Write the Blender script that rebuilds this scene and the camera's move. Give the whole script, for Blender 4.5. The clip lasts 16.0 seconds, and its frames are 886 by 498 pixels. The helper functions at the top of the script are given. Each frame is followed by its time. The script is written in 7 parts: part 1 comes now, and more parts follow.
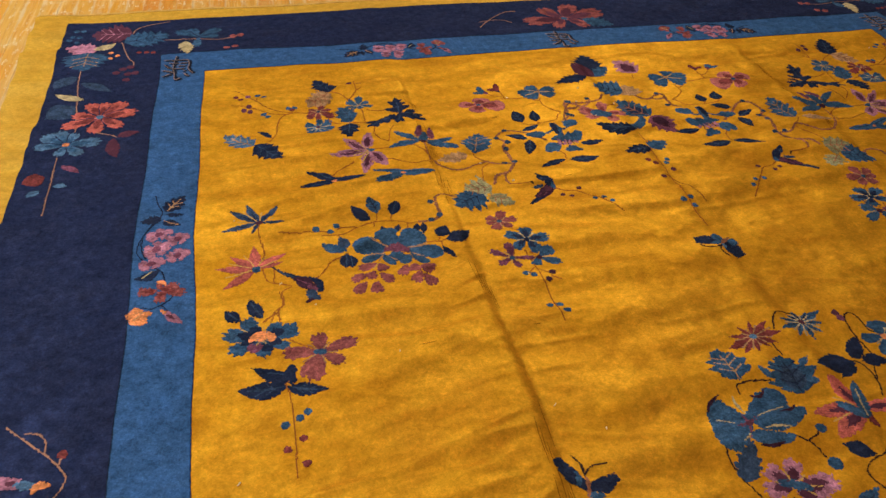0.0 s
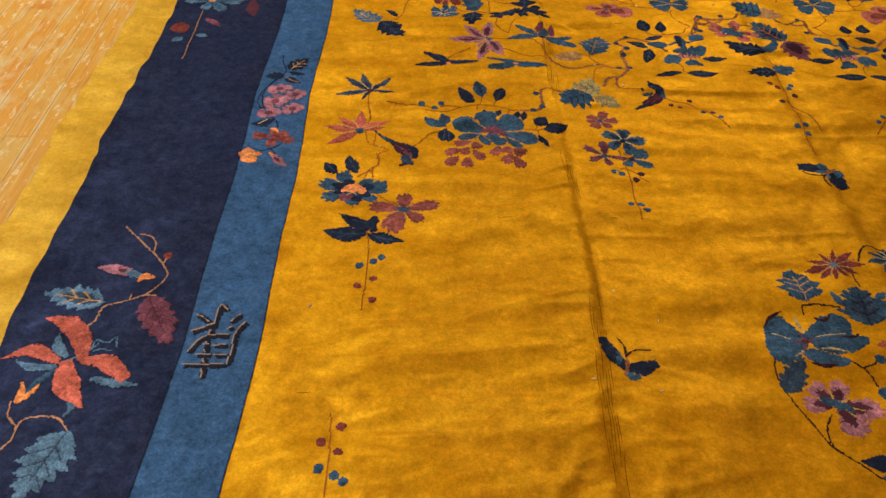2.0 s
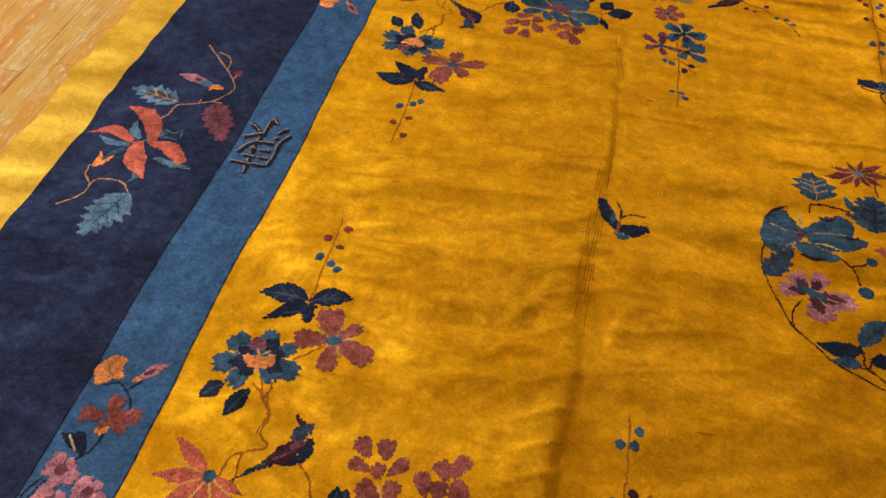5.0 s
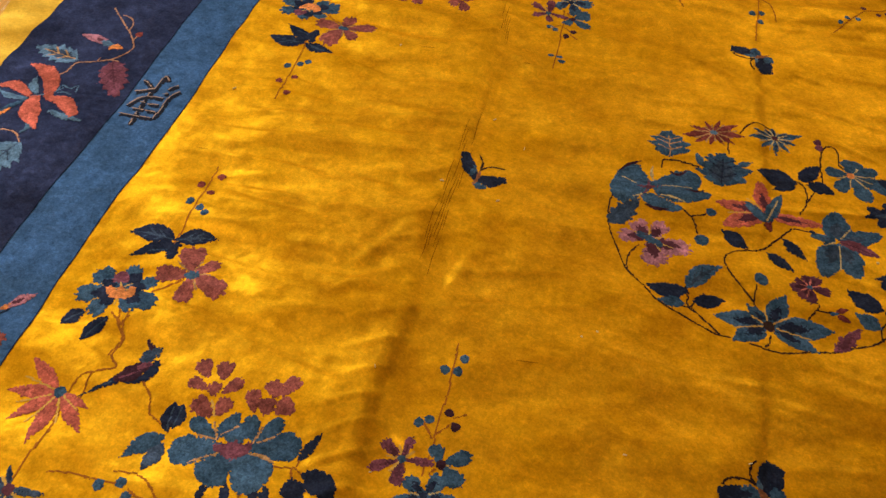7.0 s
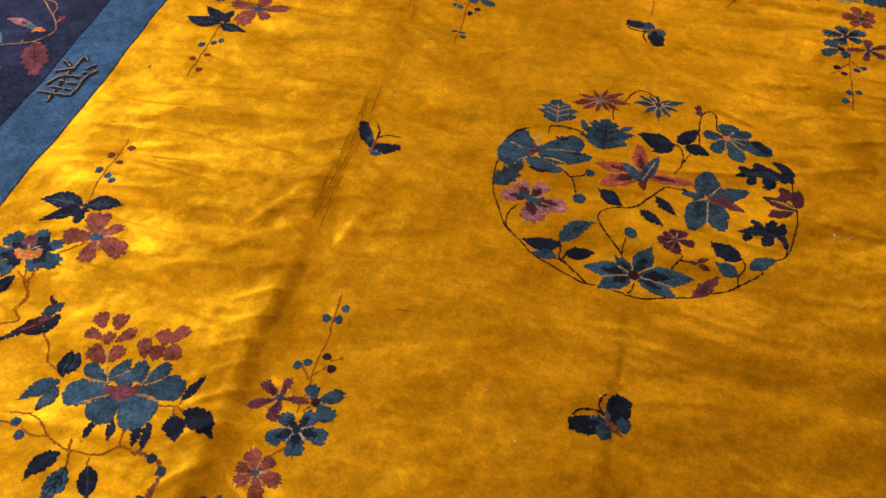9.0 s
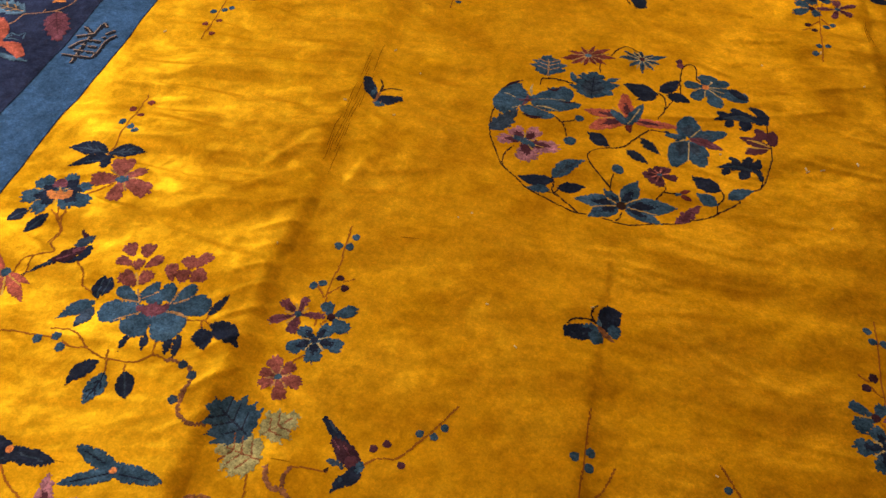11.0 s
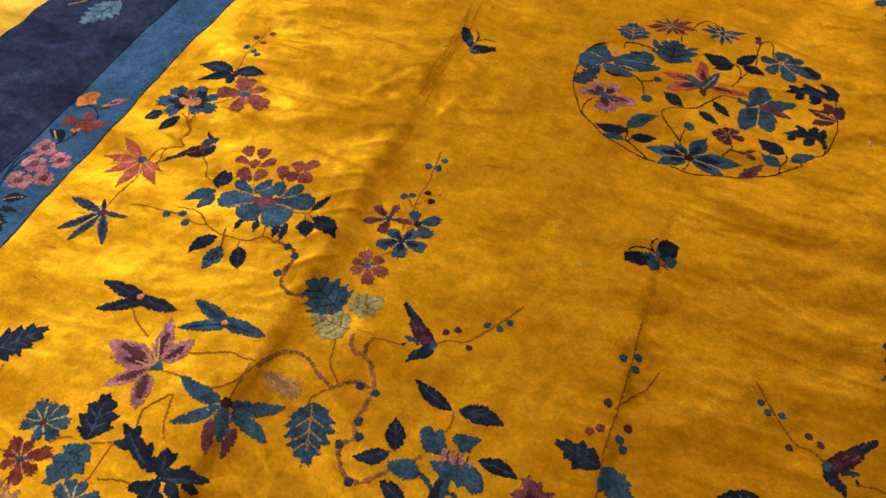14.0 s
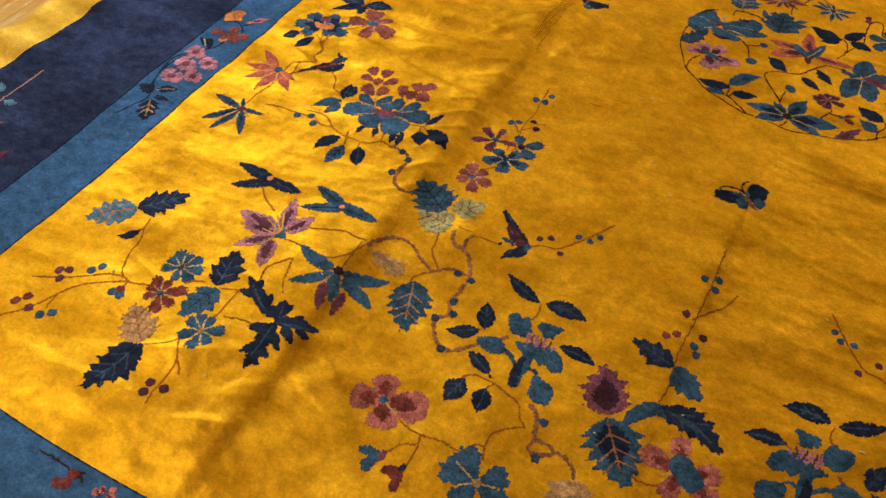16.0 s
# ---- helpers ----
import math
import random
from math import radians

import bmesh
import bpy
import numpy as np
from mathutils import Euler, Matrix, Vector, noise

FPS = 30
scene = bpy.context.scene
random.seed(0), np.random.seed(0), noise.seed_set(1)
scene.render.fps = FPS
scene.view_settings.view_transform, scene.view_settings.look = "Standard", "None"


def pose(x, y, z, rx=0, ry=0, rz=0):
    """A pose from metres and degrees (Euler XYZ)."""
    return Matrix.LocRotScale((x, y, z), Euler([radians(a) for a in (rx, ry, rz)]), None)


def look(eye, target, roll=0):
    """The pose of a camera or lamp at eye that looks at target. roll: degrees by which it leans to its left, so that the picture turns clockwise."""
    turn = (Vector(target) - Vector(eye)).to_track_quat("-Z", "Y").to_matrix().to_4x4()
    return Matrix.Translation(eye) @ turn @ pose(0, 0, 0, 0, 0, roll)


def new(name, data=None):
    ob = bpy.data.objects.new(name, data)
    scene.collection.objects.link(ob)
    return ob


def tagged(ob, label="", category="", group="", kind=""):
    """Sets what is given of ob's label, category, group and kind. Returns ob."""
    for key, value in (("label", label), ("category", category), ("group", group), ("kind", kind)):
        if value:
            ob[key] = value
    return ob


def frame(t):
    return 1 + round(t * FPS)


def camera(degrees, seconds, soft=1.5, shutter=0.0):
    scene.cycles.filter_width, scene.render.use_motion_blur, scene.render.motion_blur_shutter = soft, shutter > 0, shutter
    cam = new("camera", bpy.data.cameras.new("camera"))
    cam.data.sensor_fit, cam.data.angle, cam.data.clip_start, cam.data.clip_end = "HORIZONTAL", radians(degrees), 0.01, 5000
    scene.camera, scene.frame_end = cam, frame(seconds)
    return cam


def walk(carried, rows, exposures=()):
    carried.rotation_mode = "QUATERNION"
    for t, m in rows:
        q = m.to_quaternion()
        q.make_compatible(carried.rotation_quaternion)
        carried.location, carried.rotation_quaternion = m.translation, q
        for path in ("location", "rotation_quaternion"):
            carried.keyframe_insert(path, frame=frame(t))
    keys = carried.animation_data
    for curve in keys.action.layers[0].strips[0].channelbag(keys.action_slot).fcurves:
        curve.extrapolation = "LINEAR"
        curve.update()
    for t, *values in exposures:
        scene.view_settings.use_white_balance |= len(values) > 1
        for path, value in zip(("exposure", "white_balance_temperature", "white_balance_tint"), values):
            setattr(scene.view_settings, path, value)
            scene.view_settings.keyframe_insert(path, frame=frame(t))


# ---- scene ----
cam = camera(59.6, 16.0)
PATH = [
    (0, (-0.863, -0.606, 1.012), (-0.479, 0.892, -0.257), 2.8),
    (0.5, (-0.869, -0.664, 1.003), (-0.546, 0.818, -0.300), 2.7),
    (1, (-0.867, -0.707, 1.003), (-0.615, 0.757, -0.336), 2.9),
    (1.5, (-0.833, -0.723, 0.997), (-0.674, 0.72, -0.378), 3.2),
    (2, (-0.792, -0.734, 0.984), (-0.743, 0.68, -0.429), 3.4),
    (2.5, (-0.747, -0.75, 0.978), (-0.809, 0.628, -0.470), 3.4),
    (3, (-0.712, -0.781, 0.972), (-0.872, 0.555, -0.508), 2.8),
    (3.5, (-0.693, -0.843, 0.978), (-0.913, 0.453, -0.529), 2.4),
    (3.7, (-0.681, -0.869, 0.981), (-0.917, 0.414, -0.535), 2.2),
    (5.8, (-0.479, -0.917, 0.982), (-0.729, 0.32, -0.569), 3.4),
    (6, (-0.441, -0.922, 0.981), (-0.703, 0.318, -0.567), 3.1),
    (6.5, (-0.374, -0.925, 0.984), (-0.633, 0.305, -0.572), 3.1),
    (7, (-0.333, -0.957, 1.006), (-0.586, 0.267, -0.556), 3.2),
    (7.5, (-0.293, -1.007, 1.021), (-0.544, 0.213, -0.544), 3.0),
    (8, (-0.256, -1.03, 1.032), (-0.499, 0.191, -0.533), 3.1),
    (8.5, (-0.177, -1.015, 1.041), (-0.424, 0.202, -0.527), 2.6),
    (8.7, (-0.151, -1.009, 1.042), (-0.393, 0.206, -0.528), 2.7),
    (10.8, (-0.107, -1.162, 1.034), (-0.338, 0.086, -0.513), 2.2),
    (11, (-0.112, -1.183, 1.035), (-0.342, 0.063, -0.513), 2.2),
    (11.5, (-0.098, -1.206, 1.040), (-0.332, 0.037, -0.509), 2.5),
    (12, (-0.066, -1.219, 1.030), (-0.316, 0.023, -0.517), 2.7),
    (12.5, (-0.053, -1.242, 1.029), (-0.331, -0.009, -0.522), 2.9),
    (13, (-0.063, -1.281, 1.036), (-0.375, -0.056, -0.514), 3.0),
    (13.5, (-0.074, -1.332, 1.041), (-0.42, -0.116, -0.509), 2.8),
    (14, (-0.088, -1.39, 1.056), (-0.469, -0.181, -0.490), 2.6),
    (14.5, (-0.098, -1.44, 1.050), (-0.515, -0.24, -0.495), 2.7),
    (15, (-0.077, -1.47, 1.045), (-0.537, -0.277, -0.494), 2.8),
    (15.5, (-0.058, -1.52, 1.032), (-0.568, -0.344, -0.504), 2.7),
    (16, (-0.046, -1.599, 1.026), (-0.611, -0.444, -0.506), 2.4),
]
walk(cam, [(t, look(eye, target, roll)) for t, eye, target, roll in PATH], exposures=[(0, 0.08, 5350, 10), (1.5, 0.03, 5950, 6), (3.5, -0.03, 6100, 5), (8.5, -0.07, 6450, 9), (12.5, -0.09, 6300, 7), (16, 0.0, 5900, 1)])

# ---- light ----
world = bpy.data.worlds.new("world")
scene.world = world
world.use_nodes = True
sky = world.node_tree.nodes.new("ShaderNodeTexSky")
sky.sky_type, sky.sun_disc = "NISHITA", False
sky.sun_elevation, sky.sun_rotation = radians(40), radians(250)
world.node_tree.links.new(sky.outputs[0], world.node_tree.nodes["Background"].inputs[0])
world.node_tree.nodes["Background"].inputs[1].default_value = 0.08


def area_lamp(name, m, sx, sy, watts, colour):
    data = bpy.data.lights.new(name, "AREA")
    data.shape, data.size, data.size_y, data.energy, data.color = "RECTANGLE", sx, sy, watts, colour
    ob = new(name, data)
    ob.matrix_world = m
    return ob


WARM = (1.0, 0.82, 0.58)
# Unseen window, assumed on the side the light comes from.
area_lamp("window_light", look((-4.4, 2.1, 1.72), (-0.3, -0.4, 0.0)), 3.3, 1.4, 174, (1.0, 0.97, 0.91))
# Unseen ceiling lamps, added to even out the brightness over the rug.
FILL_LAMPS = ((-1.6, 2.9, 14), (-2.3, -2.1, 68), (1.15, 3.75, 49))
for x, y, watts in FILL_LAMPS:
    area_lamp("ceiling_lamp_light", pose(x, y, 2.79), 0.5, 0.5, watts, WARM)


# ---- materials ----
def nodes_of(mat):
    mat.use_nodes = True
    tree = mat.node_tree
    return tree, tree.nodes, tree.links, tree.nodes["Principled BSDF"]


def wool(name, colour, mottle=0.35, nap=0.5, sheen=0.25, rough=0.6, gloss=0.2, vary=True, deep=None, shine=None):
    """Cut wool pile: every knot its own tone, brushed patches of nap and slow darker streaks across the rug.
    deep: the colour of the darker patches, dye and the shade of leaning nap together; shine: the colour of the silky
    lustre."""
    mat = bpy.data.materials.new(name)
    tree, N, L, bsdf = nodes_of(mat)
    geo = N.new("ShaderNodeNewGeometry")
    deep = deep or tuple(c * 0.8 for c in colour)
    shine = shine or tuple(min(1, c * 1.5 + 0.010) for c in colour)

    def tex(scale, stretch, detail, rough=0.55):
        mp = N.new("ShaderNodeMapping")
        mp.inputs["Scale"].default_value = stretch
        no = N.new("ShaderNodeTexNoise")
        no.inputs["Scale"].default_value, no.inputs["Detail"].default_value = scale, detail
        no.inputs["Roughness"].default_value = rough
        L.new(geo.outputs["Position"], mp.inputs["Vector"])
        L.new(mp.outputs[0], no.inputs["Vector"])
        return no.outputs["Fac"]

    def curve(fac, lo, hi, a, b):
        r = N.new("ShaderNodeMapRange")
        r.inputs["From Min"].default_value, r.inputs["From Max"].default_value = lo, hi
        r.inputs["To Min"].default_value, r.inputs["To Max"].default_value = a, b
        L.new(fac, r.inputs["Value"])
        return r.outputs[0]

    def mul(a, b):
        m = N.new("ShaderNodeMath")
        m.operation = "MULTIPLY"
        L.new(a, m.inputs[0])
        L.new(b, m.inputs[1])
        return m.outputs[0]

    # the tone of each knot
    flat, snap, white = N.new("ShaderNodeVectorMath"), N.new("ShaderNodeVectorMath"), N.new("ShaderNodeTexWhiteNoise")
    flat.operation, snap.operation = "MULTIPLY", "SNAP"
    flat.inputs[1].default_value = (1, 1, 0)
    snap.inputs[1].default_value = (0.0022, 0.0022, 1)
    L.new(geo.outputs["Position"], flat.inputs[0])
    L.new(flat.outputs[0], snap.inputs[0])
    L.new(snap.outputs[0], white.inputs["Vector"])
    patch = tex(19, (0.85, 1.15, 1), 6, 0.64)
    streak = tex(5, (0.8, 1.3, 1), 5, 0.6)
    weft = tex(60, (0.7, 1.3, 1), 3, 0.6)
    fibre = tex(150, (1.0, 1.15, 1), 3, 0.65)
    tuft = tex(44, (1.0, 1.05, 1), 4, 0.62)
    v = mul(curve(tuft, 0.32, 0.68, 1 - mottle * 0.62, 1 + mottle * 0.52), curve(weft, 0.3, 0.7, 1 - mottle * 0.22, 1 + mottle * 0.2))
    v = mul(v, curve(white.outputs["Value"], 0, 1, 1 - mottle * 0.40, 1 + mottle * 0.40))
    v = mul(v, curve(fibre, 0.3, 0.7, 1 - mottle * 0.56, 1 + mottle * 0.54))
    if vary:
        v = mul(v, curve(N.new("ShaderNodeObjectInfo").outputs["Random"], 0, 1, 0.84, 1.16))
    # Uneven dye and the shading of brushed nap, both put into the colour.
    dye_and_nap = N.new("ShaderNodeMix")
    dye_and_nap.data_type = "RGBA"
    dye_and_nap.inputs[6].default_value, dye_and_nap.inputs[7].default_value = (*deep, 1), (*colour, 1)
    half = N.new("ShaderNodeMath")
    half.operation = "MULTIPLY_ADD"
    half.inputs[1].default_value = 0.5
    L.new(curve(patch, 0.34, 0.66, 0, 1), half.inputs[0])
    L.new(curve(streak, 0.34, 0.66, 0, 0.5), half.inputs[2])
    L.new(half.outputs[0], dye_and_nap.inputs[0])
    hsv = N.new("ShaderNodeHueSaturation")
    L.new(dye_and_nap.outputs[2], hsv.inputs["Color"])
    L.new(v, hsv.inputs["Value"])
    L.new(hsv.outputs[0], bsdf.inputs["Base Color"])
    bsdf.inputs["Roughness"].default_value = 0.9
    bsdf.inputs["Specular IOR Level"].default_value = 0.0
    bsdf.inputs["Sheen Weight"].default_value = sheen
    bsdf.inputs["Sheen Roughness"].default_value = 0.4
    bsdf.inputs["Sheen Tint"].default_value = (*[min(1, c * 1.7 + 0.02) for c in colour], 1)
    relief = N.new("ShaderNodeBump")
    relief.inputs["Strength"].default_value, relief.inputs["Distance"].default_value = nap, 0.048
    L.new(tex(6.5, (0.9, 1.25, 1), 3, 0.45), relief.inputs["Height"])
    fine = N.new("ShaderNodeBump")
    fine.inputs["Strength"].default_value, fine.inputs["Distance"].default_value = 0.5, 0.0014
    L.new(fibre, fine.inputs["Height"])
    brush = N.new("ShaderNodeBump")
    brush.inputs["Strength"].default_value, brush.inputs["Distance"].default_value = nap * 0.42, 0.007
    L.new(tuft, brush.inputs["Height"])
    L.new(relief.outputs[0], brush.inputs["Normal"])
    L.new(brush.outputs[0], fine.inputs["Normal"])
    L.new(fine.outputs[0], bsdf.inputs["Normal"])
    # the silky lustre of the pile takes the colour of the wool
    silk, both, tint = N.new("ShaderNodeBsdfGlossy"), N.new("ShaderNodeMixShader"), N.new("ShaderNodeHueSaturation")
    tint.inputs["Color"].default_value = (*shine, 1)
    L.new(v, tint.inputs["Value"])
    L.new(tint.outputs[0], silk.inputs["Color"])
    silk.inputs["Roughness"].default_value = rough
    L.new(curve(tex(8, (0.8, 1.3, 1), 6, 0.62), 0.36, 0.64, gloss * 0.45, gloss * 1.5), both.inputs[0])
    L.new(brush.outputs[0], silk.inputs["Normal"])
    L.new(bsdf.outputs[0], both.inputs[1])
    L.new(silk.outputs[0], both.inputs[2])
    L.new(both.outputs[0], N["Material Output"].inputs["Surface"])
    return mat


GOLD = wool("gold_wool", (0.57, 0.264, 0.002), 0.23, 0.54, 0.20, 0.52, 0.50, False, (0.34, 0.120, 0.002), (0.80, 0.435, 0.014))
GOLD_BAND = wool("faded_gold_wool", (0.56, 0.315, 0.022), 0.20, 0.25, 0.20, 0.56, 0.30, False, (0.44, 0.215, 0.010), (0.74, 0.50, 0.08))
GOLD_PALE = wool("pale_gold_wool", (0.50, 0.31, 0.07), 0.2, 0.2, 0.1)
GOLD_DEEP = wool("parted_gold_wool", (0.24, 0.098, 0.003), 0.2, 0.3, 0.0)
FIELD_BLUE = wool("light_blue_wool", (0.041, 0.095, 0.214), 0.42, 0.4, 0.1, vary=False)
BORDER_NAVY = wool("navy_wool", (0.0165, 0.0215, 0.0540), 0.45, 0.5, 0.14, 0.55, 0.3, vary=False)
NAVY = wool("dark_navy_wool", (0.017, 0.023, 0.049), 0.5, 0.3, 0.06)
DARK = wool("black_brown_wool", (0.034, 0.019, 0.016), 0.2, 0.2, 0.04)
BLUE = wool("mid_blue_wool", (0.040, 0.084, 0.152), 0.6, 0.3, 0.08)
SKY = wool("sky_blue_wool", (0.082, 0.145, 0.230), 0.6, 0.3, 0.1)
SLATE = wool("slate_blue_wool", (0.036, 0.056, 0.098), 0.6, 0.3, 0.08)
RED = wool("brick_red_wool", (0.170, 0.041, 0.036), 0.6, 0.3, 0.08)
PINKRED = wool("rose_red_wool", (0.235, 0.070, 0.062), 0.6, 0.3, 0.1)
CORAL = wool("coral_wool", (0.42, 0.105, 0.075), 0.6, 0.3, 0.1)
PINK = wool("pink_wool", (0.37, 0.118, 0.100), 0.6, 0.3, 0.1)
LILAC = wool("lilac_wool", (0.35, 0.150, 0.198), 0.6, 0.3, 0.1)
ROSE = wool("dusky_rose_wool", (0.155, 0.052, 0.080), 0.6, 0.3, 0.1)
AUBERGINE = wool("aubergine_wool", (0.046, 0.019, 0.030), 0.5, 0.3, 0.06)
PLUM = wool("plum_wool", (0.088, 0.030, 0.046), 0.3, 0.3, 0.06)
ORANGE = wool("apricot_wool", (0.60, 0.22, 0.07), 0.6, 0.3, 0.1)
TAN = wool("tan_wool", (0.36, 0.205, 0.09), 0.6, 0.3, 0.1)
SAGE = wool("sage_wool", (0.29, 0.265, 0.125), 0.6, 0.3, 0.1)
CREAM = wool("cream_wool", (0.42, 0.33, 0.16), 0.6, 0.3, 0.1)
BROWN = wool("brown_wool", (0.26, 0.108, 0.050), 0.6, 0.3, 0.08)
TWIG = wool("twig_wool", (0.30, 0.105, 0.015), 0.2, 0.2, 0.05)
SIGN_EDGE = wool("ash_pink_wool", (0.27, 0.19, 0.155), 0.2, 0.2, 0.05)
SIGN_NAVY = wool("ink_wool", (0.016, 0.018, 0.030), 0.3, 0.2, 0.04)
TWIGL = wool("pale_twig_wool", (0.36, 0.19, 0.11), 0.2, 0.2, 0.05)


def plain(name, colour, rough, spread=0.06, scale=6.0):
    mat = bpy.data.materials.new(name)
    tree, N, L, bsdf = nodes_of(mat)
    geo, no, hsv = N.new("ShaderNodeNewGeometry"), N.new("ShaderNodeTexNoise"), N.new("ShaderNodeHueSaturation")
    no.inputs["Scale"].default_value, no.inputs["Detail"].default_value = scale, 6
    r = N.new("ShaderNodeMapRange")
    r.inputs["To Min"].default_value, r.inputs["To Max"].default_value = 1 - spread, 1 + spread
    L.new(geo.outputs["Position"], no.inputs["Vector"])
    L.new(no.outputs["Fac"], r.inputs["Value"])
    L.new(r.outputs[0], hsv.inputs["Value"])
    hsv.inputs["Color"].default_value = (*colour, 1)
    L.new(hsv.outputs[0], bsdf.inputs["Base Color"])
    bsdf.inputs["Roughness"].default_value = rough
    return mat


def old_boards():
    """Worn amber varnish on strip flooring: each board its own tone, bare pale scuffs, scratches and grain along the board."""
    mat = bpy.data.materials.new("worn_floor_board")
    tree, N, L, bsdf = nodes_of(mat)
    geo, info = N.new("ShaderNodeNewGeometry"), N.new("ShaderNodeObjectInfo")
    shift = N.new("ShaderNodeVectorMath")
    shift.operation = "MULTIPLY_ADD"
    shift.inputs[1].default_value = (7.0, 13.0, 3.0)
    L.new(info.outputs["Random"], shift.inputs[0])
    L.new(geo.outputs["Position"], shift.inputs[2])

    def tex(scale, stretch, detail, src, rough=0.5):
        mp, no = N.new("ShaderNodeMapping"), N.new("ShaderNodeTexNoise")
        mp.inputs["Scale"].default_value = stretch
        no.inputs["Scale"].default_value, no.inputs["Detail"].default_value = scale, detail
        no.inputs["Roughness"].default_value = rough
        L.new(src, mp.inputs["Vector"])
        L.new(mp.outputs[0], no.inputs["Vector"])
        return no.outputs["Fac"]

    grain = tex(40, (4.0, 0.16, 1), 6, shift.outputs[0])
    scuff = tex(9, (1.4, 0.75, 1), 10, geo.outputs["Position"], 0.68)
    scratch = tex(30, (3.0, 0.12, 1), 3, shift.outputs[0])
    tone = N.new("ShaderNodeValToRGB")
    e = tone.color_ramp.elements
    e[0].color, e[1].color = (0.50, 0.180, 0.008, 1), (0.53, 0.30, 0.045, 1)
    mid = e.new(0.5)
    mid.color = (0.54, 0.245, 0.010, 1)
    L.new(info.outputs["Random"], tone.inputs[0])

    def mix(fac, a, b, lo, hi, top=1.0):
        r, m = N.new("ShaderNodeMapRange"), N.new("ShaderNodeMix")
        m.data_type = "RGBA"
        r.inputs["From Min"].default_value, r.inputs["From Max"].default_value, r.inputs["To Max"].default_value = lo, hi, top
        L.new(fac, r.inputs["Value"])
        L.new(r.outputs[0], m.inputs[0])
        L.new(a, m.inputs[6])
        if isinstance(b, tuple):
            m.inputs[7].default_value = b
        else:
            L.new(b, m.inputs[7])
        return m.outputs[2]

    coord, sep = N.new("ShaderNodeTexCoord"), N.new("ShaderNodeSeparateXYZ")
    L.new(coord.outputs["Generated"], sep.inputs[0])
    away = N.new("ShaderNodeMath")
    away.operation = "SUBTRACT"
    away.inputs[1].default_value = 0.5
    L.new(sep.outputs[0], away.inputs[0])
    edge = N.new("ShaderNodeMath")
    edge.operation = "ABSOLUTE"
    L.new(away.outputs[0], edge.inputs[0])
    worn = N.new("ShaderNodeMath")
    worn.operation = "MULTIPLY_ADD"
    worn.inputs[1].default_value = 0.55
    L.new(tex(22, (1.5, 0.5, 1), 5, geo.outputs["Position"]), worn.inputs[0])
    L.new(edge.outputs[0], worn.inputs[2])
    flake = tex(40, (1.6, 0.5, 1), 10, geo.outputs["Position"], 0.74)
    c = mix(grain, tone.outputs[0], (0.30, 0.105, 0.010, 1), 0.48, 0.66, 0.4)
    c = mix(scuff, c, (0.52, 0.32, 0.075, 1), 0.50, 0.58, 0.6)
    c = mix(scratch, c, (0.64, 0.42, 0.13, 1), 0.60, 0.68, 0.5)
    c = mix(worn.outputs[0], c, (0.58, 0.43, 0.20, 1), 0.66, 0.80, 0.8)
    c = mix(flake, c, (0.62, 0.50, 0.28, 1), 0.56, 0.60, 0.75)
    c = mix(tex(3.2, (1.5, 0.8, 1), 9, geo.outputs["Position"], 0.7), c, (0.55, 0.43, 0.22, 1), 0.55, 0.61, 0.55)
    L.new(c, bsdf.inputs["Base Color"])
    bsdf.inputs["Specular IOR Level"].default_value = 0.12
    r = N.new("ShaderNodeMapRange")
    r.inputs["To Min"].default_value, r.inputs["To Max"].default_value = 0.55, 0.8
    L.new(scuff, r.inputs["Value"])
    L.new(r.outputs[0], bsdf.inputs["Roughness"])
    b = N.new("ShaderNodeBump")
    b.inputs["Strength"].default_value, b.inputs["Distance"].default_value = 0.35, 0.001
    L.new(grain, b.inputs["Height"])
    L.new(b.outputs[0], bsdf.inputs["Normal"])
    return mat


BOARD = old_boards()
WALL_PAINT = plain("wall_paint", (0.32, 0.285, 0.245), 0.8)
CEILING_PAINT = plain("ceiling_paint", (0.8, 0.79, 0.76), 0.85)
DARK_GAP = plain("dusty_subfloor", (0.05, 0.035, 0.02), 0.9)
LINT = plain("pale_lint", (0.75, 0.62, 0.35), 0.9)
WHITE_METAL = plain("white_enamel", (0.8, 0.8, 0.8), 0.4)


# ---- the room ----
def part(name, bm, material, parent, label=""):
    me = bpy.data.meshes.new(name)
    bm.to_mesh(me)
    bm.free()
    me.materials.append(material)
    ob = new(name, me)
    ob.parent = parent
    return tagged(ob, label)


def box_mesh(bm, x0, x1, y0, y1, z0, z1):
    r = bmesh.ops.create_cube(bm, size=1)
    for v in r["verts"]:
        v.co = Vector((x0 if v.co.x < 0 else x1, y0 if v.co.y < 0 else y1, z0 if v.co.z < 0 else z1))


def slab(name, boxes, material, label, category):
    bm = bmesh.new()
    for b in boxes:
        box_mesh(bm, *b)
    return tagged(part(name, bm, material, None, label), category=category, kind="structure")


X0, X1, Y0, Y1, ZC = -4.35, 4.2, -4.6, 4.8, 2.85
slab("ground", [(-60, 60, -60, 60, -0.3, -0.05)], DARK_GAP, "dark bare ground below the timber floor", "ground")
slab("wall_east", [(X1, X1 + 0.2, Y0 - 0.2, Y1 + 0.2, -0.05, ZC)], WALL_PAINT, "plain taupe painted plaster wall", "wall")
slab("wall_south", [(X0, X1, Y0 - 0.2, Y0, -0.05, ZC)], WALL_PAINT, "plain taupe painted plaster wall", "wall")
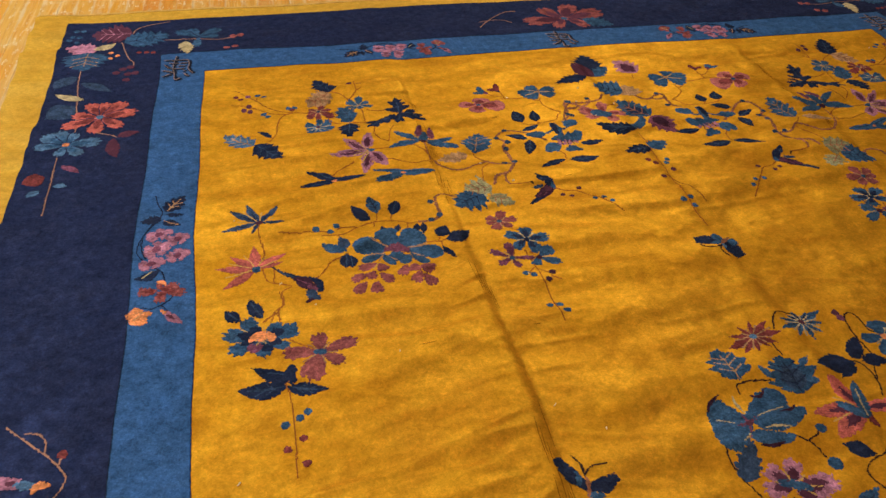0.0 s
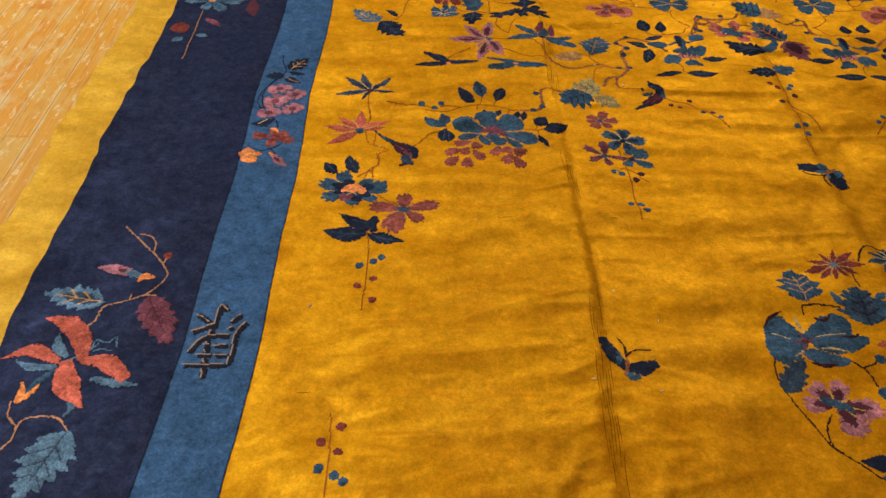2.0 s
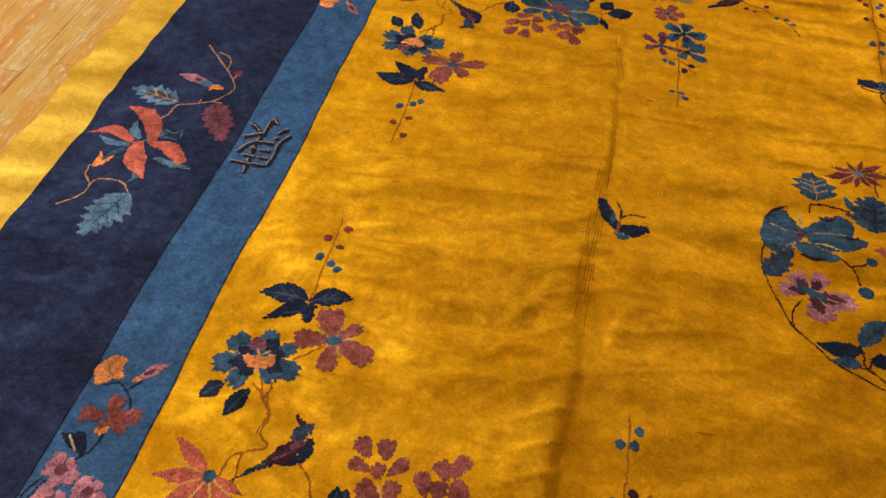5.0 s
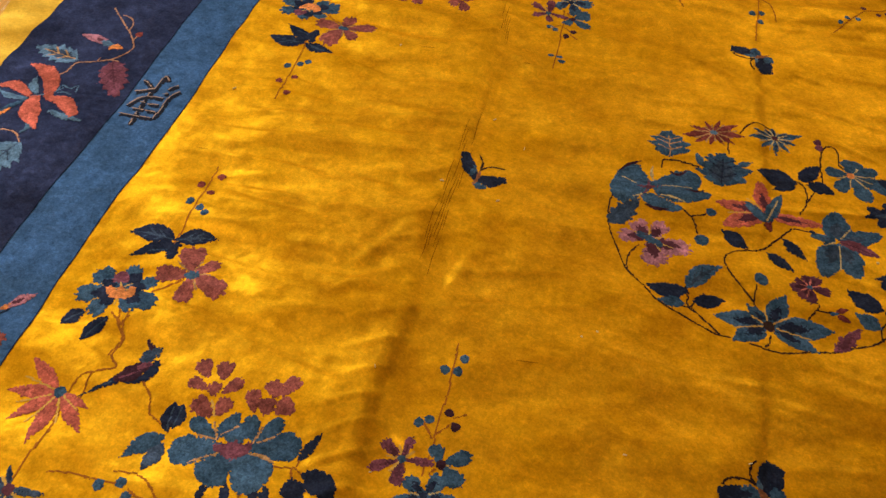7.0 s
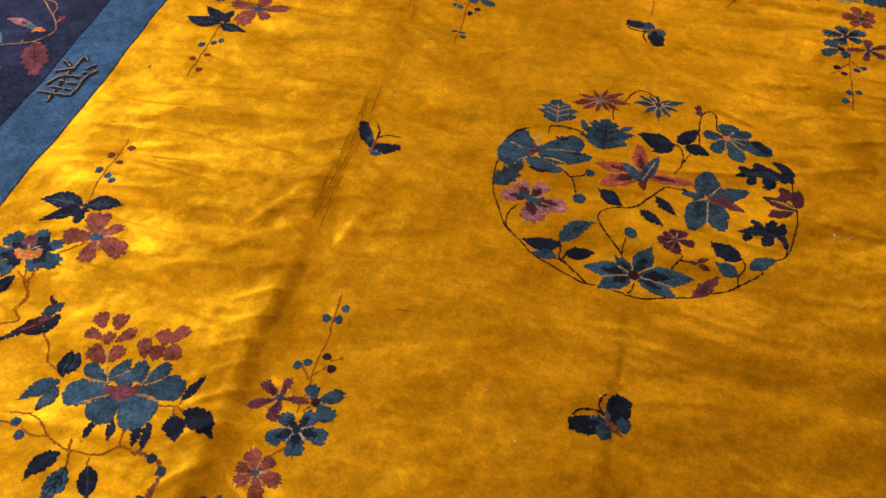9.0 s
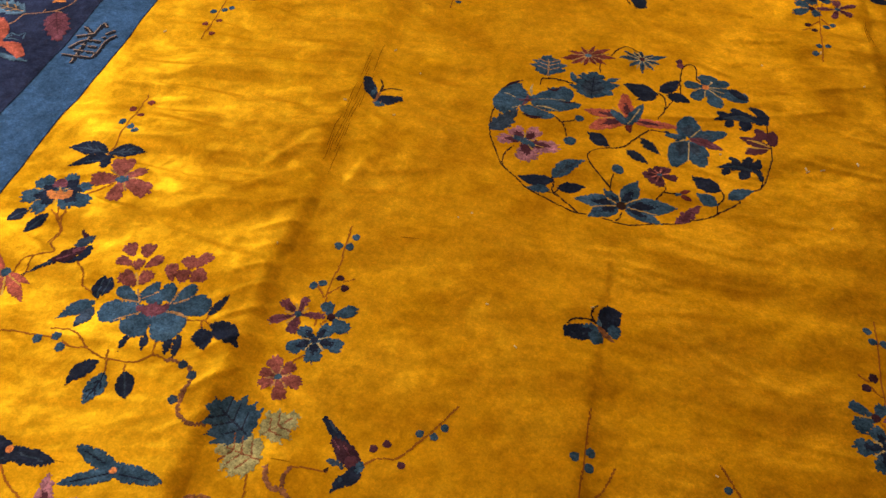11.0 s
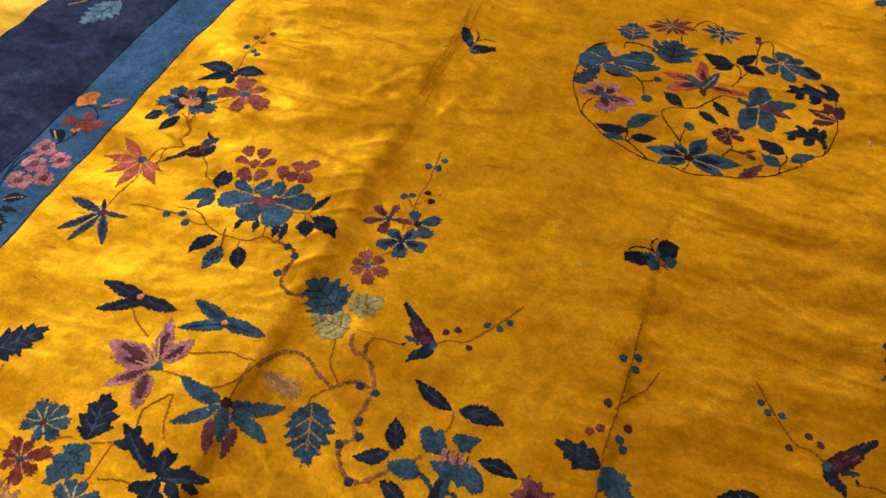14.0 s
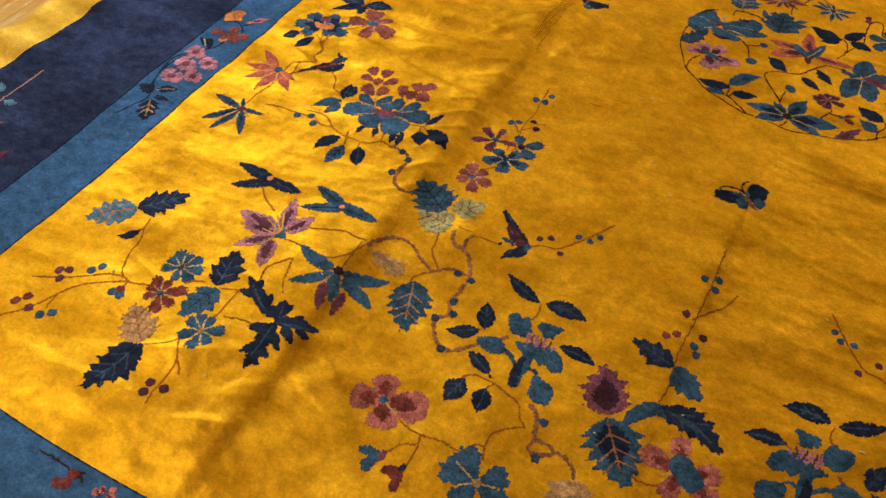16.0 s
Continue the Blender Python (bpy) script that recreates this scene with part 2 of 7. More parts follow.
slab("wall_north", [(X0, X1, Y1, Y1 + 0.2, -0.05, ZC)], WALL_PAINT, "plain taupe painted plaster wall", "wall")
# The opening is out of view, made for the assumed window light.
slab("wall_west", [(X0 - 0.2, X0, Y0 - 0.2, 0.4, -0.05, ZC), (X0 - 0.2, X0, 4.0, Y1 + 0.2, -0.05, ZC),
                   (X0 - 0.2, X0, 0.4, 4.0, -0.05, 0.95), (X0 - 0.2, X0, 0.4, 4.0, 2.5, ZC)],
     WALL_PAINT, "plain taupe painted wall with a wide window opening", "wall")
slab("ceiling", [(X0 - 0.2, X1 + 0.2, Y0 - 0.2, Y1 + 0.2, ZC, ZC + 0.2)], CEILING_PAINT, "flat white painted ceiling", "ceiling")


# ---- the rug: its lie on the floor ----
GEN = np.random.RandomState(7)
WAVES = [(GEN.uniform(-12, 12), GEN.choice([-1, 1]) * GEN.uniform(18, 62), GEN.uniform(0, 6.28), GEN.uniform(0.4, 1.0)) for _ in range(14)]
BROAD = [(GEN.uniform(-5, 5), GEN.uniform(-5, 5), GEN.uniform(0, 6.28), GEN.uniform(0.5, 1.0)) for _ in range(8)]
SMALL = [(GEN.uniform(-40, 40), GEN.uniform(-70, 70), GEN.uniform(0, 6.28), GEN.uniform(0.4, 1.0)) for _ in range(16)]
DRIFT = [(GEN.uniform(-9, 9), GEN.uniform(-14, 14), GEN.uniform(0, 6.28), GEN.uniform(0.5, 1.0)) for _ in range(10)]
GATE = [(GEN.uniform(-16, 16), GEN.uniform(-24, 24), GEN.uniform(0, 6.28), GEN.uniform(0.5, 1.0)) for _ in range(10)]
HEM = [(8 + 2 * i, 42 + 13 * i % 45, 1.7 * i * i, 0.5 + 0.07 * i) for i in range(9)]
PILE = 0.013
CREASE, CENTRE, CREASE3 = -0.520, 0.006, 0.530


def waves(x, y, rows):
    return sum(a * np.sin(kx * x + ky * y + p) for kx, ky, p, a in rows) / math.sqrt(len(rows))


def bell(d, s):
    return np.exp(-(d / s) ** 2)


RIDGES = np.array([(-0.585, -0.28, 0.62, 0.09, 0.011, 0.005), (-0.60, -0.72, -0.25, 0.10, 0.012, 0.005), (-0.66, -1.22, 0.35, 0.10, 0.016, 0.008),
                   (-0.46, -0.24, 1.25, 0.05, 0.010, 0.004), (-0.58, 0.05, 0.2, 0.09, 0.010, 0.004), (0.75, -0.35, 0.5, 0.12, 0.012, 0.005),
                   (-0.515, -1.105, 0.5, 0.05, 0.014, 0.008), (-0.515, -1.21, 0.6, 0.07, 0.018, 0.009), (-0.40, -1.19, -0.9, 0.07, 0.02, 0.006), (-0.545, -1.29, 0.4, 0.06, 0.016, 0.007),
                   (-0.53, -0.085, 0.70, 0.035, 0.009, 0.004), (-0.59, -0.215, 0.95, 0.05, 0.010, 0.004), (0.15, -0.30, -0.15, 0.12, 0.018, 0.0028), (0.28, -0.40, -0.22, 0.14, 0.020, 0.0030),
                   (0.45, -0.225, -0.6, 0.10, 0.018, 0.0030), (0.60, -0.55, -0.4, 0.16, 0.022, 0.0035), (0.30, 0.55, 0.2, 0.16, 0.016, 0.0024),
                   (-0.851, -0.030, 0.12, 0.127, 0.015, 0.0048), (-0.692, -0.244, 0.10, 0.095, 0.015, 0.0045), (-0.686, -0.375, 0.09, 0.071, 0.015, 0.0045), (-0.543, -0.319, 0.16, 0.070, 0.015, 0.0050), (-0.623, -0.048, 0.09, 0.086, 0.015, 0.0045),
                   (-0.763, -0.139, 0.16, 0.072, 0.015, 0.0035), (-0.538, -0.140, 0.06, 0.052, 0.015, 0.0045), (-0.649, 0.165, 0.08, 0.094, 0.015, 0.0040), (-0.781, 0.240, 0.04, 0.106, 0.015, 0.0040), (-0.528, -0.437, 0.45, 0.039, 0.015, 0.0040)]
                  + [(GEN.uniform(-0.98, -0.50), GEN.uniform(-0.45, 1.0), GEN.normal(0.02, 0.14), GEN.uniform(0.05, 0.14), GEN.uniform(0.006, 0.010), GEN.uniform(0.0014, 0.0032)) for _ in range(64)])


def crinkles(x, y):
    """Sharp ridges that the folding has left, most of them across the rug beside the first fold."""
    flat = np.zeros(x.size)
    px, py = x.ravel(), y.ravel()
    for cx, cy, turn, long, wide, high in RIDGES:
        near = np.nonzero((np.abs(px - cx) < 2.2 * long + 0.04) & (np.abs(py - cy) < 2.2 * long + 0.04))[0]
        dx, dy = px[near] - cx, py[near] - cy
        u, v = dx * math.cos(turn) + dy * math.sin(turn), dy * math.cos(turn) - dx * math.sin(turn) - 0.10 * long * np.sin(dx / long)
        flat[near] += high * np.exp(-(u / long) ** 2 - (v / np.where(v > 0, wide, 1.7 * wide)) ** 2)
    h = flat.reshape(x.shape)
    # long wandering wrinkles in two slants that come and go
    drift, gate = waves(x, y, DRIFT), waves(x, y, GATE)
    side = 0.38 + 0.78 * bell(x + 0.76, 0.30) + 0.25 * bell(x - 0.45, 0.4)
    side = side * (0.35 + 0.65 / (1 + np.exp(-(y + 0.55) / 0.12)))
    for gap, slant, shift, sign in ((0.085, 0.10, 0.0, 1), (0.13, -0.28, 0.7, -1)):
        s = np.sin((y - slant * x) * math.pi / gap + 1.9 * drift * sign + shift)
        come = np.clip(sign * gate * 1.6 + 0.25, 0, 1)
        h = h + 0.0030 * side * come * np.exp(-(s * gap / math.pi / 0.0075) ** 2)
    d = np.abs(x - CREASE - 0.02)
    fan = np.sin((y + 0.55 * d) * math.pi / 0.052 + 1.3 * gate)
    h = h * (1 - 0.7 * bell(x - CREASE - 0.015, 0.04))
    return h + 0.0022 * bell(d - 0.045, 0.035) * np.clip(drift * 1.5 + 0.3, 0, 1) * np.exp(-(fan * 0.052 / math.pi / 0.006) ** 2)


def shape_of_lie(x, y):
    """The height of the top of the pile above the floor."""
    h = PILE + 0.010 + 0.003 * waves(x, y, BROAD)
    inside = 1 / (1 + np.exp((np.abs(x) - 0.955) / 0.03)) / (1 + np.exp((np.abs(y) - 1.36) / 0.04))
    cross = 0.46 + 0.82 * bell(x + 0.62, 0.42) + 0.15 * bell(x - 0.6, 0.4)
    cross = cross * (1 - 0.55 * bell(x - CREASE + 0.02, 0.11))
    cross = cross * (1 - 0.75 * bell(y + 1.05, 0.55))
    cross = cross * (0.45 + 0.55 * inside) + 0.6 * np.clip((np.abs(x) - 1.38) / 0.07, 0, 1)
    h = h + 0.0072 * cross * np.tanh(1.3 * waves(x, y, WAVES)) + 0.0009 * waves(x, y, SMALL) + 1.25 * crinkles(x, y) * (0.15 + 0.85 * inside)
    band = np.clip((np.abs(x) - 1.40) / 0.05, 0, 1)
    h = h + band * 0.65 * ((0.0032 + 0.0022 / (1 + np.exp(-(y - 0.45) / 0.15))) * np.tanh(1.4 * waves(np.abs(x), y, HEM)) + 0.010 * (np.abs(x) - 1.40) / 0.1)
    wob = 0.004 * np.sin(3.1 * y + 1) + 0.003 * np.sin(9 * y) + 0.006 * waves(x * 0.2, y * 1.8, DRIFT)
    for c, deep in ((CREASE, 0.0136), (CENTRE, 0.0078), (CREASE3, 0.010)):
        d = x - c - 0.026 - wob
        h = h - 0.14 * deep * bell(d + 0.012, 0.008) * inside * (0.6 + 0.4 * np.sin(11 * y + c))
        low = (c == CREASE) * inside / (1 + np.exp((y + 0.25) / 0.08)) / (1 + np.exp(-(y + 1.2) / 0.06))
        e = d + 0.040
        h = h + deep * (1 + 0.62 * low) * bell(e, np.where(e < 0, 0.30, 0.028 + 0.006 * low)) * (0.3 + 0.7 * inside) * (0.75 + 0.25 * np.sin(7 * y + c) * (1 - low))
    return np.maximum(h, PILE * 0.7)


LIE_STEP, LIE_X, LIE_Y = 0.003, 1.56, 1.92
LIE = shape_of_lie(*np.meshgrid(np.arange(-LIE_X, LIE_X, LIE_STEP), np.arange(-LIE_Y, LIE_Y, LIE_STEP)))


def lie(x, y):
    """The height of the pile at any place, between the points of a fine grid."""
    u = np.clip((np.asarray(x, float) + LIE_X) / LIE_STEP, 0, LIE.shape[1] - 1.001)
    v = np.clip((np.asarray(y, float) + LIE_Y) / LIE_STEP, 0, LIE.shape[0] - 1.001)
    i, j = u.astype(int), v.astype(int)
    u, v = u - i, v - j
    return (LIE[j, i] * (1 - u) + LIE[j, i + 1] * u) * (1 - v) + (LIE[j + 1, i] * (1 - u) + LIE[j + 1, i + 1] * u) * v


def warp(x, y):
    """The slightly uneven weave: straight lines wander a few millimetres."""
    out = np.clip((np.abs(x) - 1.15) / 0.3, 0, 1) * np.sign(x)
    x = x + out * (0.008 * bell(y - 0.50, 0.03) + 0.004 * np.sin(4.7 * y + 0.5) + 0.0018 * np.sin(13 * y + 1.0) + 0.001 * np.sin(29 * y) + 0.0005 * np.sin(51 * y + 2))
    return (x + 0.0035 * np.sin(5.3 * y + 0.7) + 0.0025 * np.sin(13 * y + 2.0) + 0.002 * np.sin(4 * x),
            y + 0.0035 * np.sin(4.9 * x + 1.1) + 0.0025 * np.sin(11 * x))


# ---- the rug: weaving its pieces ----
FIELD_X, FIELD_Y0, FIELD_Y1 = 1.047, -1.411, 1.420
BLUE_X, BLUE_Y0, BLUE_Y1 = 1.164, -1.530, 1.540
NAVY_X, NAVY_Y0, NAVY_Y1 = 1.434, -1.780, 1.785
RUG_X, RUG_Y0, RUG_Y1 = 1.525, -1.850, 1.853

rug = tagged(new("rug"), "large creased gold wool rug with navy and blue floral borders", "rug")


def fill_mesh(me, co, faces, smooth=True):
    me.from_pydata(co.tolist() if hasattr(co, "tolist") else co, [], faces)
    if smooth:
        me.polygons.foreach_set("use_smooth", [True] * len(me.polygons))
    me.update()


def mesh_from(name, co, faces, material, parent, label="", smooth=True):
    me = bpy.data.meshes.new(name)
    fill_mesh(me, co, faces, smooth)
    me.materials.append(material)
    ob = new(name, me)
    ob.parent = parent
    return tagged(ob, label)


def pile_sheet(name, rects, material, label, step=0.005, drop=0.0):
    """Pile laid over one or more rectangles of the plan, with sides down to the backing."""
    co, faces = [], []
    for x0, x1, y0, y1 in rects:
        nx, ny = max(2, round((x1 - x0) / step)), max(2, round((y1 - y0) / step))
        gx, gy = np.meshgrid(np.linspace(x0, x1, nx + 1), np.linspace(y0, y1, ny + 1))
        wx, wy = warp(gx, gy)
        z = lie(wx, wy) - drop
        top = np.stack([wx, wy, z], -1)
        rows, cols = top.shape[:2]
        base = len(co)
        idx = np.arange(rows * cols).reshape(rows, cols) + base
        faces.extend(np.stack([idx[:-1, :-1], idx[:-1, 1:], idx[1:, 1:], idx[1:, :-1]], -1).reshape(-1, 4).tolist())
        # sides down to the backing, with vertices of their own so that the edge stays crisp
        rim = np.concatenate([top[0, :], top[1:, -1], top[-1, -2::-1], top[-2:0:-1, 0]])
        low = rim.copy()
        low[:, 2] -= PILE * 0.9
        n, k = base + rows * cols, len(rim)
        i = np.arange(k)
        j = (i + 1) % k
        faces.extend(np.stack([n + i, n + k + i, n + k + j, n + j], -1).tolist())
        co.extend(np.concatenate([top.reshape(-1, 3), rim, low]).tolist())
    return mesh_from(name, co, faces, material, rug, label)


def frame_rects(x_in, y_in0, y_in1, x_out, y_out0, y_out1):
    return [(-x_out, -x_in, y_out0, y_out1), (x_in, x_out, y_out0, y_out1),
            (-x_in, x_in, y_out0, y_in0), (-x_in, x_in, y_in1, y_out1)]


pile_sheet("field", [(-FIELD_X, FIELD_X, FIELD_Y0, FIELD_Y1)], GOLD, "deep gold wool field", 0.004)
pile_sheet("inner_border", frame_rects(FIELD_X, FIELD_Y0, FIELD_Y1, BLUE_X, BLUE_Y0, BLUE_Y1), FIELD_BLUE, "light blue inner border")
pile_sheet("main_border", frame_rects(BLUE_X, BLUE_Y0, BLUE_Y1, NAVY_X, NAVY_Y0, NAVY_Y1), BORDER_NAVY, "dark navy main border")
pile_sheet("edge_band", frame_rects(NAVY_X, NAVY_Y0, NAVY_Y1, RUG_X, RUG_Y0, RUG_Y1), GOLD_BAND, "gold outer edge band")


def strip(line, left, right, lift, across=3, sink=0.003):
    """A narrow strip of pile laid along a line of the plan: vertices and faces."""
    line = np.asarray(line, float)
    go = np.gradient(line, axis=0)
    go /= np.maximum(np.hypot(go[:, 0], go[:, 1]), 1e-9)[:, None]
    side = np.stack([-go[:, 1], go[:, 0]], -1)
    s = np.linspace(-1, 1, across)
    width = np.where(s[None, :] < 0, np.asarray(right)[:, None], np.asarray(left)[:, None])
    xy = line[:, None, :] + side[:, None, :] * (s[None, :] * width)[..., None]
    z = lie(xy[..., 0], xy[..., 1]) + lift
    rows, cols = z.shape
    idx = np.arange(rows * cols).reshape(rows, cols)
    faces = np.stack([idx[:-1, :-1], idx[1:, :-1], idx[1:, 1:], idx[:-1, 1:]], -1).reshape(-1, 4)
    top = np.concatenate([xy, z[..., None]], -1)
    rim = np.concatenate([top[:, 0], top[-1, 1:], top[-2::-1, -1], top[0, -2:0:-1]])
    low = rim.copy()
    low[:, 2] -= lift + sink
    n, k = rows * cols, len(rim)
    i = np.arange(k)
    j = (i + 1) % k
    sides = np.stack([n + i, n + k + i, n + k + j, n + j], -1)
    return np.concatenate([top.reshape(-1, 3), rim, low]), np.concatenate([faces, sides])


def laid(name, strips, material, parent, label=""):
    co, faces, n = [], [], 0
    for c, f in strips:
        co.append(c)
        faces.extend((f + n).tolist())
        n += len(c)
    return mesh_from(name, np.concatenate(co), faces, material, parent, label)


# The drawing is knotted: every piece takes whole knots of one grid, and a later piece takes them over from an earlier one.
KNOT = 0.0022
KX, KY = 1.518, 1.870
NX, NY = round(2 * KX / KNOT), round(2 * KY / KNOT)
OWNER = np.zeros((NY, NX), np.int32)
LEVEL = np.full((NY, NX), -1.0, np.float32)
KNOTTED = [None]
SWAP = {}
FRAY = np.random.RandomState(3)


def ribbon(line, left, right, tip=None):
    """The outline of a piece along a line with half widths to both sides, and the line itself."""
    line = np.asarray(line, float)
    go = np.gradient(line, axis=0)
    go /= np.maximum(np.hypot(go[:, 0], go[:, 1]), 1e-9)[:, None]
    side = np.stack([-go[:, 1], go[:, 0]], -1)
    left, right = np.asarray(left, float), np.asarray(right, float)
    rim = np.concatenate([line + side * left[:, None], (line - side * right[:, None])[::-1]])
    if tip is not None:
        end = np.linspace(1, -1, 15)
        w = np.where(end > 0, left[-1], right[-1])
        cap = line[-1] + side[-1] * (end * w)[:, None] + go[-1] * tip(end)[:, None]
        rim = np.concatenate([line + side * left[:, None], cap, (line - side * right[:, None])[::-1]])
    return rim, line, float(np.mean(left + right))


def knots_in(rim):
    """The knots whose middles lie inside an outline: the first row and column and a mask."""
    i0, i1 = (int(np.clip((v + KX) / KNOT, 1, NX - 2)) for v in (rim[:, 0].min() - KNOT, rim[:, 0].max() + KNOT))
    j0, j1 = (int(np.clip((v + KY) / KNOT, 1, NY - 2)) for v in (rim[:, 1].min() - KNOT, rim[:, 1].max() + KNOT))
    x = (np.arange(i0, i1 + 1) + 0.5) * KNOT - KX
    y = (np.arange(j0, j1 + 1) + 0.5) * KNOT - KY
    wind = np.zeros((len(y), len(x)), int)
    a, b = rim, np.roll(rim, -1, 0)
    for (ax, ay), (bx, by) in zip(a, b):
        if ay == by:
            continue
        r0, r1 = np.searchsorted(y, (min(ay, by), max(ay, by)))
        if r0 == r1:
            continue
        cut = ax + (y[r0:r1] - ay) * (bx - ax) / (by - ay)
        wind[r0:r1] += np.where(x[None, :] > cut[:, None], 1 if by > ay else -1, 0)
    return j0, i0, wind != 0


def along(line):
    """The knots that a thin line passes."""
    d = np.hypot(*np.diff(line, axis=0).T)
    t = np.concatenate([[0], np.cumsum(d)])
    u = np.linspace(0, t[-1], max(2, int(t[-1] / KNOT * 2.2)))
    x, y = np.interp(u, t, line[:, 0]), np.interp(u, t, line[:, 1])
    return np.clip(((y + KY) / KNOT).astype(int), 1, NY - 2), np.clip(((x + KX) / KNOT).astype(int), 1, NX - 2)


def inner_of(m):
    p = np.pad(m, 1)
    return m & p[:-2, 1:-1] & p[2:, 1:-1] & p[1:-1, :-2] & p[1:-1, 2:]


def take(rows, cols, key, level):
    free = LEVEL[rows, cols] <= level + 1e-7
    OWNER[rows[free], cols[free]] = key
    LEVEL[rows[free], cols[free]] = level


def knot_piece(piece, key, level, fray=0.0):
    """Gives the knots of a piece to its owner. fray: how far it fades knot by knot into what lies round it."""
    rim, line, wide = piece
    j0, i0, m = knots_in(rim)
    if not fray and wide > 0.006:
        m &= inner_of(m) | (FRAY.uniform(size=m.shape) > 0.22)
    elif fray:
        one = inner_of(m)
        two = inner_of(one)
        r = FRAY.uniform(size=m.shape)
        m = two | (one & ~two & (r > 0.35 * fray)) | (m & ~one & (r > 0.75 * fray))
    j, i = np.nonzero(m)
    take(j + j0, i + i0, key, level)
    if wide < KNOT * 1.6:
        take(*along(line), key, level)


def knotted(name, material, parent, label=""):
    """An object whose mesh follows once all knots are given out."""
    me = bpy.data.meshes.new(name)
    me.materials.append(SWAP.get(material, material))
    ob = new(name, me)
    ob.parent = parent
    return tagged(ob, label)


def woven(name, pieces, material, parent, label="", level=1.0, fray=0.0):
    ob = knotted(name, material, parent, label)
    KNOTTED.append((ob, 0))
    for p in pieces:
        knot_piece(p, len(KNOTTED) - 1, level, fray)
    return ob


def tie_knots():
    """Builds every piece's mesh from its knots: stepped outlines, slightly softened, with a shallow groove round each piece."""
    gx, gy = np.meshgrid(np.arange(NX + 1) * KNOT - KX, np.arange(NY + 1) * KNOT - KY)
    o = np.pad(OWNER, 1)
    a, b, c, d = o[:-1, :-1], o[:-1, 1:], o[1:, :-1], o[1:, 1:]
    rim = (a != b) | (a != c) | (a != d)
    # neighbours along the outlines
    n = np.zeros(gx.shape)
    sx, sy = np.zeros(gx.shape), np.zeros(gx.shape)
    for edge, dj, di in ((c != d, 1, 0), (a != b, -1, 0), (b != d, 0, 1), (a != c, 0, -1)):
        n += edge
        sx += np.where(edge, di * KNOT, 0)
        sy += np.where(edge, dj * KNOT, 0)
    gx, gy = gx + 0.25 * sx / np.maximum(n, 1), gy + 0.25 * sy / np.maximum(n, 1)
    gx, gy = gx + FRAY.normal(0, 0.00016, gx.shape), gy + FRAY.normal(0, 0.00016, gx.shape)
    gz = lie(gx, gy) + np.where(rim, 0.0005, 0.0008)
    used = np.argwhere(OWNER > 0)
    keys = OWNER[used[:, 0], used[:, 1]]
    order = np.argsort(keys, kind="stable")
    used, keys = used[order], keys[order]
    starts = np.searchsorted(keys, np.arange(len(KNOTTED) + 1))
    whole = {}
    for k in range(1, len(KNOTTED)):
        ob, slot = KNOTTED[k]
        whole.setdefault(ob, []).append((used[starts[k]:starts[k + 1]], slot))
    wide = NX + 1
    fx, fy, fz = gx.ravel(), gy.ravel(), gz.ravel()
    for ob, lots in whole.items():
        cells = np.concatenate([c for c, _ in lots])
        if not len(cells):
            if not ob.children:
                bpy.data.objects.remove(ob)
            continue
        j, i = cells[:, 0], cells[:, 1]
        quad = np.stack([j * wide + i, j * wide + i + 1, (j + 1) * wide + i + 1, (j + 1) * wide + i], -1)
        ids, local = np.unique(quad, return_inverse=True)
        co = np.stack([fx[ids], fy[ids], fz[ids]], -1)
        faces = [local.reshape(-1, 4)]
        slots = [np.concatenate([np.full(len(c), s) for c, s in lots])]
        extra, n0 = [co], len(co)
        for dj, di, p, q in ((-1, 0, 0, 1), (0, 1, 1, 2), (1, 0, 2, 3), (0, -1, 3, 0)):
            bare = OWNER[j + dj, i + di] == 0
            if not bare.any():
                continue
            ends = np.concatenate([quad[bare, p], quad[bare, q]])
            m = len(ends) // 2
            hi = np.stack([fx[ends], fy[ends], fz[ends]], -1)
            lo = hi - np.array([0, 0, 0.0022])
            extra += [hi, lo]
            t = np.arange(m)
            faces.append(np.stack([n0 + t + m, n0 + t, n0 + 2 * m + t, n0 + 3 * m + t], -1))
            slots.append(slots[0][bare])
            n0 += 4 * m
        fill_mesh(ob.data, np.concatenate(extra), np.concatenate(faces).tolist())
        if len(ob.data.materials) > 1:
            ob.data.polygons.foreach_set("material_index", np.concatenate(slots).astype(int).tolist())


def smooth_line(points, step=0.006):
    """A rounded line through a few points."""
    p = np.asarray(points, float)
    p = np.concatenate([2 * p[:1] - p[1:2], p, 2 * p[-1:] - p[-2:-1]])
    out = []
    for a, b, c, d in zip(p[:-3], p[1:-2], p[2:-1], p[3:]):
        n = max(2, int(np.hypot(*(c - b)) / step))
        t = np.linspace(0, 1, n, endpoint=False)[:, None]
        out.append(0.5 * (2 * b + (c - a) * t + (2 * a - 5 * b + 4 * c - d) * t ** 2 + (3 * b - a - 3 * c + d) * t ** 3))
    return np.concatenate(out + [p[-2:-1]])


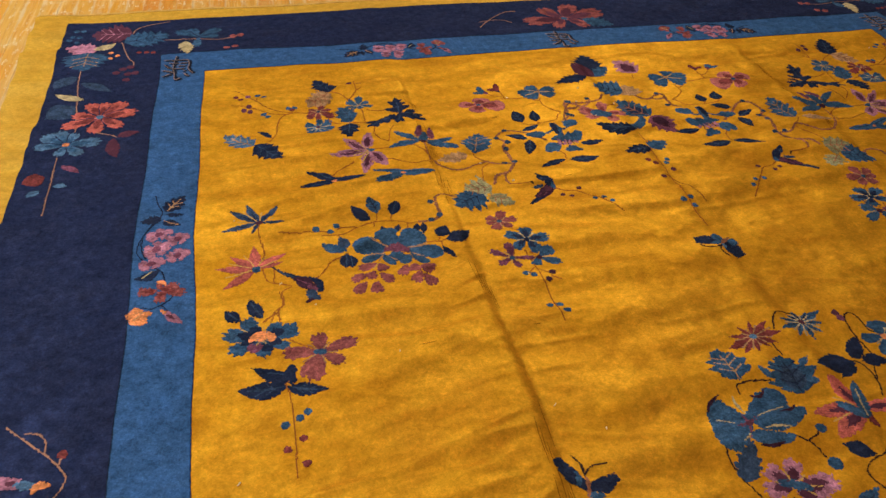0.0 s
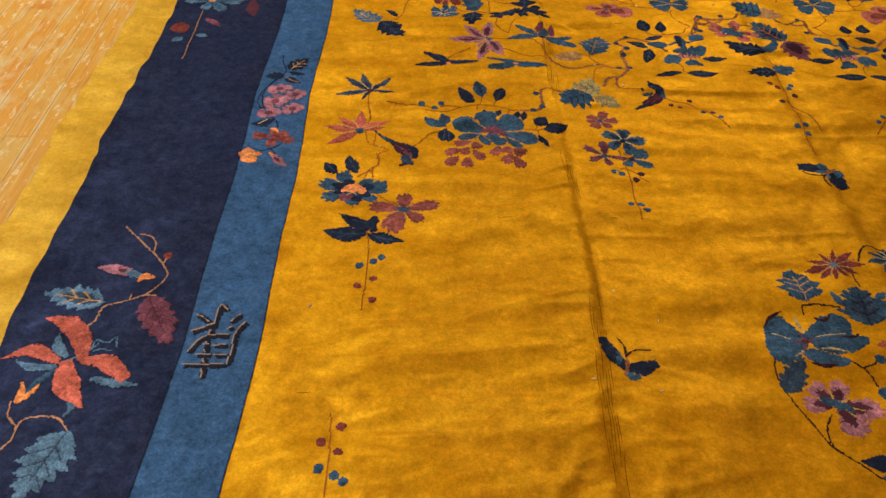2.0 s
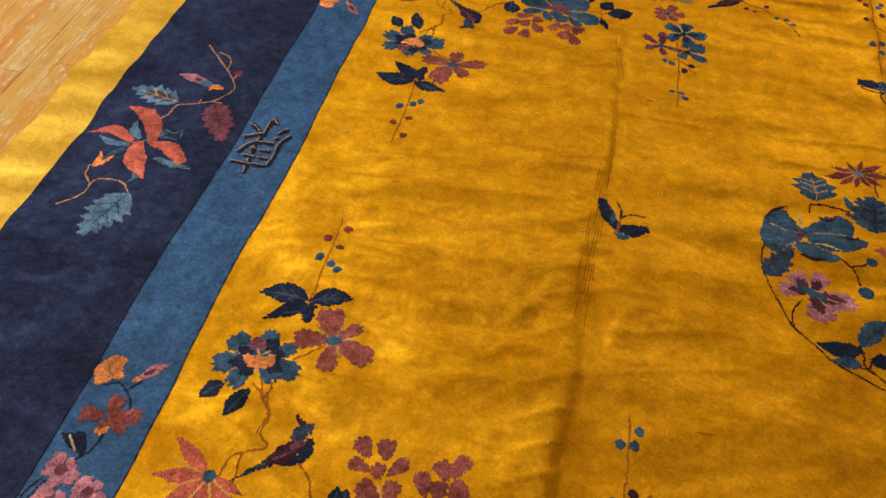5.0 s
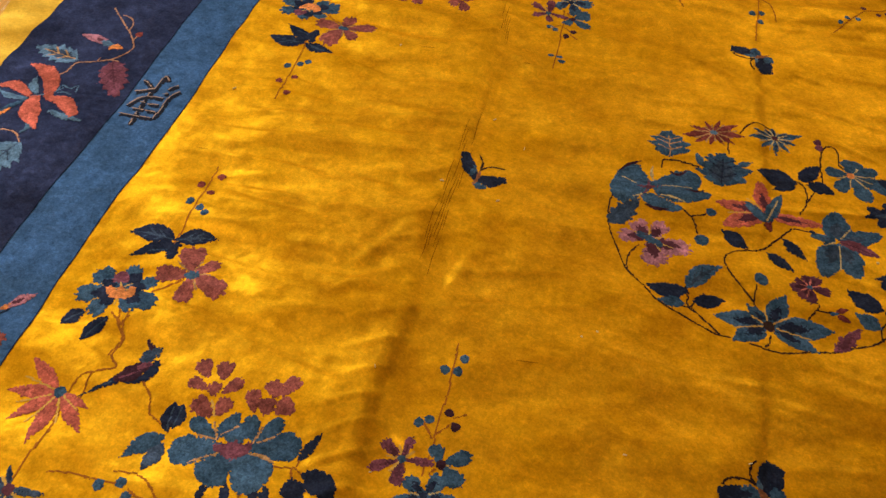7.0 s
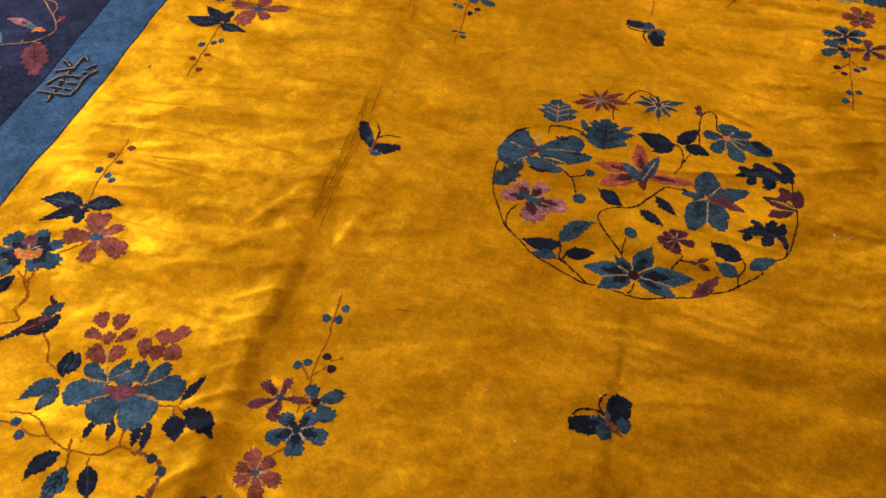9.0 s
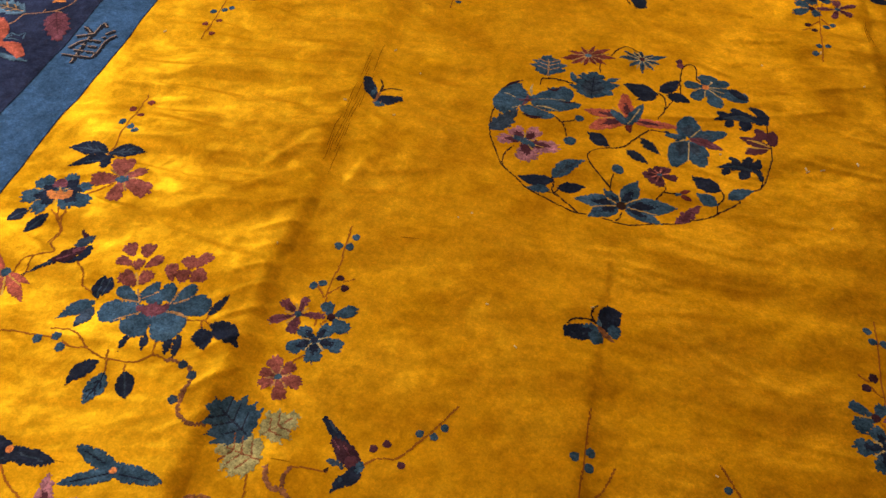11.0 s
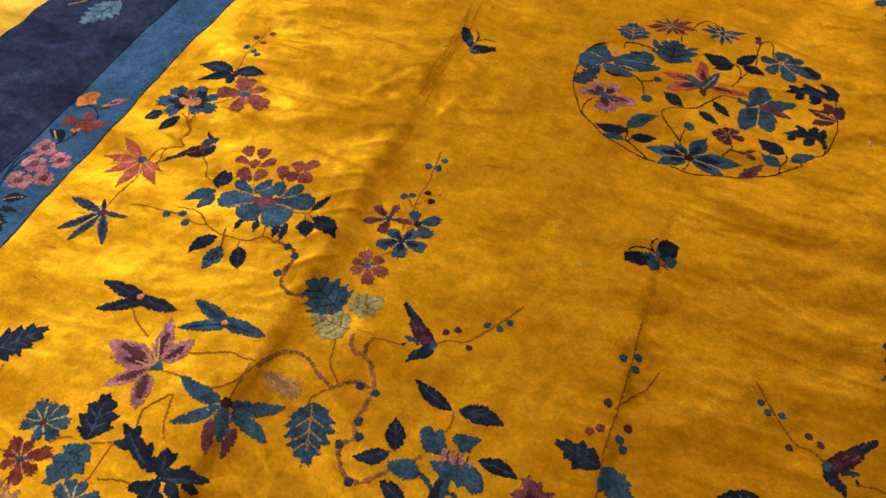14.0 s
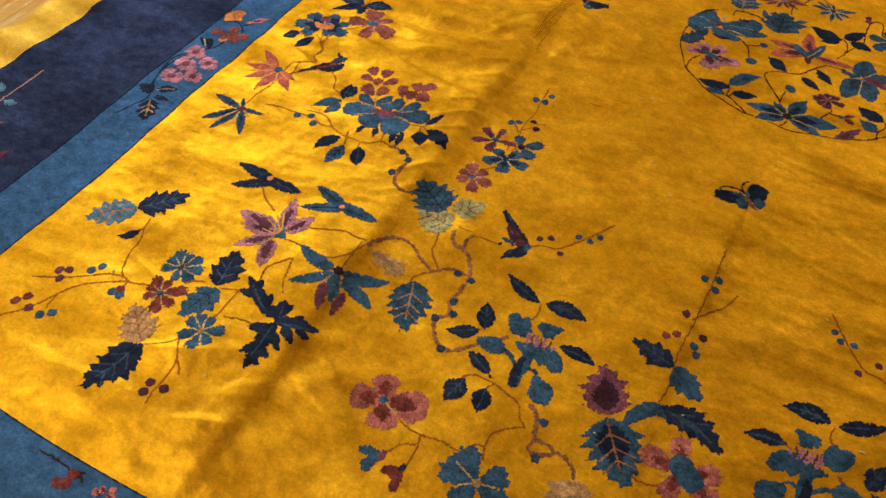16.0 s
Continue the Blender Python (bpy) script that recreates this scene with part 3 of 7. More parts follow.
def outline(style, t, length, seed):
    """Half widths, as a share of the greatest one, along a leaf or petal for both of its sides."""
    base = np.sin(np.pi * np.clip(t, 0, 1) ** 0.82) ** 1.05
    if style == "u":
        base = np.sin(np.pi * np.clip(t, 0, 1) ** 0.78) ** 0.6
    if style in "pt":
        base = np.minimum(1, 0.16 + 1.15 * t ** 0.9) * np.sqrt(np.clip(1 - 0.62 * ((t - 0.55) / 0.45).clip(0, 1) ** 2.6, 0, 1))
    if style == "r":
        base = np.minimum(1, 0.22 + 1.1 * t ** 0.8) * np.sqrt(np.clip(1 - ((t - 0.6) / 0.4).clip(0, 1) ** 2.2, 0, 1))
        base = base * (0.90 + 0.12 * np.abs(np.sin(t * (6 + length * 60) + seed)))
    rnd = np.random.RandomState(seed)
    both = []
    for k in (0, 1):
        w = base.copy()
        if style == "u":
            w = w * (0.90 + 0.10 * np.abs(np.sin(t * length * 110 + k)))
        if style == "o":
            w = w * (0.48 + 0.60 * np.abs(np.sin(t * 3.2 * np.pi + 0.4 * k))) + 0.02
        if style in "pt":
            w = w * (1 - 0.16 * np.abs(np.sin(t * 13 + k)) * (t > 0.5))
        both.append(np.clip(w + rnd.uniform(-0.04, 0.04, len(t)) * (w > 0.15), 0.012, None))
    return both


COUNT = [0]


def saw_edge(line, side, d, length):
    """The outline of a leaf whose teeth sweep forward to sharp tips, alternating on its two sides."""
    rnd = np.random.RandomState(COUNT[0])
    teeth = int(np.clip(round(length / 0.017), 4, 7))
    full = lambda t: math.sin(math.pi * t ** 0.68) ** 0.75
    at = lambda t: np.array([np.interp(t * (len(line) - 1), np.arange(len(line)), line[:, i]) for i in (0, 1)])
    halves = []
    for k, sign in ((0.0, 1), (0.45, -1)):
        rim = [at(0.0)]
        for i in range(teeth):
            notch, tip = np.clip(((i + k) / teeth + 0.03, (i + k + 0.62 + rnd.uniform(-0.1, 0.1)) / teeth), 0.03, 0.97)
            rim.append(at(notch) + side * sign * full(notch) * rnd.uniform(0.66, 0.76))
            rim.append(at(tip) + side * sign * full(tip) * rnd.uniform(0.98, 1.18) + d * 0.075 * rnd.uniform(0.6, 1.2))
        halves.append(rim)
    rim = np.array(halves[0] + [line[-1]] + halves[1][:0:-1])
    return rim, line, 1.2 * float(np.hypot(*side))


def blade(a, b, w, style, bow=0.0, shrink=1.0, start=0.0):
    """One leaf or petal from a to b, w wide to each side, bowed sideways."""
    a, b = np.asarray(a, float), np.asarray(b, float)
    d = b - a
    length = float(np.hypot(*d))
    n = int(np.clip(length / 0.0019, 10, 80))
    t = np.linspace(0, 1, n)
    COUNT[0] += 1
    left, right = outline(style, t, length, COUNT[0])
    nrm = np.array([-d[1], d[0]]) / max(length, 1e-6)
    u = start + (shrink - start) * t
    line = a + d * u[:, None] + nrm * (bow * length * np.sin(np.pi * u))[:, None]
    k = w * (0.56 if shrink < 1 else 1.0)
    if style == "j":
        return saw_edge(line, nrm * k, d, length)
    tip = None
    if style in "pt" and shrink == 1.0:
        ph = COUNT[0] * 1.3
        tip = lambda s: length * (0.065 * np.cos(s * 7.0 + 0.5 * math.sin(ph)) - 0.10 * s * s + 0.02 * np.sin(ph + 3 * s) + 0.03)
    return ribbon(line, left * k, right * k, tip)


def lobe(T, points, left, right=None):
    """A freely shaped piece: a rounded line and half widths spread evenly along it."""
    line = smooth_line([T(*p) for p in points], 0.002)
    right = left if right is None else right
    if handed(T) < 0:
        left, right = right, left
    t = np.linspace(0, 1, len(line))
    return ribbon(line, *(np.interp(t, np.linspace(0, 1, len(w)), w) for w in (left, right)))


def hue(ob):
    return ob.data.materials[0].name.replace("_wool", "").replace("_", " ")


def handed(T):
    """1, or -1 where a quarter of the drawing is a mirror image."""
    o, i, j = (np.asarray(T(*p)) for p in ((0, 0), (0.1, 0), (0, 0.1)))
    return 1 if np.cross(i - o, j - o) > 0 else -1


def stitch(points, parent, material, name="vein_line", level=1.5):
    """A line one knot wide."""
    line = smooth_line(points, 0.003)
    return woven(name, [(line, line, 0.0)], material, parent, "", level)


def leaf(T, x0, y0, x1, y1, w, material, style="s", inner=None, vein=None, bow=0.0, up=0.0, fray=0.0):
    a, b = np.asarray(T(x0, y0)), np.asarray(T(x1, y1))
    bow *= handed(T)
    name = "petal" if style in "tur" else "leaf"
    kind = {"j": "saw-edged leaf", "o": "lobed leaf", "t": "small petal", "u": "petal", "r": "rounded petal"}.get(style, "leaf")
    ob = woven(name, [blade(a, b, w, style, bow)], material, rug, "", 1.0 + 100 * up, fray)
    tagged(ob, f"{hue(ob)} wool {kind} woven into the pile")
    if inner:
        woven("leaf_heart", [blade(a, b, w, "s", bow, 0.80, 0.06)], inner, ob, "", 1.1 + 100 * up, 1.0)
    if vein:
        d = b - a
        n = np.array([-d[1], d[0]])
        lines = [[a + d * 0.06, a + d * 0.45 + n * bow * 0.9, a + d * 0.80 + n * bow * 0.45]]
        if w > 0.015:
            for u in (0.24, 0.46, 0.64)[:3 if w > 0.03 else 2]:
                for s in (1, -1):
                    c = a + d * u + n * bow * math.sin(math.pi * u)
                    lines.append([c, c + d * 0.17 + n / np.hypot(*d) * w * 0.55 * s])
        pieces = []
        for l in lines:
            q = smooth_line(l, 0.003)
            pieces.append((q, q, 0.0))
        woven("leaf_vein", pieces, vein, ob, "", 1.2 + 100 * up)
    return ob


def flower(T, x, y, petals, ratio, material, inner=None, heart=None, seam=None, style=None, up=0.0, fray=0.0, core=0.085):
    """A flower head: petals by their bearing in degrees and length, dark bases and a heart."""
    seam = seam or GOLD_PALE
    c = np.asarray(T(x, y))
    tips = [np.asarray(T(x + r * math.cos(radians(a)), y + r * math.sin(radians(a)))) for a, r, *_ in petals]
    shape = style or ("p" if ratio > 0.45 else "s")
    ob = tagged(new("flower"), "")
    ob.parent = rug
    reach = []
    for i, tip in enumerate(tips):
        d = tip - c
        r = float(np.hypot(*d))
        reach.append(r)
        own = petals[i][2] if len(petals[i]) > 2 else ratio
        p = woven("petal", [blade(c + d * 0.06, tip, r * own * 0.5, shape)], material, ob, "", 1.0 + 100 * up, fray)
        if inner:
            woven("petal_base", [blade(c + d * 0.08, tip, r * own * 0.5, "u" if shape in "pr" else "s", 0, 0.76 if shape in "pr" or ratio < 0.4 else 0.66, 0.04)], inner, ob, "", 1.1 + 100 * up, 1.0)
    tagged(ob, f"{hue(p)} wool flower with {len(tips)} woven petals")
    order = sorted(range(len(tips)), key=lambda i: math.atan2(*(tips[i] - c)[::-1]))
    for i, j in zip(order, order[1:] + order[:1]):
        a0, a1 = (math.atan2(*(tips[k] - c)[::-1]) for k in (i, j))
        gap = (a1 - a0) % (2 * math.pi)
        r = min(reach[i], reach[j])
        if gap > 1.45 or r < 0.024:
            continue
        way = np.array([math.cos(a0 + gap / 2), math.sin(a0 + gap / 2)])
        stitch([c + way * r * 0.14, c + way * r * (0.6 if gap > 0.8 else 0.78)], ob, seam, "petal_seam", 1.2 + 100 * up)
    if heart:
        disc("flower_heart", c, core * float(np.mean(reach)) + 0.0024, heart, ob, 1.6 + 100 * up)
    return ob


def disc(name, c, r, material, parent, level=1.0):
    t = np.linspace(0, 2 * np.pi, 14, endpoint=False)
    COUNT[0] += 1
    k = r * np.random.RandomState(COUNT[0]).uniform(0.90, 1.10, 14)
    rim = np.asarray(c) + np.stack([k * np.cos(t), k * np.sin(t)], -1)
    return woven(name, [(rim, rim, 0.004)], material, parent, "", level)


def berry(T, x, y, r, material):
    disc("berry", T(x, y), r, material, rug, 1.3)


def branch(T, material, width, points):
    line = smooth_line([T(x, y) for x, y in points], 0.003)
    COUNT[0] += 1
    rnd = np.random.RandomState(COUNT[0])
    jig = rnd.uniform(-1, 1, (len(line), 2)) * 0.0006
    t = np.linspace(0, 1, len(line))
    w = width * (0.36 if width > 0.007 else 0.20) * (1 - 0.2 * t) * rnd.uniform(0.8, 1.2, len(line))
    woven("branch" if width > 0.007 else "twig", [ribbon(line + jig, w, w)], material, rug, "", 0.9)


def one_mesh(name, pieces, label):
    """Several woven pieces of different colours in one mesh."""
    ob = knotted(name, pieces[0][1], rug, label)
    mats = [pieces[0][1]]
    for level, (p, m) in enumerate(pieces):
        if m not in mats:
            mats.append(m)
            ob.data.materials.append(m)
        KNOTTED.append((ob, mats.index(m)))
        knot_piece(p, len(KNOTTED) - 1, 1.3 + 0.01 * level)
    return ob


def thin(points, width):
    line = smooth_line(points, 0.004)
    return ribbon(line, np.full(len(line), width / 2), np.full(len(line), width / 2))


def folded_wings(T):
    """Two dark wings, a short body and feelers."""
    one_mesh("butterfly_motif", [
        (lobe(T, [(-0.473, -0.020), (-0.492, 0.003), (-0.507, 0.036)], [0.006, 0.0135, 0.008]), NAVY),
        (lobe(T, [(-0.473, -0.020), (-0.449, -0.019), (-0.422, -0.007)], [0.006, 0.014, 0.007]), NAVY),
        (lobe(T, [(-0.478, -0.027), (-0.467, -0.034), (-0.454, -0.033)], [0.004, 0.008, 0.003]), BLUE),
        (lobe(T, [(-0.487, -0.014), (-0.483, -0.004), (-0.483, 0.012)], [0.003, 0.005, 0.002]), BLUE),
        (lobe(T, [(-0.477, -0.033), (-0.473, -0.020), (-0.471, -0.001)], [0.002, 0.003, 0.002]), BROWN),
        (lobe(T, [(-0.472, 0.002), (-0.471, 0.021), (-0.480, 0.038)], [0.0014, 0.0014, 0.0014]), DARK),
        (lobe(T, [(-0.472, 0.002), (-0.456, 0.015), (-0.430, 0.017)], [0.0014, 0.0014, 0.0014]), DARK),
    ], "plain dark blue winged shape woven in the pile")


def character(x, y, turn=0.0, sx=1.0, sy=1.0):
    """A square seal-like sign: navy strokes edged with a fine pinkish line."""
    c, s = math.cos(radians(turn)), math.sin(radians(turn))

    def P(u, v):
        u, v = u * sx, v * sy
        return (x + u * c - v * s, y + u * s + v * c)

    strokes = [[(-0.003, -0.063), (-0.010, 0.005), (-0.006, 0.042), (-0.003, 0.078), (0.010, 0.069)],
               [(-0.037, -0.040), (-0.003, -0.039), (0.029, -0.037)],
               [(0.029, -0.037), (0.032, -0.012), (0.030, 0.015), (0.035, 0.034), (0.043, 0.047)],
               [(-0.037, 0.058), (-0.025, 0.052), (-0.014, 0.043)],
               [(-0.038, 0.024), (-0.022, 0.031), (-0.008, 0.040)],
               [(0.019, 0.045), (0.026, 0.056), (0.033, 0.061)],
               [(0.017, 0.031), (0.023, 0.036)],
               [(-0.009, 0.017), (-0.021, 0.010), (-0.029, -0.003), (-0.034, -0.016)],
               [(-0.007, 0.017), (0.006, 0.019), (0.021, 0.019)],
               [(-0.014, -0.001), (-0.005, -0.001)],
               [(0.002, -0.002), (0.022, 0.000)],
               [(-0.021, -0.020), (0.001, -0.019)],
               [(0.006, -0.019), (0.025, -0.020)]]
    pieces = []
    for st in strokes:
        pieces.append((thin([P(*q) for q in st], 0.0105), SIGN_NAVY))
        pieces.append((thin([P(q[0] - 0.0034, q[1] + 0.0034 / sy) for q in st], 0.0020), SIGN_EDGE))
    one_mesh("woven_sign", pieces, "square stroke sign in navy with a pinkish edge line")


# ---- the drawing of the rug, motif by motif ----

def corner_spray(T):
    leaf(T, -0.921, -1.022, -0.985, -1.080, 0.0316, SKY, "j", vein=TAN, fray=0.3)
    leaf(T, -0.920, -1.024, -0.862, -0.957, 0.0307, NAVY, "j", vein=SLATE)
    leaf(T, -0.881, -1.059, -0.909, -1.089, 0.0085, NAVY, "s", bow=0.15)
    branch(T, TWIG, 0.004, [(-0.884, -1.032), (-0.877, -1.055), (-0.866, -1.078), (-0.860, -1.112), (-0.849, -1.137), (-0.835, -1.150), (-0.818, -1.155)])
    branch(T, TWIG, 0.004, [(-0.965, -1.218), (-0.906, -1.191), (-0.863, -1.160), (-0.834, -1.151), (-0.818, -1.155), (-0.790, -1.147)])
    branch(T, TWIG, 0.004, [(-0.952, -1.298), (-0.924, -1.268), (-0.904, -1.230), (-0.885, -1.200), (-0.851, -1.173), (-0.819, -1.154)])
    branch(T, TWIG, 0.004, [(-0.898, -1.253), (-0.902, -1.240), (-0.901, -1.227)])
    branch(T, TWIG, 0.004, [(-0.821, -1.158), (-0.817, -1.177)])
    branch(T, TWIG, 0.003, [(-0.880, -1.060), (-0.876, -1.056)])
    berry(T, -0.935, -1.189, 0.0075, ROSE)
    berry(T, -0.921, -1.182, 0.0075, PLUM)
    berry(T, -0.922, -1.202, 0.0075, PLUM)
    berry(T, -0.951, -1.266, 0.0075, RED)
    berry(T, -0.940, -1.251, 0.0075, RED)
    berry(T, -0.922, -1.266, 0.0075, ROSE)
    berry(T, -0.889, -1.165, 0.0075, BLUE)
    berry(T, -0.880, -1.151, 0.0075, BLUE)
    berry(T, -0.897, -1.268, 0.0075, BLUE)
    berry(T, -0.883, -1.256, 0.0075, BLUE)
    berry(T, -0.828, -1.183, 0.0075, BLUE)
    berry(T, -0.813, -1.183, 0.0075, BLUE)
    berry(T, -0.820, -1.173, 0.0075, RED)
    berry(T, -0.664, -1.280, 0.0075, PLUM)
    berry(T, -0.661, -1.297, 0.0075, PLUM)
    berry(T, -0.639, -1.279, 0.0075, PLUM)
    flower(T, -0.766, -1.092, [(-151, 0.033), (166, 0.031), (131, 0.038), (98, 0.032), (59, 0.036), (17, 0.038), (-28, 0.036), (-74, 0.029)], 0.68, BLUE, None, PLUM, seam=CREAM)
    flower(T, -0.758, -1.150, [(-139, 0.027), (174, 0.027), (141, 0.037), (97, 0.030), (35, 0.043), (-19, 0.033), (-68, 0.037)], 0.62, RED, None, SLATE, seam=TAN)
    leaf(T, -0.690, -1.096, -0.703, -1.022, 0.0298, NAVY, "j", vein=SLATE)
    leaf(T, -0.683, -1.099, -0.703, -1.168, 0.0285, BLUE, "j", vein=SLATE)
    flower(T, -0.655, -1.176, [(-139, 0.035), (163, 0.034), (129, 0.032), (87, 0.028), (29, 0.036), (-32, 0.030), (-80, 0.037)], 0.66, BLUE, None, TAN, seam=CREAM)
    leaf(T, -0.718, -1.236, -0.782, -1.185, 0.0347, TAN, "j", vein=BROWN, fray=1.0)
    leaf(T, -0.717, -1.236, -0.744, -1.332, 0.0336, NAVY, "j", vein=SLATE)
    branch(T, TWIG, 0.004, [(-0.719, -1.239), (-0.692, -1.223), (-0.680, -1.209), (-0.673, -1.194)])
    branch(T, TWIG, 0.004, [(-0.677, -1.200), (-0.662, -1.220), (-0.652, -1.234), (-0.650, -1.259), (-0.650, -1.283), (-0.646, -1.310)])
    branch(T, TWIG, 0.004, [(-0.652, -1.234), (-0.642, -1.242), (-0.636, -1.251)])
    branch(T, TWIG, 0.004, [(-0.790, -1.147), (-0.774, -1.142)])
    branch(T, TWIG, 0.004, [(-0.737, -1.117), (-0.732, -1.107), (-0.711, -1.098)])
    branch(T, TWIG, 0.004, [(-0.682, -1.098), (-0.650, -1.085), (-0.652, -1.091), (-0.652, -1.131), (-0.654, -1.147)])
    branch(T, TWIG, 0.003, [(-0.641, -1.139), (-0.615, -1.131), (-0.589, -1.130)])
    branch(T, TWIG, 0.004, [(-0.761, -0.879), (-0.741, -0.898), (-0.707, -0.918)])
    branch(T, TWIG, 0.004, [(-0.642, -0.923), (-0.622, -0.922), (-0.574, -0.901), (-0.553, -0.903), (-0.532, -0.901)])
    branch(T, TWIG, 0.004, [(-0.652, -0.964), (-0.618, -0.963)])
    branch(T, TWIG, 0.004, [(-0.602, -0.965), (-0.568, -0.964), (-0.547, -0.949), (-0.536, -0.938)])
    leaf(T, -0.665, -0.955, -0.691, -0.875, 0.0153, LILAC, "u", fray=0.6)
    leaf(T, -0.661, -0.950, -0.634, -0.899, 0.0167, LILAC, "u", fray=0.6)
    leaf(T, -0.671, -0.953, -0.759, -0.945, 0.0181, LILAC, "u", fray=0.6)
    leaf(T, -0.670, -0.963, -0.740, -0.967, 0.0154, LILAC, "u", fray=0.6)
    leaf(T, -0.670, -0.968, -0.719, -1.016, 0.0124, LILAC, "u", fray=0.6)
    leaf(T, -0.669, -0.974, -0.654, -1.035, 0.0157, LILAC, "u", fray=0.6)
    woven("petal_base", [lobe(T, [(-0.668, -0.950), (-0.674, -0.932), (-0.679, -0.913), (-0.684, -0.897)], [0.0025, 0.0081, 0.0089, 0.0027], [0.0025, 0.0078, 0.0089, 0.0025])], PLUM, rug, "", 1.2, 0.8)
    woven("petal_base", [lobe(T, [(-0.660, -0.948), (-0.654, -0.936), (-0.647, -0.924), (-0.642, -0.913)], [0.0023, 0.0071, 0.0078, 0.0024], [0.0024, 0.0071, 0.0078, 0.0023])], PLUM, rug, "", 1.2, 0.8)
    woven("petal_base", [lobe(T, [(-0.676, -0.951), (-0.697, -0.949), (-0.718, -0.946), (-0.737, -0.944)], [0.0027, 0.0084, 0.0095, 0.0029], [0.0029, 0.0086, 0.0096, 0.0029])], PLUM, rug, "", 1.2, 0.8)
    woven("petal_base", [lobe(T, [(-0.675, -0.961), (-0.691, -0.962), (-0.708, -0.963), (-0.723, -0.964)], [0.0024, 0.0072, 0.0081, 0.0024], [0.0024, 0.0073, 0.0081, 0.0024])], PLUM, rug, "", 1.2, 0.8)
    woven("petal_base", [lobe(T, [(-0.672, -0.970), (-0.684, -0.981), (-0.696, -0.993), (-0.706, -1.003)], [0.0021, 0.0063, 0.0069, 0.0021], [0.0021, 0.0063, 0.0069, 0.0019])], PLUM, rug, "", 1.2, 0.8)
    woven("petal_base", [lobe(T, [(-0.668, -0.977), (-0.665, -0.992), (-0.661, -1.007), (-0.658, -1.019)], [0.0030, 0.0093, 0.0102, 0.0030], [0.0032, 0.0093, 0.0102, 0.0030])], PLUM, rug, "", 1.2, 0.8)
    stitch([T(*q) for q in [(-0.670, -0.955), (-0.704, -0.940)]], rug, GOLD_PALE, "vein_line", 1.6)
    stitch([T(*q) for q in [(-0.671, -0.952), (-0.694, -0.926)]], rug, GOLD_PALE, "vein_line", 1.6)
    stitch([T(*q) for q in [(-0.668, -0.950), (-0.688, -0.915)]], rug, GOLD_PALE, "vein_line", 1.6)
    stitch([T(*q) for q in [(-0.670, -0.963), (-0.699, -0.963)]], rug, GOLD_PALE, "vein_line", 1.6)
    stitch([T(*q) for q in [(-0.670, -0.968), (-0.679, -0.994)]], rug, GOLD_PALE, "vein_line", 1.6)
    woven("flower_heart", [lobe(T, [(-0.670, -0.968), (-0.662, -0.960), (-0.657, -0.955)], [0.0026, 0.0059, 0.0101], [0.0025, 0.0077, 0.0094])], BLUE, rug, "", 1.6, 0.0)
    leaf(T, -0.747, -0.861, -0.817, -0.900, 0.0115, NAVY, "u")
    leaf(T, -0.767, -0.861, -0.691, -0.862, 0.0135, NAVY, "u")
    leaf(T, -0.755, -0.857, -0.837, -0.848, 0.0135, NAVY, "u")
    berry(T, -0.760, -0.857, 0.006, ORANGE)
    stitch([T(*q) for q in [(-0.795, -0.893), (-0.763, -0.870)]], rug, SLATE, "vein_line", 1.5)
    stitch([T(*q) for q in [(-0.743, -0.860), (-0.707, -0.863)]], rug, SLATE, "vein_line", 1.5)
    stitch([T(*q) for q in [(-0.810, -0.849), (-0.777, -0.855)]], rug, SLATE, "vein_line", 1.5)
    leaf(T, -0.596, -0.854, -0.673, -0.888, 0.0115, BLUE, "u")
    leaf(T, -0.620, -0.853, -0.536, -0.858, 0.0135, BLUE, "u")
    leaf(T, -0.606, -0.853, -0.674, -0.833, 0.0125, BLUE, "u")
    berry(T, -0.608, -0.856, 0.005, ORANGE)
    stitch([T(*q) for q in [(-0.657, -0.882), (-0.612, -0.861)]], rug, NAVY, "vein_line", 1.5)
    stitch([T(*q) for q in [(-0.597, -0.859), (-0.555, -0.860)]], rug, NAVY, "vein_line", 1.5)
    stitch([T(*q) for q in [(-0.656, -0.839), (-0.623, -0.849)]], rug, NAVY, "vein_line", 1.5)
    branch(T, BROWN, 0.006, [(-0.535, -0.970), (-0.535, -0.932), (-0.536, -0.907)])
    branch(T, TWIG, 0.004, [(-0.614, -0.994), (-0.607, -1.020), (-0.602, -1.038), (-0.589, -1.058)])
    leaf(T, -0.544, -0.979, -0.620, -0.961, 0.0135, BLUE, "u", bow=0.08)
    leaf(T, -0.541, -0.986, -0.596, -1.034, 0.0105, BLUE, "u", bow=0.05)
    leaf(T, -0.536, -0.983, -0.518, -1.034, 0.0125, BLUE, "u")
    leaf(T, -0.526, -0.987, -0.457, -1.010, 0.0125, BLUE, "u", bow=0.05)
    leaf(T, -0.530, -0.976, -0.458, -0.948, 0.0125, BLUE, "u", bow=-0.06)
    leaf(T, -0.544, -1.008, -0.525, -1.058, 0.0095, ROSE, "u")
    leaf(T, -0.509, -1.005, -0.504, -1.054, 0.0088, ROSE, "u")
    berry(T, -0.537, -0.978, 0.0085, AUBERGINE)
    stitch([T(*q) for q in [(-0.543, -0.994), (-0.547, -1.016)]], rug, TAN, "vein_line", 1.5)
    stitch([T(*q) for q in [(-0.524, -0.990), (-0.518, -1.004)]], rug, TAN, "vein_line", 1.5)
    leaf(T, -0.443, -0.924, -0.519, -0.910, 0.0213, TAN, "j", fray=1.0)
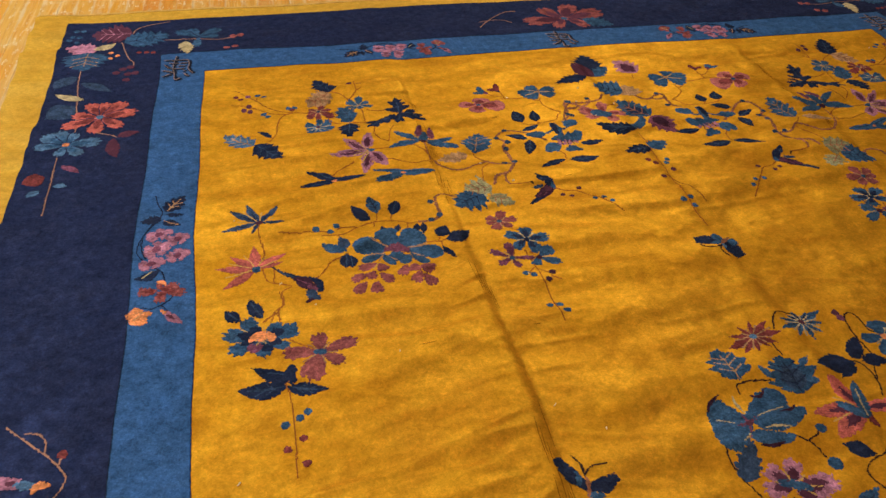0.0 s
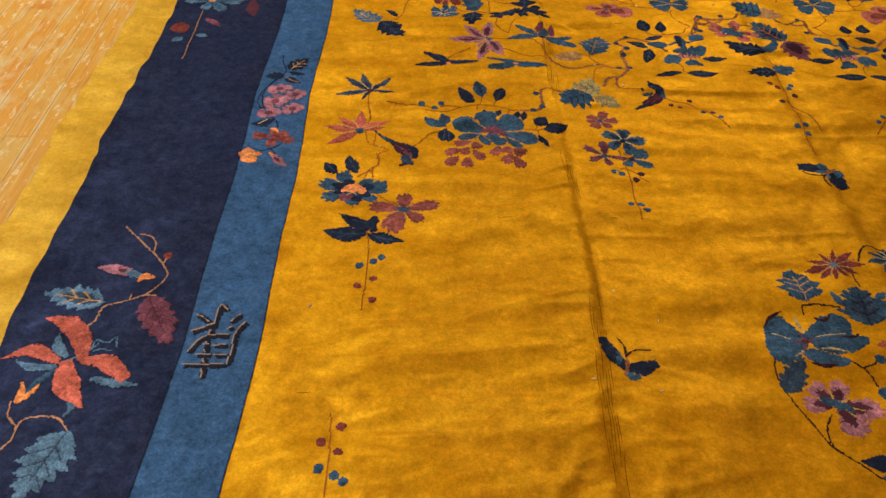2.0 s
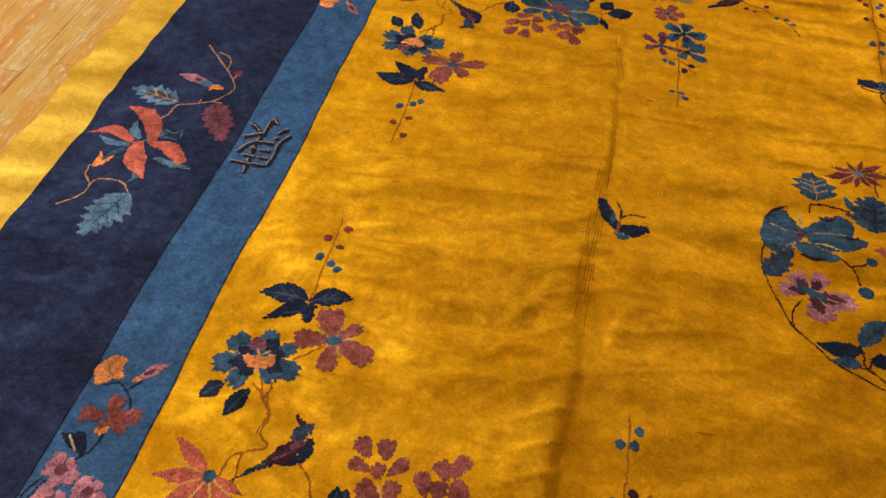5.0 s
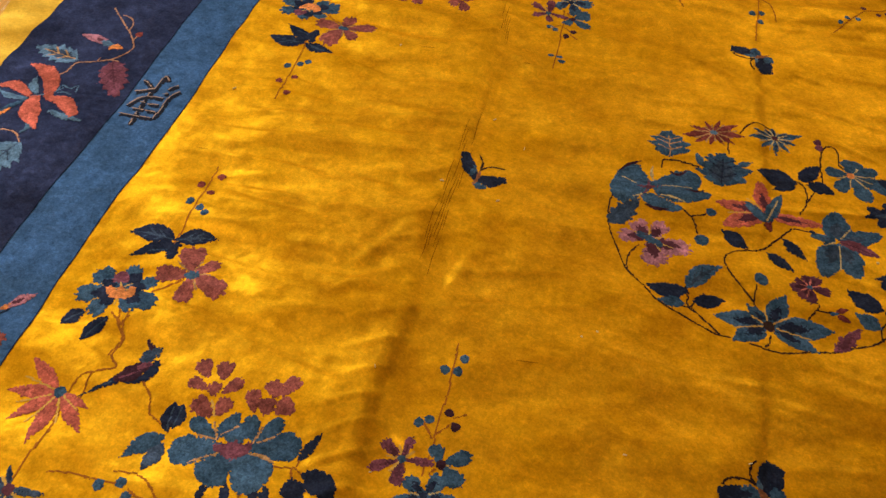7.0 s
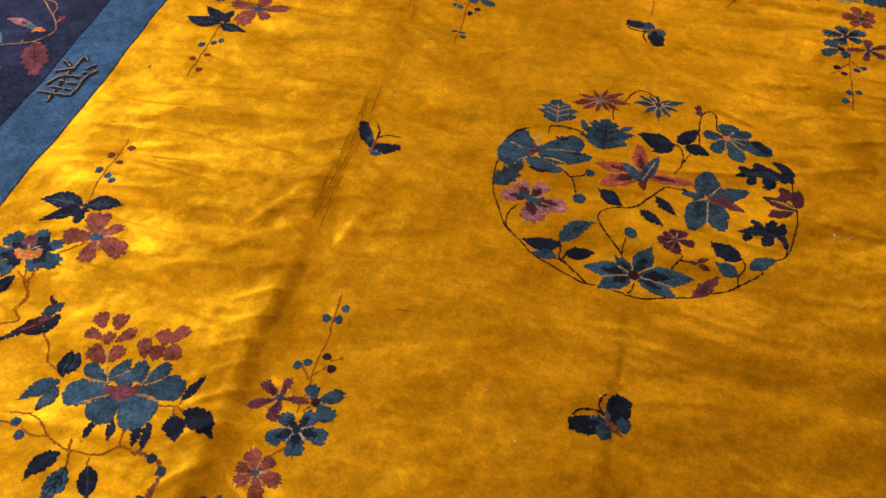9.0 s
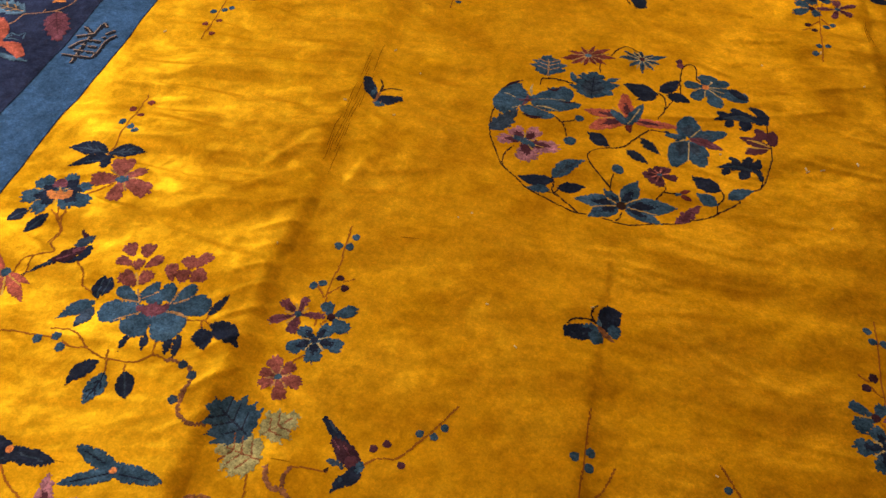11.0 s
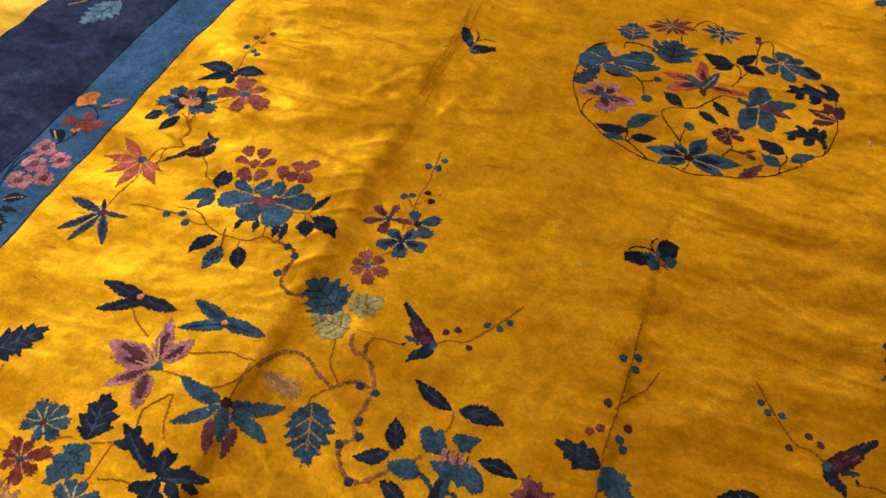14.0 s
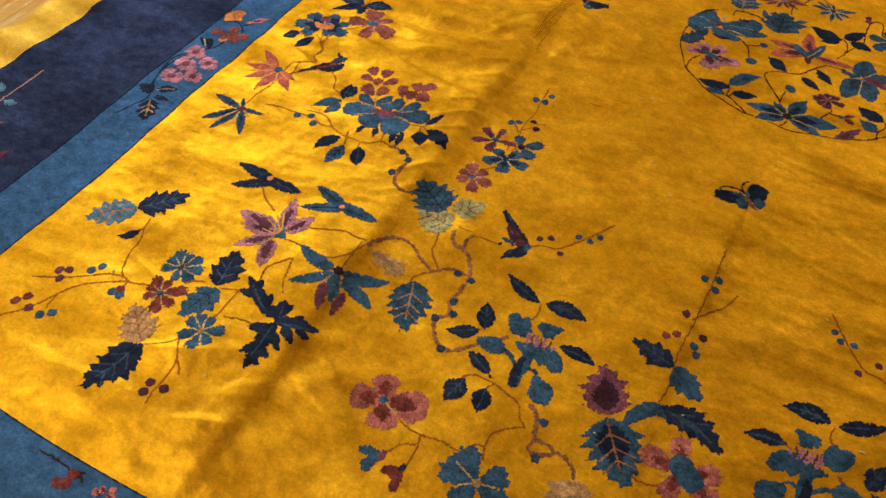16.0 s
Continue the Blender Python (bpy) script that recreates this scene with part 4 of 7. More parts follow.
    leaf(T, -0.425, -0.927, -0.393, -1.019, 0.0369, BLUE, "j", vein=TAN)
    leaf(T, -0.577, -1.106, -0.656, -1.056, 0.0117, NAVY, "u")
    leaf(T, -0.601, -1.097, -0.602, -1.067, 0.0100, NAVY, "u")
    leaf(T, -0.624, -1.082, -0.653, -1.084, 0.0092, NAVY, "u")
    leaf(T, -0.630, -1.074, -0.631, -1.051, 0.0082, NAVY, "u")
    leaf(T, -0.565, -1.107, -0.579, -1.066, 0.0114, NAVY, "u")
    leaf(T, -0.570, -1.091, -0.560, -1.070, 0.0085, NAVY, "u")
    leaf(T, -0.571, -1.093, -0.591, -1.086, 0.0067, NAVY, "u")
    leaf(T, -0.569, -1.106, -0.501, -1.088, 0.0126, NAVY, "u")
    leaf(T, -0.547, -1.108, -0.535, -1.079, 0.0094, NAVY, "u")
    leaf(T, -0.549, -1.110, -0.521, -1.133, 0.0094, NAVY, "u")
    leaf(T, -0.530, -1.106, -0.505, -1.111, 0.0075, NAVY, "u")
    leaf(T, -0.565, -1.109, -0.559, -1.200, 0.0133, NAVY, "u")
    leaf(T, -0.562, -1.123, -0.598, -1.136, 0.0105, NAVY, "u")
    leaf(T, -0.561, -1.128, -0.531, -1.150, 0.0090, NAVY, "u")
    leaf(T, -0.561, -1.152, -0.582, -1.179, 0.0098, NAVY, "u")
    leaf(T, -0.560, -1.162, -0.537, -1.166, 0.0079, NAVY, "u")
    leaf(T, -0.559, -1.175, -0.543, -1.184, 0.0054, NAVY, "u")
    stitch([T(*q) for q in [(-0.590, -1.100), (-0.613, -1.088), (-0.640, -1.066)]], rug, SLATE, "vein_line", 1.5)
    stitch([T(*q) for q in [(-0.566, -1.100), (-0.573, -1.079)]], rug, SLATE, "vein_line", 1.5)
    stitch([T(*q) for q in [(-0.557, -1.107), (-0.533, -1.106), (-0.514, -1.095)]], rug, SLATE, "vein_line", 1.5)
    stitch([T(*q) for q in [(-0.565, -1.118), (-0.562, -1.141), (-0.561, -1.176)]], rug, SLATE, "vein_line", 1.5)
    stitch([T(*q) for q in [(-0.564, -1.139), (-0.579, -1.138)]], rug, SLATE, "vein_line", 1.5)
    branch(T, TWIG, 0.004, [(-0.636, -1.054), (-0.641, -1.033), (-0.638, -1.022), (-0.626, -1.006), (-0.617, -0.995)])
    branch(T, TWIG, 0.0050, [(-0.545, -0.948), (-0.529, -0.912), (-0.521, -0.897)])
    branch(T, BROWN, 0.0100, [(-0.525, -0.909), (-0.519, -0.892), (-0.497, -0.863), (-0.465, -0.861), (-0.437, -0.881), (-0.408, -0.896)])
    branch(T, TWIG, 0.0050, [(-0.408, -0.896), (-0.428, -0.917), (-0.430, -0.932)])
    leaf(T, -0.424, -0.795, -0.493, -0.783, 0.041, SAGE, "j", vein=BROWN, fray=1.0)
    leaf(T, -0.442, -0.759, -0.398, -0.714, 0.030, SAGE, "j", vein=BROWN, fray=1.0)
    leaf(T, -0.454, -0.764, -0.522, -0.726, 0.044, BLUE, "j", vein=NAVY)
    branch(T, BROWN, 0.0110, [(-0.418, -0.799), (-0.405, -0.824), (-0.378, -0.831), (-0.360, -0.852), (-0.351, -0.874), (-0.350, -0.907), (-0.355, -0.936), (-0.345, -0.956), (-0.359, -0.976), (-0.348, -1.000), (-0.333, -1.015), (-0.309, -1.016), (-0.283, -0.990), (-0.243, -0.952)])
    branch(T, BROWN, 0.0090, [(-0.382, -0.834), (-0.388, -0.811), (-0.383, -0.794)])
    branch(T, BROWN, 0.0100, [(-0.408, -0.896), (-0.382, -0.874), (-0.351, -0.874)])
    branch(T, TWIG, 0.0050, [(-0.383, -0.794), (-0.355, -0.790), (-0.333, -0.792)])
    branch(T, TWIG, 0.0050, [(-0.439, -0.808), (-0.434, -0.837), (-0.429, -0.856), (-0.404, -0.884)])
    berry(T, -0.369, -0.878, 0.007, SLATE)
    berry(T, -0.344, -0.881, 0.007, SLATE)
    berry(T, -0.349, -0.932, 0.007, SLATE)
    berry(T, -0.361, -0.974, 0.007, SLATE)
    berry(T, -0.339, -0.954, 0.007, SLATE)
    berry(T, -0.326, -1.021, 0.007, SLATE)
    branch(T, TWIG, 0.0050, [(-0.290, -0.771), (-0.270, -0.756), (-0.246, -0.751), (-0.222, -0.721), (-0.202, -0.693), (-0.178, -0.657)])
    berry(T, -0.281, -0.742, 0.006, PLUM)
    berry(T, -0.264, -0.732, 0.006, PLUM)
    berry(T, -0.237, -0.760, 0.006, PLUM)
    berry(T, -0.223, -0.707, 0.006, BLUE)
    berry(T, -0.202, -0.708, 0.006, BLUE)
    berry(T, -0.190, -0.692, 0.006, BLUE)
    leaf(T, -0.227, -0.869, -0.297, -0.838, 0.0130, NAVY, "s", vein=SLATE, bow=0.04)
    leaf(T, -0.219, -0.867, -0.145, -0.867, 0.0162, NAVY, "s", vein=SLATE, bow=0.08)
    leaf(T, -0.282, -0.956, -0.301, -0.906, 0.0152, NAVY, "s", vein=SLATE)
    leaf(T, -0.288, -0.959, -0.337, -0.986, 0.0128, NAVY, "s", vein=SLATE, bow=0.06)
    branch(T, TWIG, 0.0040, [(-0.224, -0.870), (-0.221, -0.893), (-0.229, -0.910)])
    woven("petal", [lobe(T, [(-0.215, -0.936), (-0.230, -0.927), (-0.242, -0.921), (-0.250, -0.914), (-0.252, -0.905)], [0.0056, 0.0186, 0.0201, 0.0124, 0.0048], [0.0051, 0.0141, 0.0217, 0.0219, 0.0053])], BLUE, rug, "", 1.0, 0.0)
    woven("petal", [lobe(T, [(-0.200, -0.924), (-0.192, -0.912), (-0.181, -0.905), (-0.171, -0.902)], [0.0008, 0.0113, 0.0095, 0.0052], [0.0052, 0.0183, 0.0082, 0.0008])], BLUE, rug, "", 1.0, 0.0)
    woven("petal", [lobe(T, [(-0.197, -0.915), (-0.200, -0.907), (-0.201, -0.899)], [0.0101, 0.0131, 0.0074], [0.0064, 0.0115, 0.0076])], BLUE, rug, "", 1.0, 0.0)
    woven("petal", [lobe(T, [(-0.231, -0.955), (-0.211, -0.957), (-0.186, -0.955), (-0.169, -0.958), (-0.160, -0.967), (-0.154, -0.978)], [0.0015, 0.0092, 0.0139, 0.0170, 0.0142, 0.0079], [0.0018, 0.0121, 0.0134, 0.0240, 0.0164, 0.0077])], BLUE, rug, "", 1.0, 0.0)
    woven("petal", [lobe(T, [(-0.238, -0.979), (-0.258, -0.976), (-0.274, -0.978), (-0.286, -0.977)], [0.0062, 0.0177, 0.0133, 0.0045], [0.0044, 0.0156, 0.0123, 0.0047])], BLUE, rug, "", 1.0, 0.0)
    branch(T, BLUE, 0.011, [(-0.241, -0.977), (-0.228, -0.981), (-0.217, -0.990), (-0.209, -0.998)])
    woven("petal", [lobe(T, [(-0.212, -0.956), (-0.214, -0.941), (-0.216, -0.926)], [0.0025, 0.0063, 0.0026], [0.0025, 0.0063, 0.0025])], LILAC, rug, "", 1.4, 0.8)
    woven("petal", [lobe(T, [(-0.196, -0.952), (-0.202, -0.939), (-0.207, -0.926)], [0.0025, 0.0064, 0.0026], [0.0025, 0.0063, 0.0025])], LILAC, rug, "", 1.4, 0.8)
    woven("petal", [lobe(T, [(-0.185, -0.951), (-0.189, -0.938), (-0.194, -0.924)], [0.0023, 0.0058, 0.0023], [0.0022, 0.0057, 0.0023])], LILAC, rug, "", 1.4, 0.8)
    woven("petal", [lobe(T, [(-0.177, -0.948), (-0.174, -0.941), (-0.171, -0.933)], [0.0021, 0.0054, 0.0022], [0.0023, 0.0054, 0.0022])], LILAC, rug, "", 1.4, 0.8)
    woven("petal", [lobe(T, [(-0.210, -0.940), (-0.216, -0.939), (-0.223, -0.938)], [0.0023, 0.0057, 0.0023], [0.0022, 0.0056, 0.0022])], LILAC, rug, "", 1.4, 0.8)
    stitch([T(*q) for q in [(-0.208, -0.951), (-0.210, -0.929)]], rug, PLUM, "vein_line", 1.6)
    stitch([T(*q) for q in [(-0.192, -0.949), (-0.197, -0.930)]], rug, PLUM, "vein_line", 1.6)
    stitch([T(*q) for q in [(-0.184, -0.947), (-0.181, -0.929)]], rug, PLUM, "vein_line", 1.6)
    woven("stalk", [lobe(T, [(-0.201, -0.960), (-0.204, -0.986), (-0.206, -1.011), (-0.202, -1.028)], [0.0076, 0.0103, 0.0109, 0.0071], [0.0080, 0.0103, 0.0100, 0.0070])], BLUE, rug, "", 1.2, 0.0)
    woven("stalk", [lobe(T, [(-0.206, -0.974), (-0.208, -0.995), (-0.207, -1.013), (-0.202, -1.028)], [0.0036, 0.0062, 0.0082, 0.0064], [0.0059, 0.0067, 0.0078, 0.0068])], NAVY, rug, "", 1.3, 0.0)
    branch(T, BLUE, 0.009, [(-0.200, -1.001), (-0.194, -0.991), (-0.184, -0.989), (-0.178, -0.994)])
    woven("petal", [lobe(T, [(-0.179, -0.995), (-0.169, -1.007), (-0.159, -1.019), (-0.150, -1.029), (-0.146, -1.032)], [0.0031, 0.0109, 0.0195, 0.0171, 0.0070], [0.0043, 0.0133, 0.0214, 0.0169, 0.0060])], BLUE, rug, "", 1.0, 0.0)
    leaf(T, -0.168, -0.931, -0.105, -0.938, 0.0124, NAVY, "s", vein=SLATE, bow=0.06)
    leaf(T, -0.286, -1.004, -0.236, -1.029, 0.0123, NAVY, "s", vein=SLATE, bow=0.03)
    leaf(T, -0.270, -1.050, -0.281, -1.097, 0.0180, NAVY, "s", vein=SLATE)
    leaf(T, -0.235, -1.048, -0.230, -1.094, 0.0150, NAVY, "s", vein=SLATE)
    branch(T, TWIG, 0.0040, [(-0.275, -1.049), (-0.260, -1.036), (-0.227, -1.036), (-0.201, -1.043), (-0.183, -1.049), (-0.172, -1.069), (-0.159, -1.080)])
    branch(T, TWIG, 0.0040, [(-0.235, -1.046), (-0.227, -1.036)])
    flower(T, -0.357, -1.138, [(-162, 0.050, 0.9), (112, 0.042, 1.1), (14, 0.067, 0.85), (-64, 0.048, 1.05)], 1.0, PINK, RED, BLUE, style="r")
    branch(T, TWIG, 0.0050, [(-0.324, -1.152), (-0.306, -1.159), (-0.283, -1.160), (-0.254, -1.155), (-0.223, -1.156)])
    branch(T, TWIG, 0.0050, [(-0.283, -1.160), (-0.278, -1.186), (-0.279, -1.215)])
    branch(T, TWIG, 0.0050, [(-0.283, -1.177), (-0.300, -1.186), (-0.312, -1.204)])
    woven("petal", [lobe(T, [(-0.315, -1.213), (-0.328, -1.215), (-0.341, -1.217), (-0.348, -1.220)], [0.0045, 0.0078, 0.0079, 0.0042], [0.0046, 0.0079, 0.0080, 0.0041])], BLUE, rug, "", 1.0, 0.0)
    woven("petal", [lobe(T, [(-0.316, -1.215), (-0.324, -1.225), (-0.328, -1.235), (-0.322, -1.243)], [0.0044, 0.0084, 0.0139, 0.0055], [0.0036, 0.0071, 0.0090, 0.0047])], BLUE, rug, "", 1.0, 0.0)
    woven("petal", [lobe(T, [(-0.281, -1.213), (-0.288, -1.222), (-0.299, -1.227), (-0.306, -1.229)], [0.0025, 0.0050, 0.0093, 0.0049], [0.0024, 0.0056, 0.0069, 0.0035])], RED, rug, "", 1.0, 0.0)
    woven("petal", [lobe(T, [(-0.281, -1.215), (-0.281, -1.228), (-0.280, -1.242), (-0.278, -1.252)], [0.0029, 0.0065, 0.0091, 0.0036], [0.0036, 0.0092, 0.0083, 0.0042])], RED, rug, "", 1.0, 0.0)
    woven("bud_base", [lobe(T, [(-0.314, -1.204), (-0.315, -1.213), (-0.317, -1.222)], [0.0022, 0.0060, 0.0028], [0.0039, 0.0065, 0.0020])], ROSE, rug, "", 1.3, 0.0)
    woven("bud_base", [lobe(T, [(-0.279, -1.208), (-0.282, -1.215), (-0.285, -1.220)], [0.0025, 0.0049, 0.0022], [0.0030, 0.0042, 0.0018])], NAVY, rug, "", 1.3, 0.0)
    flower(T, -0.183, -1.187, [(179, 0.053), (137, 0.054), (44, 0.045), (-112, 0.043), (-17, 0.047)], .92, BLUE, None, TAN)
    branch(T, TWIG, 0.0050, [(-0.223, -1.156), (-0.210, -1.137), (-0.197, -1.132), (-0.196, -1.112), (-0.178, -1.092), (-0.159, -1.080)])
    branch(T, TWIG, 0.0050, [(-0.197, -1.132), (-0.190, -1.152)])
    branch(T, BROWN, 0.0110, [(-0.168, -1.041), (-0.150, -1.057), (-0.143, -1.083), (-0.140, -1.110), (-0.120, -1.107), (-0.100, -1.094), (-0.080, -1.102), (-0.069, -1.119)])
    branch(T, BROWN, 0.0090, [(-0.140, -1.091), (-0.119, -1.089), (-0.107, -1.097)])
    berry(T, -0.138, -1.060, 0.007, SLATE)
    berry(T, -0.127, -1.116, 0.007, SLATE)


def side_spray(T):
    flower(T, -0.944, -0.578, [(-168, 0.077), (148, 0.076), (-131, 0.073), (-91, 0.083), (-40, 0.079), (-15, 0.053)], .28, CORAL, None, BLUE)
    flower(T, -0.929, -0.720, [(169, 0.078), (-134, 0.080), (-107, 0.077), (-57, 0.074), (5, 0.050), (120, 0.036)], .24, SLATE, NAVY, PLUM, style="u")
    branch(T, TWIG, 0.0040, [(-0.930, -0.589), (-0.927, -0.624), (-0.928, -0.662)])
    branch(T, TWIG, 0.0040, [(-0.931, -0.715), (-0.932, -0.676), (-0.926, -0.637), (-0.931, -0.608)])
    branch(T, TWIG, 0.0050, [(-0.933, -0.422), (-0.920, -0.458), (-0.902, -0.476), (-0.903, -0.508), (-0.886, -0.526), (-0.922, -0.544), (-0.930, -0.559), (-0.933, -0.577)])
    branch(T, TWIG, 0.0050, [(-0.920, -0.458), (-0.911, -0.441)])
    branch(T, TWIG, 0.0040, [(-0.915, -0.542), (-0.912, -0.571), (-0.914, -0.589)])
    branch(T, TWIG, 0.0050, [(-0.840, -0.535), (-0.818, -0.554), (-0.808, -0.576), (-0.784, -0.589), (-0.770, -0.597)])
    branch(T, TWIG, 0.0050, [(-0.918, -0.113), (-0.912, -0.186), (-0.912, -0.253), (-0.915, -0.289), (-0.911, -0.311)])
    berry(T, -0.901, -0.135, 0.007, RED)
    berry(T, -0.926, -0.163, 0.007, RED)
    berry(T, -0.901, -0.179, 0.007, RED)
    berry(T, -0.925, -0.207, 0.007, BLUE)
    berry(T, -0.902, -0.217, 0.007, BLUE)
    berry(T, -0.889, -0.226, 0.007, BLUE)
    leaf(T, -0.915, -0.286, -0.994, -0.291, 0.020, NAVY, "s", vein=SLATE, bow=-0.09)
    leaf(T, -0.915, -0.286, -0.847, -0.267, 0.016, NAVY, "s", vein=SLATE, bow=0.08)
    branch(T, TWIG, 0.005, [(-0.812, -0.665), (-0.779, -0.662), (-0.757, -0.671), (-0.739, -0.686), (-0.700, -0.699), (-0.657, -0.695), (-0.636, -0.678), (-0.613, -0.681)])
    branch(T, TWIG, 0.004, [(-0.780, -0.684), (-0.762, -0.690), (-0.738, -0.687)])
    branch(T, TWIG, 0.004, [(-0.701, -0.701), (-0.704, -0.684)])
    branch(T, TWIG, 0.004, [(-0.697, -0.702), (-0.692, -0.718)])
    branch(T, TWIG, 0.004, [(-0.667, -0.702), (-0.663, -0.716)])
    branch(T, TWIG, 0.004, [(-0.894, -0.686), (-0.861, -0.681), (-0.835, -0.682), (-0.796, -0.680)])
    branch(T, TWIG, 0.004, [(-0.647, -0.640), (-0.640, -0.663), (-0.637, -0.678)])
    branch(T, TWIG, 0.004, [(-0.638, -0.636), (-0.639, -0.654)])
    berry(T, -0.820, -0.687, 0.0075, BLUE)
    berry(T, -0.793, -0.677, 0.0075, BLUE)
    berry(T, -0.779, -0.694, 0.0075, BLUE)
    branch(T, BROWN, 0.011, [(-0.614, -0.681), (-0.583, -0.682), (-0.565, -0.700), (-0.565, -0.733), (-0.561, -0.757), (-0.540, -0.769), (-0.519, -0.763), (-0.507, -0.748)])
    berry(T, -0.586, -0.684, 0.007, SLATE)
    berry(T, -0.566, -0.698, 0.007, SLATE)
    berry(T, -0.575, -0.741, 0.007, SLATE)
    leaf(T, -0.766, -0.592, -0.768, -0.553, 0.0125, NAVY, "s", vein=SLATE)
    leaf(T, -0.770, -0.603, -0.815, -0.646, 0.0147, BLUE, "s", bow=-0.08)
    leaf(T, -0.768, -0.612, -0.779, -0.657, 0.0125, SLATE, "s")
    leaf(T, -0.707, -0.705, -0.741, -0.750, 0.0135, NAVY, "s", bow=-0.1)
    leaf(T, -0.690, -0.719, -0.702, -0.775, 0.0155, BLUE, "s", vein=NAVY)
    leaf(T, -0.662, -0.713, -0.644, -0.756, 0.0145, NAVY, "s", vein=SLATE)
    leaf(T, -0.690, -0.647, -0.689, -0.685, 0.0060, NAVY, "s")
    leaf(T, -0.665, -0.643, -0.656, -0.676, 0.0065, NAVY, "s")
    leaf(T, -0.628, -0.638, -0.618, -0.677, 0.0075, NAVY, "s")
    leaf(T, -0.613, -0.633, -0.605, -0.679, 0.0075, NAVY, "s")
    branch(T, TWIG, 0.004, [(-0.617, -0.608), (-0.588, -0.605), (-0.585, -0.591)])
    branch(T, TWIG, 0.004, [(-0.587, -0.604), (-0.575, -0.610)])
    branch(T, TWIG, 0.004, [(-0.589, -0.607), (-0.586, -0.617)])
    leaf(T, -0.586, -0.594, -0.568, -0.547, 0.0077, NAVY, "s")
    leaf(T, -0.586, -0.617, -0.566, -0.655, 0.0165, NAVY, "s")
    leaf(T, -0.575, -0.609, -0.519, -0.639, 0.0175, NAVY, "s", bow=0.1)
    leaf(T, -0.773, -0.597, -0.780, -0.553, 0.0135, NAVY, "s", vein=SLATE)
    leaf(T, -0.691, -0.599, -0.758, -0.622, 0.0232, BLUE, "r")
    leaf(T, -0.655, -0.592, -0.587, -0.572, 0.0228, BLUE, "r")
    leaf(T, -0.674, -0.597, -0.682, -0.562, 0.0210, BLUE, "r")
    leaf(T, -0.678, -0.606, -0.695, -0.653, 0.0270, BLUE, "r")
    leaf(T, -0.672, -0.604, -0.617, -0.639, 0.0310, BLUE, "r")
    leaf(T, -0.700, -0.591, -0.748, -0.571, 0.0120, BLUE, "r")
    leaf(T, -0.701, -0.587, -0.687, -0.546, 0.0115, BLUE, "u")
    leaf(T, -0.653, -0.581, -0.673, -0.548, 0.0130, BLUE, "r")
    leaf(T, -0.650, -0.580, -0.625, -0.542, 0.0120, BLUE, "r")
    woven("flower_heart", [lobe(T, [(-0.703, -0.601), (-0.675, -0.601), (-0.650, -0.588)], [0.006, 0.016, 0.006])], ROSE, rug, "", 1.4, 1.0)
    stitch([T(*q) for q in [(-0.733, -0.592), (-0.704, -0.590)]], rug, TAN, "vein_line", 1.5)
    stitch([T(*q) for q in [(-0.725, -0.630), (-0.708, -0.618), (-0.691, -0.608)]], rug, TAN, "vein_line", 1.5)
    stitch([T(*q) for q in [(-0.653, -0.599), (-0.628, -0.598), (-0.616, -0.605)]], rug, TAN, "vein_line", 1.5)
    stitch([T(*q) for q in [(-0.699, -0.585), (-0.681, -0.566)]], rug, TAN, "vein_line", 1.5)
    stitch([T(*q) for q in [(-0.653, -0.585), (-0.649, -0.559)]], rug, TAN, "vein_line", 1.5)
    stitch([T(*q) for q in [(-0.647, -0.582), (-0.629, -0.569)]], rug, TAN, "vein_line", 1.5)
    stitch([T(*q) for q in [(-0.702, -0.590), (-0.716, -0.568)]], rug, TAN, "vein_line", 1.5)
    leaf(T, -0.750, -0.510, -0.772, -0.484, 0.0147, PINKRED, "t")
    leaf(T, -0.730, -0.509, -0.735, -0.479, 0.0161, PINKRED, "t")
    leaf(T, -0.743, -0.527, -0.775, -0.518, 0.0119, PINKRED, "t")
    leaf(T, -0.731, -0.535, -0.739, -0.514, 0.0126, PINKRED, "t")
    leaf(T, -0.723, -0.528, -0.701, -0.502, 0.0119, PINKRED, "t")
    leaf(T, -0.721, -0.562, -0.756, -0.545, 0.0161, PINKRED, "t")
    leaf(T, -0.716, -0.560, -0.710, -0.532, 0.0147, PINKRED, "t")
    leaf(T, -0.668, -0.543, -0.682, -0.513, 0.0133, PINKRED, "t")
    leaf(T, -0.652, -0.544, -0.657, -0.519, 0.0161, PINKRED, "t")
    leaf(T, -0.645, -0.517, -0.661, -0.493, 0.0147, PINKRED, "t")
    leaf(T, -0.641, -0.511, -0.627, -0.480, 0.0147, PINKRED, "t")
    leaf(T, -0.642, -0.536, -0.621, -0.518, 0.0175, PINKRED, "t")
    stitch([T(*q) for q in [(-0.719, -0.560), (-0.731, -0.541)]], rug, GOLD_PALE, "vein_line", 1.5)
    branch(T, TWIG, 0.005, [(-0.425, -0.356), (-0.422, -0.439), (-0.424, -0.484), (-0.422, -0.527), (-0.427, -0.564)])
    branch(T, TWIG, 0.003, [(-0.423, -0.505), (-0.412, -0.494), (-0.406, -0.485)])
    branch(T, TWIG, 0.003, [(-0.426, -0.511), (-0.436, -0.500), (-0.442, -0.494)])
    branch(T, TWIG, 0.003, [(-0.405, -0.477), (-0.388, -0.465)])
    branch(T, TWIG, 0.003, [(-0.453, -0.574), (-0.450, -0.560), (-0.457, -0.551)])
    branch(T, TWIG, 0.003, [(-0.418, -0.559), (-0.411, -0.550)])
